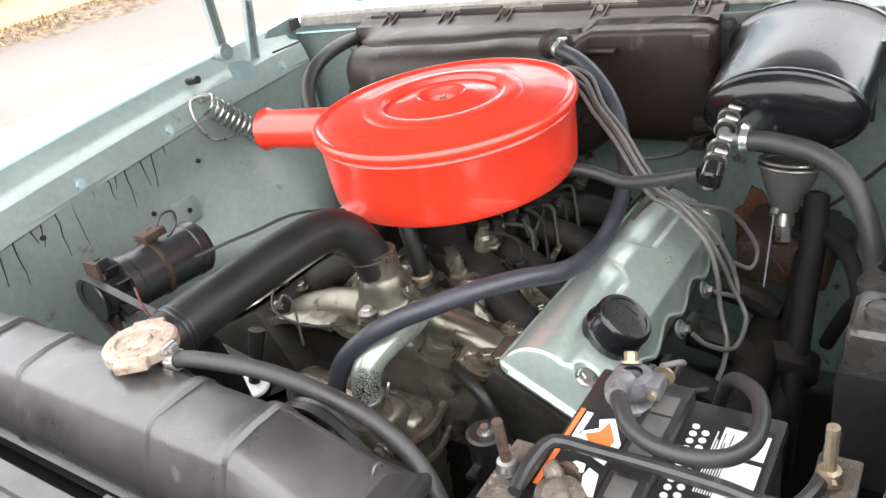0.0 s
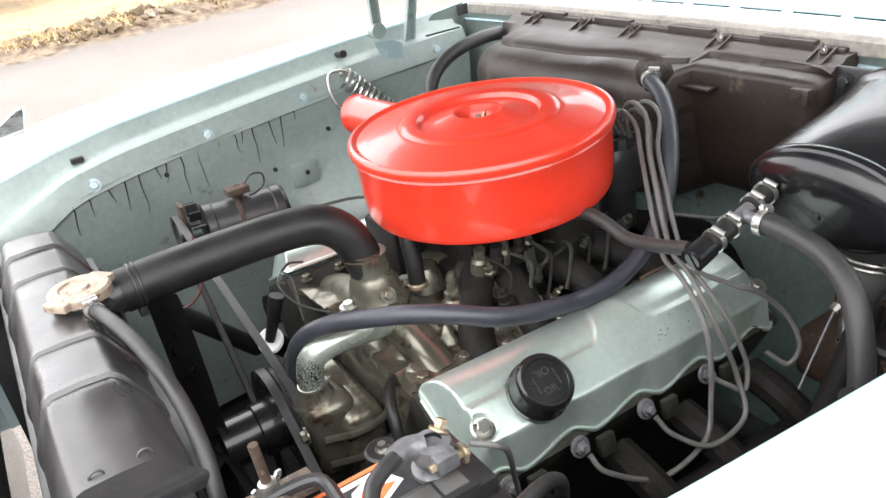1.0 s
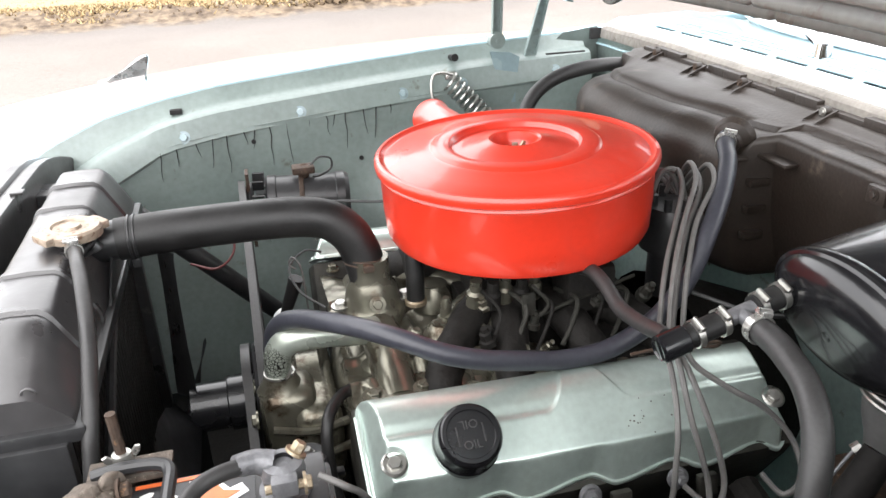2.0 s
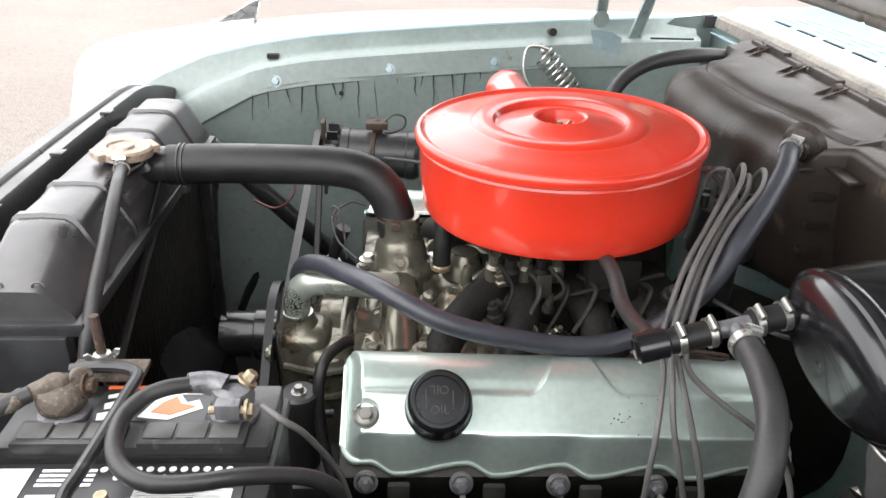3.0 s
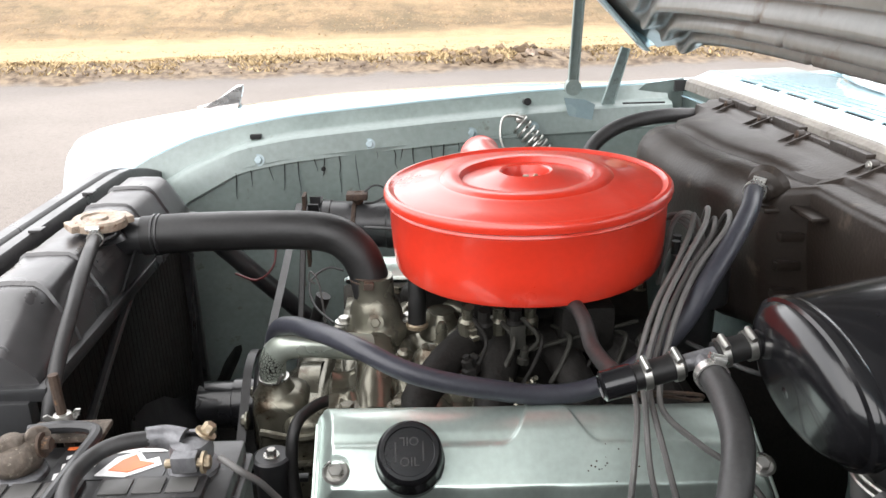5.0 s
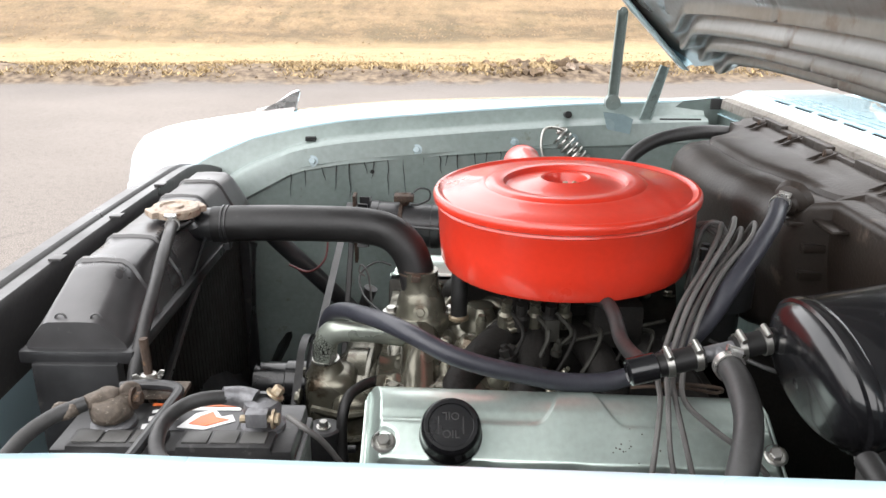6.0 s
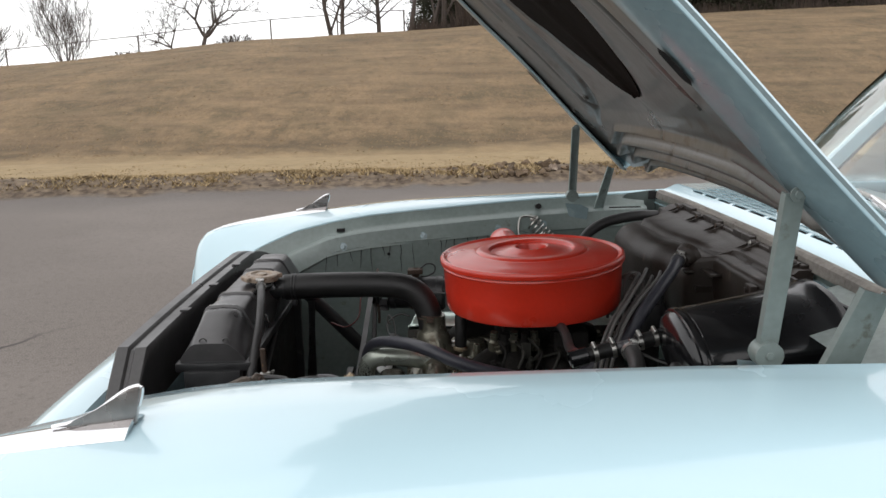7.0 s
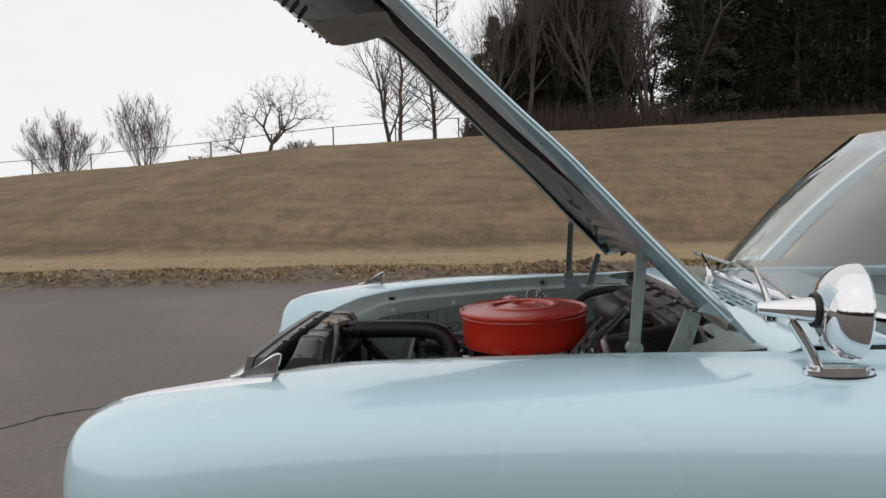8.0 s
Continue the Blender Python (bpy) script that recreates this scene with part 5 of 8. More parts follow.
def build_block():
    """Heads, block front, intake manifold and their castings."""
    eng = thing("engine", (-0.02, 0, 0.30), "grimy V8 engine painted turquoise, stained with oil", "engine")
    b = B()
    at_box(b, (-0.26, -0.20, 0.30), (0.26, 0.20, 0.62), 0.02)
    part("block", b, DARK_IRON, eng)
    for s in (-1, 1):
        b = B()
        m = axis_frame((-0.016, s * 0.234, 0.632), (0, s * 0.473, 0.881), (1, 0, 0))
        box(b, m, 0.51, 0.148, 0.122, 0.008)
        head = part("cylinder_head", b, HEAD_IRON, eng, "near-black cylinder head")
        for k in range(9):
            b = B()
            x = -0.24 + 0.058 * k
            bolt_head(b, (x, s * 0.188, 0.704 + engine_z(x)), (0, 0, 1), 0.007, 0.008)
            part("head_bolt", b, GRIMY, head)
        # exhaust manifold
        b = B()
        tube(b, [(-0.26, s * 0.40, 0.565), (-0.10, s * 0.41, 0.555), (0.10, s * 0.41, 0.54), (0.24, s * 0.40, 0.50), (0.30, s * 0.38, 0.42)], 0.030, 12)
        mani = part("exhaust_manifold", b, DARK_IRON, eng, "dark rusted exhaust manifold")
        for x in (-0.20, -0.07, 0.04, 0.17):
            b = B()
            tube(b, [(x, s * 0.33, 0.60), (x, s * 0.375, 0.59), (x + 0.01, s * 0.41, 0.56)], 0.022, 10)
            part("runner", b, DARK_IRON, mani)
    # spark plugs and heat shields of the driver's bank
    for k, x in enumerate((-0.239, -0.137, -0.032, 0.075)):
        b = B()
        z = 0.650 + engine_z(x)
        n = Vector((0, -0.8, 0.25)).normalized()
        p = Vector((x, -0.338, z))
        m = axis_frame(p, n)
        lathe(b, m, [(0, 0), (0.013, 0), (0.013, 0.003), (0.010, 0.004)], 20)
        lathe(b, m, [(0, 0), (0.0095, 0), (0.0095, 0.007), (0.006, 0.008), (0.005, 0.014), (0, 0.014)], 6)
        part("spark_plug", b, LEAD, eng, "hex-shouldered spark plug")
        b = B()
        box(b, axis_frame((x + 0.035, -0.345, z - 0.012), (0, -1, 0.2)), 0.024, 0.026, 0.010, 0.003)
        part("tappet_lug", b, HEAD_IRON, eng)
    # valley plate and intake manifold
    b = B()
    m = Matrix.Translation((0.0, 0.0, 0.615)) @ pose(0, 0, 0, 0, 1.6, 0)
    box(b, m, 0.46, 0.40, 0.10, 0.02)
    at_box(b, (-0.09, -0.085, 0.66), (0.10, 0.085, 0.747), 0.012)
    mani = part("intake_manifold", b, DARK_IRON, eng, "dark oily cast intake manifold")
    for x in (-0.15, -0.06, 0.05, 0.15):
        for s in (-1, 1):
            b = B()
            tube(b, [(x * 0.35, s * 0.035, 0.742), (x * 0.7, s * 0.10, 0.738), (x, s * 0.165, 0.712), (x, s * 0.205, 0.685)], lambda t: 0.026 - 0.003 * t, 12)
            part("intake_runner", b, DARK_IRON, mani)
            b = B()
            bolt_head(b, (x + 0.03, s * 0.188, 0.704 + engine_z(x)), (0, -s * 0.3, 0.95), 0.008, 0.009)
            part("bolt", b, GRIMY, mani)
    # water crossover at the front of the manifold
    b = B()
    tube(b, [(-0.205, -0.165, 0.690), (-0.205, -0.11, 0.712), (-0.207, -0.03, 0.722), (-0.207, 0.05, 0.718), (-0.205, 0.12, 0.700), (-0.205, 0.17, 0.68)], 0.028, 14)
    part("water_crossover", b, GRIMY, mani, "grimy turquoise water crossover")
    b = B()
    at_box(b, (-0.250, -0.205, 0.690), (-0.165, -0.135, 0.712), 0.005)
    bolt_head(b, (-0.238, -0.172, 0.712), (0, 0, 1), 0.009, 0.007)
    bolt_head(b, (-0.176, -0.172, 0.712), (0, 0, 1), 0.009, 0.007)
    part("crossover_flange", b, GRIMY, mani, "bolted flange")
    for at, ax, prof in (((-0.135, -0.095, 0.715), (0, 0, 1), [(0.030, 0), (0.026, 0.012), (0.020, 0.026), (0.012, 0.036), (0, 0.038)]),
                         ((-0.100, -0.135, 0.700), (0, -0.2, 1), [(0.026, 0), (0.022, 0.016), (0.010, 0.030), (0, 0.031)]),
                         ((-0.115, 0.02, 0.715), (0, 0, 1), [(0.034, 0), (0.028, 0.02), (0.02, 0.034), (0, 0.036)])):
        b = B()
        lathe(b, axis_frame(at, ax), prof, 20)
        part("casting_boss", b, GRIMY, mani)
    for at, ax, r, h in (((-0.118, -0.060, 0.725), (0, -0.1, 1), 0.008, 0.045), ((-0.085, -0.105, 0.728), (0, 0, 1), 0.010, 0.018), ((-0.17, -0.10, 0.735), (0.1, -0.2, 1), 0.008, 0.018), ((-0.06, -0.15, 0.715), (0, -0.3, 1), 0.010, 0.020), ((-0.03, -0.175, 0.706), (0, -0.3, 1), 0.008, 0.012)):
        b = B()
        m = axis_frame(at, ax)
        lathe(b, m, [(0, 0), (r * 1.5, 0), (r * 1.5, h * 0.3), (r, h * 0.35), (r, h * 0.8), (r * 0.6, h), (0, h)], 12)
        part("sender", b, GRIMY, mani, "small screwed-in fitting")
    # rounded casting below the thermostat, running down to the flange
    b = B()
    rows = []
    stations = curve_points([(0.030, 0.056, 0.716), (-0.02, 0.058, 0.724), (-0.06, 0.056, 0.722), (-0.10, 0.050, 0.712), (-0.14, 0.046, 0.699), (-0.175, 0.044, 0.688)], 4)
    for y, w, h in stations:
        prof = curve_points([(-w - 0.012, 0.58, 0), (-w - 0.006, 0.64, 0), (-w, h - 0.040, 0), (-w * 0.80, h - 0.012, 0), (-w * 0.35, h, 0), (w * 0.35, h, 0), (w * 0.80, h - 0.012, 0), (w, h - 0.040, 0), (w, 0.60, 0)], 4)
        rows.append([Vector((-0.207 + p.x, y + 0.004 * noise.noise((p.x * 30, y * 30, 0)), p.y + 0.003 * noise.noise((p.x * 25, y * 25, 3)))) for p in prof])
    loft(b, rows)
    bmesh.ops.recalc_face_normals(b, faces=b.faces)
    lathe(b, axis_frame((-0.206, -0.004, 0.655), (-0.02, 0.02, 1)), [(0.064, 0), (0.058, 0.025), (0.049, 0.050), (0.044, 0.066), (0.043, 0.078)], 32)
    part("water_jacket", b, GRIMY, mani, "grimy olive water jacket casting")
    for pts, r in (([(-0.06, -0.02, 0.735), (-0.100, -0.06, 0.730), (-0.125, -0.12, 0.712), (-0.13, -0.18, 0.690)], 0.022), ([(-0.03, -0.04, 0.730), (-0.055, -0.09, 0.726), (-0.065, -0.15, 0.706), (-0.065, -0.19, 0.688)], 0.020), ([(-0.06, 0.02, 0.730), (-0.100, 0.06, 0.730), (-0.125, 0.12, 0.712), (-0.13, 0.18, 0.690)], 0.022)):
        b = B()
        tube(b, pts, r, 14)
        part("intake_runner", b, GRIMY, mani, "fat olive intake runner")
    # lumpy casting with ribs, pockets and bosses that fills the valley between runners and crossover
    b = B()
    rows = []
    bosses = ((-0.165, -0.125, 0.016, 0.010), (-0.105, -0.160, 0.013, 0.009), (-0.060, -0.115, 0.018, 0.012), (-0.150, 0.090, 0.018, 0.012), (-0.080, 0.140, 0.014, 0.010), (-0.235, -0.150, 0.012, 0.008), (-0.030, -0.165, 0.012, 0.010))
    for i in range(64):
        x = -0.262 + 0.0047 * i
        row = []
        for j in range(90):
            y = -0.200 + 0.0045 * j
            z = 0.686 + 0.024 * (1 - (abs(y) / 0.205) ** 2)
            z += 0.013 * noise.noise((x * 22, y * 14, 1.0)) + 0.0025 * noise.noise((x * 60, y * 60, 2.0)) + 0.0005 * noise.noise((x * 160, y * 160, 4.0))
            for c, w, h in ((-0.105, 0.010, 0.013), (-0.155, 0.006, 0.009), (0.09, 0.010, 0.012), (-0.05, 0.007, 0.008)):
                z += h * math.exp(-((y - c - 0.3 * (x + 0.13)) / w) ** 2)
            z += 0.010 * math.exp(-((x + 0.165) / 0.008) ** 2) + 0.009 * math.exp(-((x + 0.092 + 0.2 * y) / 0.008) ** 2)
            for bx, by, r, h in bosses:
                z += h * max(0.0, min(1.0, (r - math.hypot(x - bx, y - by)) / 0.005))
            z -= 0.02 * max(0.0, (x + 0.05) / 0.06)
            row.append(Vector((x, y, z + engine_z(x))))
        rows.append(row)
    loft(b, rows)
    bmesh.ops.recalc_face_normals(b, faces=b.faces)
    bmesh.ops.solidify(b, geom=b.faces[:], thickness=0.01)
    part("valley_casting", b, GRIMY, mani, "grimy lumpy casting between the banks", 60)
    # thermostat housing
    b = B()
    m = axis_frame((-0.206, -0.004, 0.720), (-0.02, 0.02, 1))
    lathe(b, m, [(0.040, 0.006), (0.0445, 0.009), (0.0455, 0.016), (0.0445, 0.022), (0.041, 0.026), (0.038, 0.031), (0.0365, 0.042), (0.034, 0.053), (0.030, 0.061), (0.0275, 0.066), (0.0265, 0.095), (0, 0.095)], 36)
    ears = [((0.030 if abs(math.sin(a)) < 0.5 else 0.018) * math.cos(a) + 0.032 * (1 if math.cos(a) > 0 else -1), 0.021 * math.sin(a)) for a in (2 * math.pi * q / 28 + 0.05 for q in range(28))]
    prism(b, m @ Matrix.Translation((0, 0, 0.009)), ears, 0.013, 0.003)
    th = part("thermostat_housing", b, GRIMY, eng, "grimy turquoise thermostat housing")
    for dx in (-0.045, 0.045):
        b = B()
        bolt_head(b, m @ Vector((dx, -0.002, 0.029)), (0, 0, 1), 0.008, 0.008)
        part("bolt", b, STEEL, th)
    b = B()
    bolt_head(b, (-0.206, -0.041, 0.762), (0, -1, 0.4), 0.007, 0.006)
    part("bolt", b, GRIMY, th)
    # timing cover and water pump
    b = B()
    at_box(b, (-0.335, -0.115, 0.40), (-0.27, 0.115, 0.66), 0.028, 4)
    at_box(b, (-0.375, -0.10, 0.56), (-0.30, -0.02, 0.682), 0.030, 4)
    tc = part("timing_cover", b, GRIMY, eng, "oily turquoise timing cover")
    b = B()
    lathe(b, axis_frame((-0.29, 0, 0.60), (-1, 0, 0)), [(0.075, 0), (0.075, 0.03), (0.06, 0.05), (0.04, 0.06), (0.03, 0.09), (0, 0.09)], 32)
    part("water_pump", b, GRIMY, eng, "grimy water pump body")
    for y, z in ((-0.098, 0.665), (-0.03, 0.668), (-0.104, 0.60), (-0.10, 0.53)):
        b = B()
        bolt_head(b, (-0.378, y, z - 0.012), (-1, 0, 0), 0.008, 0.008)
        part("bolt", b, GRIMY, tc)
    for z in (0.64, 0.60):
        b = B()
        tube(b, [(-0.36, -0.107, z), (-0.31, -0.118, z - 0.004), (-0.265, -0.112, z)], 0.006, 8)
        part("casting_rib", b, GRIMY, tc)
    b = B()
    lathe(b, axis_frame((-0.344, -0.063, 0.672), (0, 0, 1)), [(0.032, 0), (0.028, 0.006), (0.023, 0.014), (0.0205, 0.024)], 24)
    part("pipe_collar", b, GRIMY, tc)
    # bypass elbow with flaking paint
    b = B()
    tube(b, [(-0.343, -0.063, 0.672), (-0.345, -0.065, 0.705), (-0.340, -0.068, 0.733), (-0.321, -0.072, 0.748), (-0.288, -0.075, 0.751), (-0.248, -0.072, 0.745), (-0.215, -0.060, 0.735)], lambda t: 0.0175 + 0.001 * t, 18)
    elbow = part("bypass_elbow", b, FLAKED, eng, "turquoise elbow pipe with flaking paint")
    b = B()
    lathe(b, axis_frame((-0.344, -0.064, 0.695), (0, 0, 1)), [(0.0165, 0), (0.0200, 0.001), (0.0200, 0.004), (0.0165, 0.005)], 24)
    tube(b, [(-0.337, -0.083, 0.697), (-0.332, -0.087, 0.708), (-0.327, -0.087, 0.714)], 0.0022, 8)
    part("wire_clip", b, STEEL, elbow, "bright spring wire clip")
    # carburettor
    b = B()
    at_box(b, (-0.075, -0.055, 0.745), (0.075, 0.055, 0.79), 0.006)
    at_box(b, (-0.065, -0.07, 0.785), (0.07, 0.07, 0.822), 0.006)
    lathe(b, axis_frame((0, 0, 0.815), (0, 0, 1)), [(0.06, 0), (0.06, 0.022), (0.055, 0.026), (0, 0.026)], 32)
    carb = part("carburettor", b, DARK_IRON, eng, "dark carburettor below the air cleaner")
    for k in range(5):
        b = B()
        lathe(b, axis_frame((-0.085 + 0.02 * k, -0.085 - 0.010 * (k % 2), 0.765), (0, -0.2, 1)), [(0.012, 0), (0.012, 0.02), (0.008, 0.024), (0.008, 0.04), (0, 0.04)], 10)
        part("carburettor_fitting", b, DARK_IRON if k % 2 else GRIMY, carb)
    rng = random.Random(8)
    for k in range(18):
        x, y = rng.uniform(-0.10, 0.14), -rng.uniform(0.075, 0.150)
        at, ax = Vector((x, y, 0.715 + rng.uniform(0.0, 0.05))), Vector((rng.uniform(-0.5, 0.5), rng.uniform(-0.9, 0.1), 1))
        h, q = rng.uniform(0.012, 0.034), rng.uniform(0.005, 0.010)
        b = B()
        lathe(b, axis_frame(at, ax), [(0, 0), (q * 1.4, 0), (q * 1.4, h * 0.3), (q, h * 0.36), (q, h * 0.75), (q * 0.6, h * 0.8), (q * 0.6, h), (0, h)], 6 if k % 2 else 12)
        part("carburettor_fitting", b, (GRIMY, HEAD_IRON, DARK_IRON)[k % 3], carb)
    for k in range(6):
        x = -0.08 + 0.035 * k
        b = B()
        tube(b, [(x, -0.09, 0.79 - 0.006 * k), (x + 0.015, -0.128, 0.775), (x + 0.005, -0.140, 0.748), (x - 0.012, -0.150, 0.722)], 0.0026 + 0.0008 * (k % 2), 8)
        part("fuel_line", b, HEAD_IRON if k % 2 else DARK_IRON, carb, "thin bent metal line")
    b = B()
    tube(b, [(-0.015, -0.125, 0.755), (0.04, -0.12, 0.768), (0.13, -0.11, 0.785)], 0.0028, 8)
    tube(b, [(-0.02, -0.12, 0.80), (0.0, -0.13, 0.775), (-0.015, -0.125, 0.752)], 0.0028, 8)
    box(b, axis_frame((-0.025, -0.125, 0.775), (0.3, -1, 0.2)), 0.02, 0.03, 0.004, 0.001)
    part("throttle_linkage", b, HEAD_IRON, carb, "dull throttle rod and lever")
    b = B()
    at_box(b, (0.03, -0.12, 0.745), (0.10, -0.06, 0.81), 0.01)
    part("choke_housing", b, DARK_IRON, carb)
    b = B()
    at_box(b, (-0.14, 0.05, 0.72), (-0.04, 0.15, 0.80), 0.01)
    part("fuel_pump", b, DARK_IRON, carb)
    # distributor at the rear
    b = B()
    lathe(b, axis_frame((0.235, -0.02, 0.70), (0, 0, 1)), [(0.03, 0), (0.03, 0.07), (0.045, 0.075), (0.045, 0.12), (0.038, 0.14), (0, 0.145)], 24)
    for k in range(8):
        a = 2 * math.pi * k / 8
        rod(b, (0.235 + 0.032 * math.cos(a), -0.02 + 0.032 * math.sin(a), 0.835), (0.235 + 0.032 * math.cos(a), -0.02 + 0.032 * math.sin(a), 0.858), 0.006, n=8)
    part("distributor", b, BLACK_SATIN, eng, "black distributor cap with eight towers")
    # bellhousing below the firewall
    b = B()
    lathe(b, axis_frame((0.25, 0, 0.50), (1, 0, 0)), [(0.20, 0), (0.19, 0.05), (0.13, 0.2), (0, 0.2)], 24)
    part("bell_housing", b, DARK_IRON, eng)
    return eng


build_block()


def build_fan():
    fan = thing("cooling_fan", (-0.45, 0, 0.60), "black four-bladed cooling fan on its hub", "fan")
    b = B()
    lathe(b, axis_frame((-0.38, 0, 0.62), (-1, 0, 0)), [(0.038, 0), (0.038, 0.035), (0.034, 0.037), (0.034, 0.04), (0.034, 0.085), (0.0, 0.085)], 28)
    part("hub", b, BLACK_GLOSS, fan, "glossy black hub spacer")
    for k in range(4):
        a = radians(-16 + 90 * k)
        m = Matrix.Translation((-0.470, 0, 0.62)) @ Matrix.Rotation(a, 4, "X")
        b = B()
        rows = [[m @ Vector((-0.018 * math.sin(u) + 0.0, w * u * 0.9, r)) for u in (-1, -0.5, 0, 0.5, 1)] for r, w in ((0.02, 0.022), (0.06, 0.030), (0.10, 0.046), (0.17, 0.056), (0.215, 0.050), (0.222, 0.038))]
        loft(b, rows)
        bmesh.ops.solidify(b, geom=b.faces[:], thickness=0.002)
        part("blade", b, BLACK_SATIN, fan)
    b = B()
    lathe(b, axis_frame((-0.365, 0, 0.62), (-1, 0, 0)), [(0.03, -0.01), (0.075, -0.01), (0.078, -0.006), (0.066, 0.001), (0.078, 0.008), (0.075, 0.012), (0.03, 0.012)], 40)
    part("pulley", b, BLACK_SATIN, fan)


build_fan()


def belt(pulleys, x, label):
    """A V-belt round pulleys (y, z, r) in the plane x, taken round their outer side."""
    pts = []
    for y, z, r in pulleys:
        for k in range(24):
            a = 2 * math.pi * k / 24
            pts.append((y + r * math.cos(a), z + r * math.sin(a)))
    pts = sorted(set(pts))

    def half(P):
        h = []
        for p in P:
            while len(h) > 1 and (h[-1][0] - h[-2][0]) * (p[1] - h[-2][1]) - (h[-1][1] - h[-2][1]) * (p[0] - h[-2][0]) <= 0:
                h.pop()
            h.append(p)
        return h[:-1]
    hull = half(pts) + half(pts[::-1])
    cx, cz = sum(p[0] for p in hull) / len(hull), sum(p[1] for p in hull) / len(hull)
    b = B()
    rows = []
    for p in hull + hull[:1]:
        d = Vector((0, p[0] - cx, p[1] - cz)).normalized()
        c = Vector((x, p[0], p[1]))
        rows.append([c + Vector((-0.006, 0, 0)) + d * 0.004, c + Vector((0.006, 0, 0)) + d * 0.004, c + Vector((0.004, 0, 0)) - d * 0.005, c + Vector((-0.004, 0, 0)) - d * 0.005])
    loft(b, rows, close=True)
    bmesh.ops.recalc_face_normals(b, faces=b.faces)
    t = thing("fan_belt", (x, 0, 0.35), label, "belt", "drive belts")
    part("belt", b, RUBBER_WORN, t)


belt([(0.0, 0.62, 0.074), (0.0, 0.37, 0.08), (0.425, 0.755, 0.034)], -0.366, "worn black V-belt round the fan and alternator pulleys")
belt([(0.0, 0.62, 0.074), (0.0, 0.37, 0.08), (-0.20, 0.50, 0.05)], -0.386, "worn black V-belt round the fan and steering pulleys")


def build_alternator():
    alt = thing("alternator", (-0.25, 0.41, 0.70), "dusty black cylindrical alternator with an open fan pulley", "alternator")
    a = Vector((-0.325, 0.425, 0.752))
    d = Vector((0.155, -0.012, -0.004))
    m = axis_frame(a, d)
    b = B()
    lathe(b, m, [(0.0, 0.0), (0.040, 0.0), (0.046, 0.004), (0.046, 0.018), (0.044, 0.020), (0.044, 0.125), (0.046, 0.127), (0.046, 0.142), (0.040, 0.150), (0.0, 0.152)], 40)
    part("body", b, BLACK_SATIN, alt, "black cylindrical body")
    b = B()
    lathe(b, m, [(0.0445, 0.060), (0.0465, 0.061), (0.0465, 0.068), (0.0445, 0.069)], 40)
    part("strap", b, RUST, alt, "rusty clamping strap")
    b = B()
    lathe(b, m, [(0.0, -0.045), (0.034, -0.045), (0.035, -0.042), (0.027, -0.035), (0.035, -0.028), (0.034, -0.024), (0.0, -0.024)], 32)
    part("pulley", b, BLACK_SATIN, alt)
    for k in range(12):
        b = B()
        w = m @ pose(0, 0, 0, 0, 0, 30 * k) @ Matrix.Translation((0.042, 0, -0.012))
        box(b, w, 0.022, 0.003, 0.020)
        part("fan_vane", b, BLACK_SATIN, alt)
    b = B()
    prism(b, axis_frame((-0.352, 0.425, 0.752), (-1, 0, 0), (0, 1, 0)), [(-0.02, -0.06), (0.012, -0.06), (0.02, 0.02), (0.010, 0.08), (-0.010, 0.085), (-0.016, 0.02)], 0.006)
    part("bracket", b, RUST, alt, "brown adjusting bracket")
    b = B()
    rod(b, (-0.255, 0.418, 0.795), (-0.252, 0.405, 0.812), 0.010)
    at_box(b, (-0.275, 0.395, 0.803), (-0.235, 0.425, 0.816), 0.003)
    part("terminal", b, RUST, alt, "brown terminal block")
    b = B()
    rod(b, (-0.54, 0.325, 0.795), (-0.30, 0.40, 0.50), 0.017)
    part("lower_bracket", b, BLACK_SATIN, alt, "black slanting support arm")
    b = B()
    tube(b, [(-0.245, 0.41, 0.812), (-0.225, 0.41, 0.828), (-0.205, 0.41, 0.824), (-0.205, 0.41, 0.806), (-0.225, 0.40, 0.798), (-0.24, 0.39, 0.80)], 0.002, 6)
    part("wire_loop", b, WIRE_BLACK, alt)


build_alternator()


def build_steering_pump():
    t = thing("steering_pump", (-0.325, -0.215, 0.45), "small black canister of the steering pump", "canister")
    b = B()
    lathe(b, axis_frame((-0.325, -0.213, 0.565), (0.0, 0, 1)), [(0, 0), (0.021, 0), (0.021, 0.095), (0.0225, 0.100), (0.0225, 0.112), (0.019, 0.114), (0.0, 0.112)], 28)
    part("reservoir", b, BLACK_SATIN, t)
    b = B()
    bolt_head(b, (-0.325, -0.213, 0.678), (0, 0, 1), 0.006, 0.009)
    part("bolt", b, STEEL, t)
    b = B()
    at_box(b, (-0.365, -0.215, 0.640), (-0.285, -0.205, 0.646), 0.001)
    at_box(b, (-0.36, -0.26, 0.42), (-0.28, -0.17, 0.57), 0.015)
    part("bracket", b, BLACK_SATIN, t)
    b = B()
    lathe(b, axis_frame((-0.40, -0.20, 0.50), (1, 0, 0)), [(0, 0), (0.05, 0), (0.052, 0.004), (0.042, 0.014), (0.052, 0.024), (0.05, 0.028), (0, 0.028)], 28)
    part("pulley", b, BLACK_SATIN, t)


build_steering_pump()


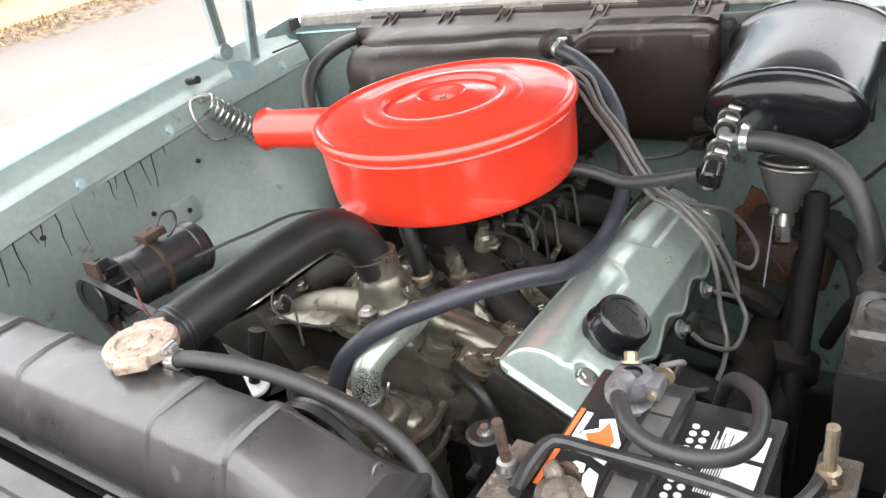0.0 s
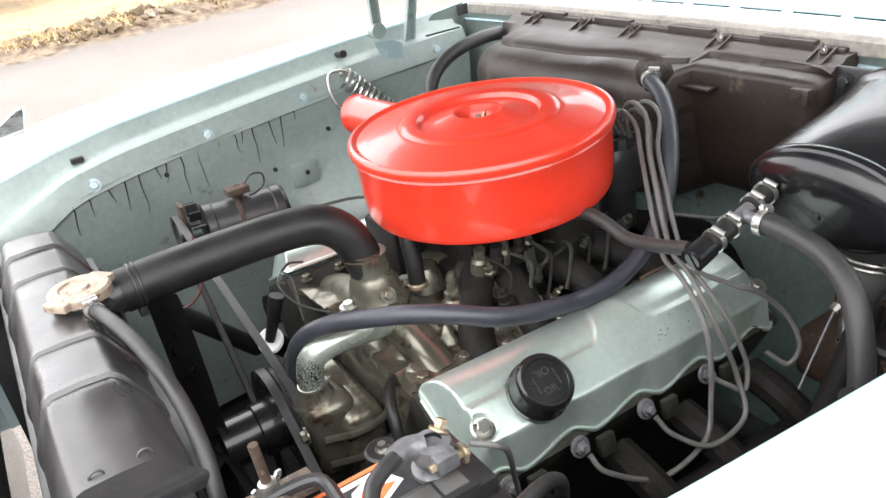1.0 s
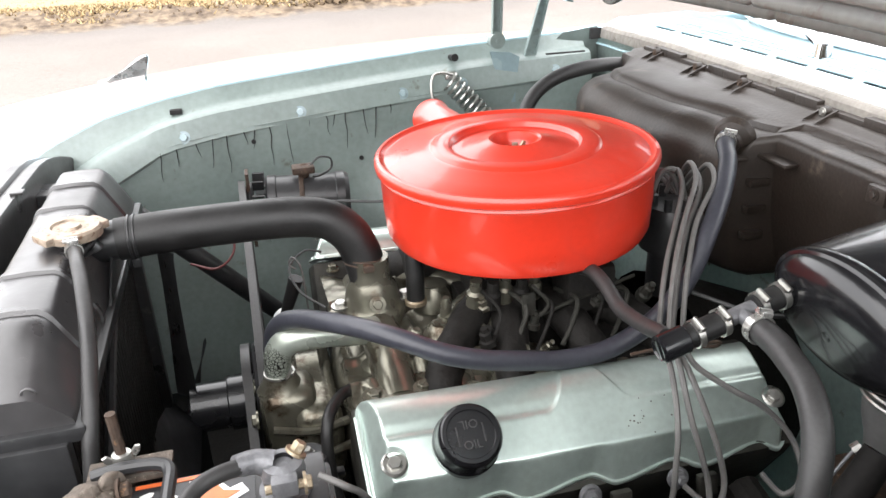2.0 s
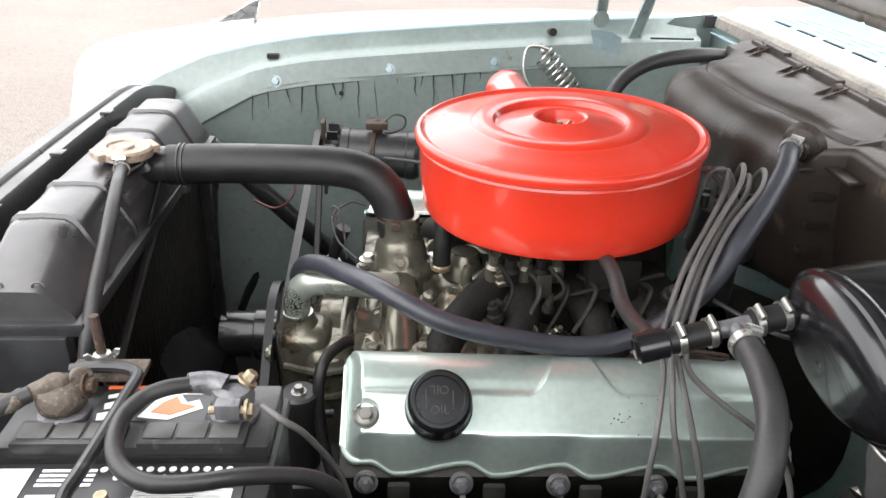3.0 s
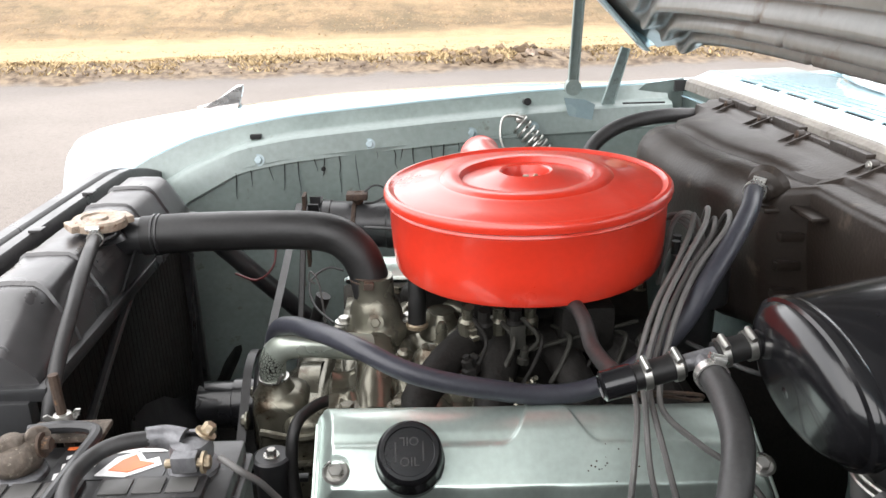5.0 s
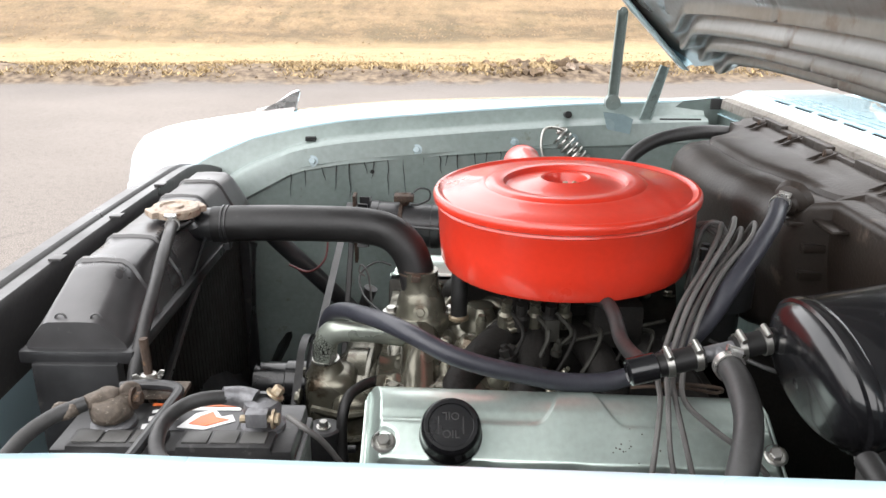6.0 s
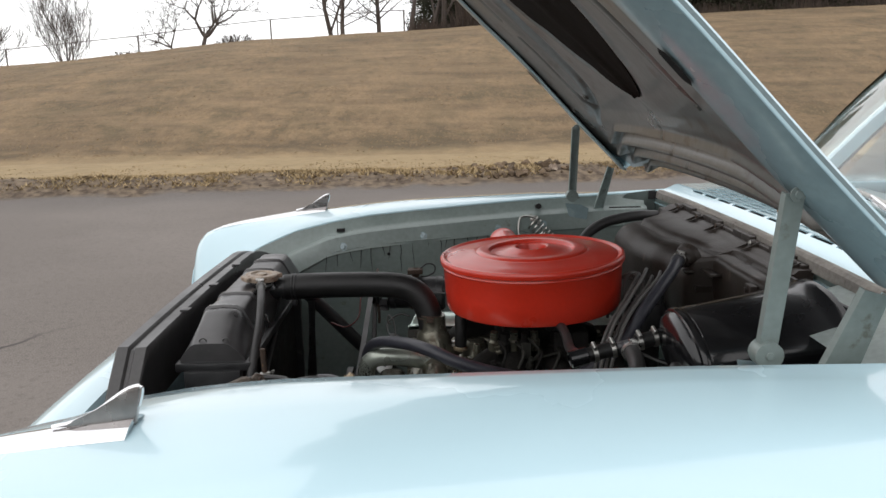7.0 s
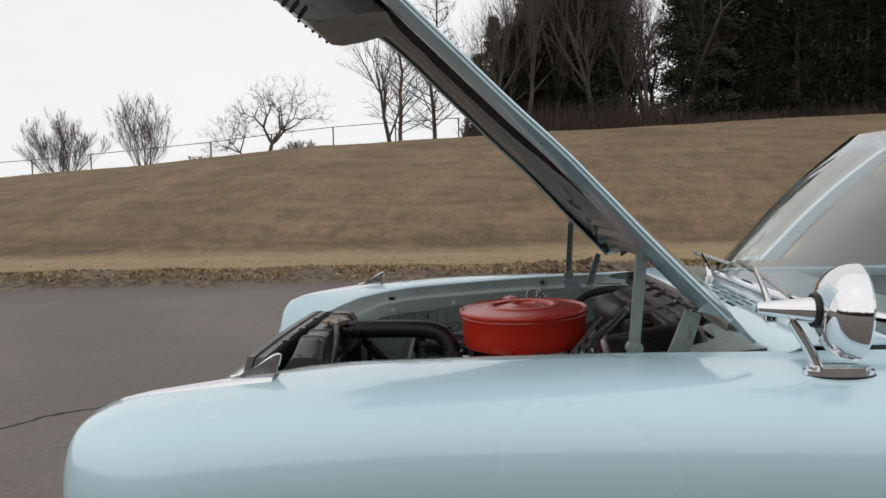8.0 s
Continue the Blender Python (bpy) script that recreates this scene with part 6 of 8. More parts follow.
# ---- hoses and wires ----
def hose(name, pts, r, mat, label, category="hose", clamps=(), n=16, group=""):
    """A hose along points, with worm-drive clamps (index, radius offset, screw direction)."""
    t = thing(name, pts[0], label, category, group)
    b = B()
    tube(b, pts, r, n)
    part("tube", b, mat, t)
    rr = r(0.5) if callable(r) else r
    for i, side in clamps:
        p = Vector(pts[i])
        q = Vector(pts[i + 1]) if i >= 0 and i + 1 < len(pts) else Vector(pts[i - 1])
        b = B()
        hose_clamp(b, p + (q - p) * 0.25, q - p, rr + 0.0006, 0.010, side)
        part("hose_clamp", b, CLAMP, t, "bright worm-drive clamp")
    return t


up = hose("radiator_hose", [(-0.515, 0.018, 0.876), (-0.46, 0.020, 0.878), (-0.38, 0.021, 0.878), (-0.30, 0.020, 0.876), (-0.256, 0.016, 0.868), (-0.230, 0.010, 0.848), (-0.217, 0.005, 0.822), (-0.211, 0.000, 0.796), (-0.209, -0.001, 0.785)],
          0.0268, RUBBER, "thick black rubber upper radiator hose with wire clips", n=24)
for p, ax in (((-0.498, 0.019, 0.877), (1, 0, 0)), ((-0.213, 0.003, 0.808), (0.1, 0.1, 1))):
    b = B()
    m = axis_frame(p, ax)
    for off in (-0.003, 0.003):
        lathe(b, m, [(0.0266, off), (0.0284, off + 0.001), (0.0284, off + 0.003), (0.0266, off + 0.004)], 28)
    box(b, m @ Matrix.Translation((0, -0.034, 0.0)), 0.014, 0.012, 0.010, 0.002)
    part("wire_clip", b, BLACK_SATIN if ax[0] > 0.5 else RUST, up, "spring wire clip")

hose("heater_hose", [(-0.352, -0.012, 0.650), (-0.350, -0.020, 0.700), (-0.344, -0.038, 0.742), (-0.330, -0.066, 0.772), (-0.308, -0.098, 0.790), (-0.284, -0.132, 0.801), (-0.250, -0.175, 0.811), (-0.211, -0.215, 0.812), (-0.168, -0.238, 0.799), (-0.122, -0.240, 0.783), (-0.070, -0.233, 0.767),
                     (-0.018, -0.226, 0.754), (0.035, -0.221, 0.753), (0.079, -0.219, 0.769), (0.116, -0.215, 0.794), (0.154, -0.200, 0.826), (0.187, -0.178, 0.866), (0.226, -0.140, 0.898), (0.264, -0.092, 0.920), (0.288, -0.048, 0.931), (0.30, -0.03, 0.934)],
     0.0118, RUBBER_BLUE, "long blue-grey rubber heater hose looping over the engine", clamps=((19, (0, -0.3, 1)),))
b = B()
nip = thing("manifold_hose", (-0.150, -0.022, 0.74), "short black rubber stub hose with a brass collar", "hose")
tube(b, [(-0.150, -0.022, 0.752), (-0.149, -0.020, 0.785), (-0.146, -0.012, 0.825), (-0.12, 0.0, 0.86)], 0.0125, 14)
part("tube", b, RUBBER, nip)
b = B()
lathe(b, axis_frame((-0.150, -0.022, 0.744), (0, 0, 1)), [(0.010, 0), (0.0155, 0.001), (0.0155, 0.006), (0.013, 0.008)], 20)
part("collar", b, BRASS, nip, "brass collar")

# vacuum tee at the booster
tee = thing("vacuum_tee", (0.11, -0.362, 0.85), "cast tee fitting with rubber sleeves and clamps", "hose fitting")
T0, T1 = Vector((0.030, -0.361, 0.845)), Vector((0.176, -0.348, 0.877))
dT = (T1 - T0).normalized()
b = B()
rod(b, T0 + dT * 0.055, T0 + dT * 0.105, 0.0085)
rod(b, T0 + dT * 0.085, T0 + dT * 0.085 + Vector((0.0, -0.028, -0.002)), 0.008)
part("tee", b, LEAD, tee, "grey cast tee")
b = B()
lathe(b, axis_frame(T0 - dT * 0.012, dT), [(0.008, 0.004), (0.011, 0.0), (0.0145, 0.002), (0.0145, 0.030), (0.0125, 0.032)], 24)
lathe(b, axis_frame(T0 - dT * 0.010, dT), [(0.0, 0.0), (0.012, 0.0), (0.012, 0.002)], 24)
box(b, axis_frame(T0 - dT * 0.0105, dT, (0, 0.4, 1)), 0.019, 0.0022, 0.002)
part("end_cap", b, BLACK_GLOSS, tee, "glossy black rubber cap with a slot")
for a, c in ((0.018, 0.068), (0.100, 0.150)):
    b = B()
    rod(b, T0 + dT * a, T0 + dT * c, 0.0125, n=20)
    part("sleeve", b, RUBBER, tee, "black rubber sleeve")
for a in (0.031, 0.061, 0.107, 0.133):
    b = B()
    hose_clamp(b, T0 + dT * a, dT, 0.0131, 0.007, (0, -0.35, 1))
    part("hose_clamp", b, STEEL, tee, "bright worm-drive clamp")
hose("booster_hose", [(0.114, -0.376, 0.861), (0.113, -0.400, 0.862), (0.111, -0.425, 0.860), (0.103, -0.468, 0.852), (0.088, -0.505, 0.832), (0.070, -0.530, 0.795), (0.055, -0.545, 0.745), (0.045, -0.55, 0.68), (0.05, -0.54, 0.60), (0.08, -0.52, 0.52)],
     0.0132, RUBBER_WORN, "curved black rubber vacuum hose to the brake booster", clamps=((0, (0.3, 0, 1)),))
hose("crankcase_hose", [(0.020, -0.12, 0.822), (0.033, -0.170, 0.838), (0.038, -0.205, 0.834), (0.038, -0.245, 0.824), (0.037, -0.295, 0.832), (0.037, -0.332, 0.842), (0.036, -0.345, 0.845)], 0.0088, RUBBER_WORN, "thin black rubber hose from below the air cleaner")
hose("overflow_hose", [(-0.552, -0.045, 0.898), (-0.542, -0.085, 0.900), (-0.527, -0.155, 0.893), (-0.516, -0.230, 0.869), (-0.515, -0.277, 0.838), (-0.520, -0.305, 0.790), (-0.53, -0.32, 0.70), (-0.54, -0.33, 0.50)], 0.0078, RUBBER_WORN, "thin grey-black overflow hose from the radiator cap", clamps=((0, (0, 0.2, 1)),))
hose("steering_hose", [(-0.245, -0.130, 0.700), (-0.258, -0.137, 0.704), (-0.276, -0.153, 0.707), (-0.294, -0.188, 0.709), (-0.301, -0.208, 0.690), (-0.301, -0.222, 0.650), (-0.294, -0.238, 0.612), (-0.280, -0.262, 0.575), (-0.26, -0.29, 0.53)], 0.0072, RUBBER, "thin black hose dropping past the steering pump")
hose("cabin_hose", [(0.455, 0.48, 0.925), (0.36, 0.484, 0.932), (0.27, 0.478, 0.920), (0.215, 0.466, 0.895), (0.185, 0.450, 0.860), (0.175, 0.430, 0.82), (0.17, 0.40, 0.76), (0.16, 0.36, 0.70), (0.15, 0.30, 0.62)], 0.0140, RUBBER_WORN, "thick black hose curving down beside the heater box")
hose("steering_boot", [(0.22, -0.455, 0.74), (0.185, -0.460, 0.69), (0.144, -0.458, 0.615), (0.100, -0.459, 0.55), (0.05, -0.46, 0.48), (0.0, -0.46, 0.40)], 0.017, RUBBER_DULL, "thick black rubber hose dropping beside the engine")
hose("return_hose", [(0.26, -0.440, 0.60), (0.225, -0.452, 0.655), (0.197, -0.465, 0.690), (0.172, -0.488, 0.698), (0.133, -0.510, 0.697), (0.100, -0.526, 0.682), (0.072, -0.536, 0.650), (0.06, -0.54, 0.58), (0.07, -0.53, 0.50)], 0.011, RUBBER_DULL, "black rubber hose bent over in a tight arch")
hose("drain_hose", [(-0.02, -0.575, 0.80), (0.02, -0.565, 0.755), (0.075, -0.545, 0.690), (0.115, -0.515, 0.620), (0.15, -0.49, 0.54)], 0.010, RUBBER_DULL, "thin black hose slanting down the apron")


def wire(pts, r, mat, label, name="wire", category="wire", group=""):
    t = thing(name, pts[0], label, category, group)
    b = B()
    tube(b, pts, r, 8)
    part("jacket", b, mat, t)
    return t


# ignition leads: a bundle from behind the air cleaner through a clip over the valve cover to the plugs
BUNDLE = [(0.235, -0.02, 0.86), (0.228, -0.06, 0.908), (0.205, -0.115, 0.906), (0.168, -0.156, 0.877), (0.132, -0.202, 0.848), (0.108, -0.238, 0.811), (0.094, -0.266, 0.785)]
ENDS = [
    [(0.076, -0.300, 0.770), (0.062, -0.345, 0.735), (0.055, -0.362, 0.690), (0.050, -0.368, 0.640), (0.02, -0.385, 0.600), (-0.06, -0.39, 0.595), (-0.125, -0.372, 0.63), (-0.137, -0.355, 0.652)],
    [(0.083, -0.305, 0.776), (0.080, -0.340, 0.735), (0.088, -0.360, 0.690), (0.094, -0.372, 0.650), (0.080, -0.395, 0.610), (0.02, -0.395, 0.600), (-0.02, -0.372, 0.625), (-0.032, -0.355, 0.648)],
    [(0.092, -0.308, 0.772), (0.098, -0.342, 0.735), (0.108, -0.362, 0.690), (0.112, -0.372, 0.655), (0.10, -0.378, 0.632), (0.085, -0.365, 0.640), (0.075, -0.352, 0.648)],
    [(0.105, -0.300, 0.770), (0.135, -0.330, 0.750), (0.170, -0.345, 0.728), (0.200, -0.362, 0.690), (0.205, -0.380, 0.650), (0.19, -0.375, 0.625), (0.175, -0.352, 0.640)],
]
for k, e in enumerate(ENDS):
    off = Vector((0.009 * (k - 1.5), -0.005 * (k % 2), 0.007 * (k % 2) - 0.004 * (k > 1)))
    spread = [off * (1.5 if j in (1, 2) else 1.0) for j in range(len(BUNDLE))]
    wire([Vector(p) + o for p, o in zip(BUNDLE, spread)] + [Vector(p) for p in e], 0.0034, WIRE, "grey ignition lead draped over the valve cover", "ignition_lead", "ignition lead", "ignition leads")
for k in range(4):
    s = 0.02 * k
    wire([(0.12 + s, 0.06 - 0.03 * k, 0.80), (0.165 + 0.006 * k, 0.03 - 0.03 * k, 0.87 + 0.010 * k), (0.205, -0.01 - 0.02 * k, 0.885 + 0.008 * k), (0.228, -0.03 - 0.01 * k, 0.862)], 0.0034, WIRE, "grey ignition lead looping behind the air cleaner", "ignition_lead", "ignition lead", "ignition leads")
clip = thing("lead_clip", (0.10, -0.262, 0.765), "rusty wire clip holding the ignition leads", "clip")
b = B()
tube(b, [(0.055, -0.248, 0.760), (0.08, -0.252, 0.764), (0.115, -0.262, 0.768), (0.15, -0.268, 0.765), (0.152, -0.275, 0.775), (0.12, -0.272, 0.778), (0.085, -0.266, 0.776)], 0.0022, 8)
part("clip_wire", b, RUST, clip)
wire([(-0.37, 0.30, 0.80), (-0.385, 0.27, 0.78), (-0.39, 0.24, 0.74), (-0.42, 0.24, 0.715), (-0.46, 0.26, 0.72)], 0.002, WIRE_RED, "thin red wire hanging by the apron")
wire([(0.16, -0.20, 0.80), (0.22, -0.26, 0.79), (0.30, -0.26, 0.78), (0.36, -0.27, 0.77)], 0.003, WIRE_BLACK, "thin black wire along the firewall")
wire([(-0.27, 0.02, 0.735), (-0.30, 0.06, 0.745), (-0.31, 0.10, 0.765), (-0.285, 0.12, 0.78), (-0.26, 0.12, 0.775)], 0.0018, WIRE_BLACK, "thin black wire near the thermostat")
wire([(-0.29, 0.09, 0.70), (-0.292, 0.085, 0.74), (-0.295, 0.08, 0.775), (-0.305, 0.082, 0.79), (-0.31, 0.09, 0.775), (-0.302, 0.095, 0.765)], 0.0016, WIRE, "curled thin wire with a crimped end")
wire([(0.10, 0.02, 0.70), (-0.05, 0.24, 0.77), (-0.16, 0.30, 0.775), (-0.24, 0.34, 0.77)], 0.0028, WIRE_BLACK, "thin black wire to the alternator")
wire([(0.258, -0.391, 0.686), (0.240, -0.392, 0.664), (0.19, -0.394, 0.596), (0.12, -0.398, 0.500)], 0.0019, LEAD, "thin steel dipstick wire slanting down", "dipstick", "dipstick")
wire([(0.30, -0.40, 0.575), (0.27, -0.395, 0.60), (0.255, -0.41, 0.585), (0.27, -0.43, 0.57)], 0.0022, WIRE_RED, "short red wire with a bright end")
wire([(0.15, -0.57, 0.86), (0.19, -0.53, 0.80), (0.23, -0.49, 0.74), (0.26, -0.46, 0.70)], 0.003, WIRE_BLACK, "thin black wire beside the steering hose")


def build_sender():
    """A black sender with a bright disc low at the front of the far bank."""
    t = thing("oil_sender", (-0.300, 0.185, 0.60), "black pressure sender with a bright round plate", "sender")
    m = axis_frame((-0.326, 0.173, 0.640), (-0.45, -0.55, 0.7))
    b = B()
    lathe(b, m, [(0, -0.004), (0.021, -0.004), (0.022, 0.0), (0.019, 0.003), (0.008, 0.002), (0, 0.002)], 28)
    part("plate", b, LABEL_WHITE, t, "bright round plate")
    b = B()
    rod(b, m @ Vector((0, 0, 0.001)), (-0.300, 0.165, 0.715), 0.008, 0.012)
    rod(b, m @ Vector((0, 0, -0.004)), m @ Vector((0, 0, -0.06)), 0.017)
    part("body", b, RUBBER, t)


build_sender()
# ---- things round the engine ----
def build_radiator():
    rad = thing("radiator", (-0.58, 0, 0.30), "black painted radiator with a ribbed top tank", "radiator")
    # top tank: a rounded trough turned over, closed at both ends
    sec = [(-0.640, 0.826), (-0.640, 0.840), (-0.638, 0.848), (-0.622, 0.886), (-0.618, 0.893), (-0.612, 0.897), (-0.586, 0.8985), (-0.562, 0.897), (-0.556, 0.893), (-0.551, 0.887), (-0.531, 0.848), (-0.528, 0.840), (-0.527, 0.826)]
    b = B()
    rows = []
    L0, L1 = -0.292, 0.275
    for k in range(58):
        y = L0 + (L1 - L0) * k / 57
        e = min(1.0, (y - L0) / 0.085, (L1 - y) / 0.012)
        sc = 0.48 + 0.52 * e
        dish = -0.0015 * max(0.0, math.sin((y + 0.285) / 0.19 * math.pi))
        rows.append([Vector((-0.584 + (x + 0.584), y, 0.826 + (z - 0.826) * sc + dish + 0.0012 * noise.noise((x * 30, y * 30, z * 30)))) for x, z in sec])
    loft(b, rows)
    b.faces.new([v for v in b.verts[:len(sec)]][::-1])
    b.faces.ensure_lookup_table()
    bmesh.ops.recalc_face_normals(b, faces=b.faces)
    tank = part("top_tank", b, TANK, rad, "satin black ribbed top tank", 50)
    b = B()
    at_box(b, (-0.648, -0.300, 0.812), (-0.518, 0.283, 0.828), 0.004)
    part("tank_flange", b, BLACK_SATIN, tank)
    # crisp raised bands round the tank
    for ry in (-0.190, -0.100, 0.098, 0.19):
        b = B()
        band = []
        for dy, h in ((-0.007, -0.002), (-0.004, 0.0045), (0.003, 0.0045), (0.007, -0.002)):
            band.append([Vector((-0.584 + (x + 0.584) * (1 + h * 9), ry + dy, 0.826 + (z - 0.826) * (1 + h * 9))) for x, z in sec])
        loft(b, band)
        bmesh.ops.recalc_face_normals(b, faces=b.faces)
        part("tank_band", b, TANK, tank, "raised band")
    # a stamped plate between the bands, with two rows of worn marks
    b = B()
    tilt = axis_frame((-0.5425, -0.050, 0.8720), (0.885, 0, 0.465), (0, 1, 0))
    prism(b, tilt, [(-0.036, -0.012), (0.036, -0.012), (0.036, 0.012), (-0.036, 0.012)], 0.0012, 0.0004)
    plate = part("stamped_plate", b, PLATE, tank, "faint stamped plate with worn marks")
    for u, v, w in ((-0.018, 0.004, 0.018), (0.010, 0.004, 0.022), (-0.016, -0.004, 0.022), (0.012, -0.004, 0.016)):
        b = B()
        prism(b, tilt @ Matrix.Translation((u, v, 0.0012)), [(-w / 2, -0.0014), (w / 2, -0.0014), (w / 2, 0.0014), (-w / 2, 0.0014)], 0.0004)
        part("print_bar", b, TANK, plate)
    # dimples on the near end
    for x, z in ((-0.600, 0.862), (-0.580, 0.852), (-0.560, 0.862), (-0.59, 0.843), (-0.57, 0.843)):
        b = B()
        tube(b, [Vector((x + 0.006 * math.cos(a), -0.2885 + 0.25 * (z - 0.85), z + 0.006 * math.sin(a))) for a in (2 * math.pi * k / 10 for k in range(8))], 0.0013, 6, 2)
        part("dent", b, TANK, tank)
    # core between side channels
    b = B()
    at_box(b, (-0.622, -0.285, 0.34), (-0.552, 0.268, 0.814))
    core = part("core", b, DARK_IRON, rad, "dark finned core")
    for k in range(36):
        b = B()
        y = -0.280 + 0.0152 * k
        at_box(b, (-0.5545, y, 0.345), (-0.5514, y + 0.004, 0.812))
        part("fin", b, DARK_IRON, core)
    for y in (-0.30, 0.277):
        b = B()
        at_box(b, (-0.632, y - 0.006, 0.33), (-0.535, y + 0.012, 0.815), 0.003)
        part("side_channel", b, BLACK_SATIN, rad)
    # slanting brace from the tank to the side channel on both ends
    b = B()
    tube(b, [(-0.530, 0.09, 0.855), (-0.528, -0.08, 0.79), (-0.527, -0.27, 0.70)], 0.006, 8)
    part("brace", b, BLACK_SATIN, rad, "black slanting brace")
    b = B()
    prism(b, axis_frame((-0.524, 0.05, 0.0), (1, 0, 0), (0, 1, 0)), [(-0.02, 0.88), (0.03, 0.88), (0.09, 0.83), (-0.12, 0.83)], 0.003)
    part("gusset", b, BLACK_SATIN, rad)
    # hose neck and filler
    b = B()
    rod(b, (-0.56, 0.015, 0.874), (-0.500, 0.019, 0.877), 0.0250, n=28)
    part("hose_neck", b, BLACK_SATIN, rad)
    b = B()
    m = axis_frame((-0.556, -0.020, 0.886), (0.04, 0, 1))
    lathe(b, m, [(0.030, 0), (0.024, 0.006), (0.023, 0.014), (0.030, 0.016), (0.030, 0.019), (0, 0.019)], 28)
    rod(b, m @ Vector((0.02, -0.01, 0.010)), m @ Vector((0.012, -0.036, 0.010)), 0.005, n=10)
    part("filler_neck", b, BLACK_SATIN, rad)
    b = B()
    lathe(b, m, [(0.031, 0.017), (0.0335, 0.018), (0.0335, 0.027), (0.031, 0.030), (0.022, 0.0305), (0.020, 0.028), (0.012, 0.028), (0.010, 0.031), (0, 0.031)], 36)
    for a in (0, 180):
        w = m @ pose(0, 0, 0, 0, 0, a + 40)
        box(b, w @ Matrix.Translation((0.030, 0, 0.0235)), 0.020, 0.030, 0.010, 0.003)
    part("radiator_cap", b, CAP, rad, "scuffed pale pressure cap")


build_radiator()


def build_battery():
    X0, X1, Y0, Y1, ZT = -0.548, -0.312, -0.520, -0.357, 0.800
    bat = thing("battery", (-0.43, -0.445, 0.58), "black car battery with stained posts and printed labels", "battery")
    b = B()
    at_box(b, (X0, Y0, 0.585), (X1, Y1, 0.770), 0.006)
    part("case", b, BAT_CASE, bat, "black plastic case")
    b = B()
    at_box(b, (X0 - 0.003, Y0 - 0.003, 0.768), (X1 + 0.003, Y1 + 0.003, 0.782), 0.004)
    at_box(b, (X0 + 0.002, -0.446, 0.780), (X1 - 0.002, Y1 - 0.002, ZT), 0.004)
    part("lid", b, BAT_CASE, bat, "stepped black lid")
    # two vent covers with sunk panels
    for x0, x1 in ((-0.530, -0.438), (-0.425, -0.333)):
        b = B()
        at_box(b, (x0, -0.447, 0.790), (x1, -0.415, 0.805), 0.004)
        vent = part("vent_cover", b, BAT_CASE, bat, "raised black vent cover")
        for k in range(3):
            b = B()
            w = (x1 - x0 - 0.012) / 3
            at_box(b, (x0 + 0.005 + k * (w + 0.001), -0.441, 0.8045), (x0 + 0.003 + w + k * (w + 0.001), -0.421, 0.8065), 0.001)
            part("sunk_panel", b, PANEL_GREY, vent)
    # labels on the low outer step
    zl = 0.7832

    def flat(x0, x1, y0, y1, z, mat, name, label="", parent=bat):
        b_ = B()
        at_box(b_, (x0, y0, z), (x1, y1, z + 0.0006))
        return part(name, b_, mat, parent, label, 0)
    lab = flat(X0 + 0.006, X1 - 0.018, -0.517, -0.450, zl, LABEL_BLACK, "side_label", "black label with white print")
    for k in range(12):
        b = B()
        rod(b, (-0.450 + 0.0095 * k, -0.455, zl + 0.0004), (-0.450 + 0.0095 * k, -0.455, zl + 0.0012), 0.0032, n=12)
        part("white_dot", b, LABEL_WHITE, lab)
        if k > 1:
            b = B()
            rod(b, (-0.446 + 0.0095 * k - 0.0095, -0.4645, zl + 0.0004), (-0.446 + 0.0095 * k - 0.0095, -0.4645, zl + 0.0012), 0.0032, n=12)
            part("white_dot", b, LABEL_WHITE, lab)
    flat(-0.540, -0.508, -0.500, -0.454, zl + 0.0008, LABEL_WHITE, "white_panel", "", lab)
    flat(-0.502, -0.470, -0.515, -0.484, zl + 0.0008, LABEL_WHITE, "white_panel", "", lab)
    flat(-0.464, -0.428, -0.515, -0.490, zl + 0.0008, LABEL_WHITE, "white_panel", "", lab)
    flat(-0.422, -0.374, -0.515, -0.488, zl + 0.0008, LABEL_WHITE, "white_panel", "", lab)
    flat(-0.368, -0.338, -0.515, -0.478, zl + 0.0008, LABEL_WHITE, "white_panel", "", lab)
    for k in range(7):
        flat(-0.418, -0.345 - 0.010 * (k % 3), -0.4735 - 0.0021 * k, -0.4745 - 0.0021 * k, zl + 0.0008, LABEL_WHITE, "print_line", "", lab)
    for k in range(4):
        flat(-0.500, -0.455, -0.455 - 0.0055 * k, -0.458 - 0.0055 * k, zl + 0.0008, LABEL_WHITE, "print_bar", "", lab)
    # the bright label beside the posts
    zt = ZT + 0.0004
    top = flat(-0.476, -0.375, -0.413, -0.362, zt, LABEL_BLACK, "top_label", "black label with orange and white strokes")
    flat(-0.474, -0.377, -0.368, -0.3635, zt + 0.0007, LABEL_ORANGE, "orange_stripe", "", top)
    flat(-0.430, -0.380, -0.376, -0.370, zt + 0.0007, LABEL_WHITE, "print_bar", "", top)
    b = B()
    prism(b, Matrix.Translation((-0.410, -0.392, zt + 0.0007)), [(-0.025, -0.016), (0.002, -0.020), (0.030, -0.004), (0.024, 0.008), (0.014, 0.004), (0.004, 0.018), (-0.014, 0.010)], 0.0006)
    part("white_stroke", b, LABEL_WHITE, top, "white brush stroke", 0)
    b = B()
    prism(b, Matrix.Translation((-0.407, -0.392, zt + 0.0014)), [(-0.018, -0.010), (0.000, -0.014), (0.020, -0.002), (0.006, 0.002), (0.000, 0.012), (-0.010, 0.004)], 0.0006)
    part("orange_stroke", b, LABEL_ORANGE, top, "orange brush stroke", 0)
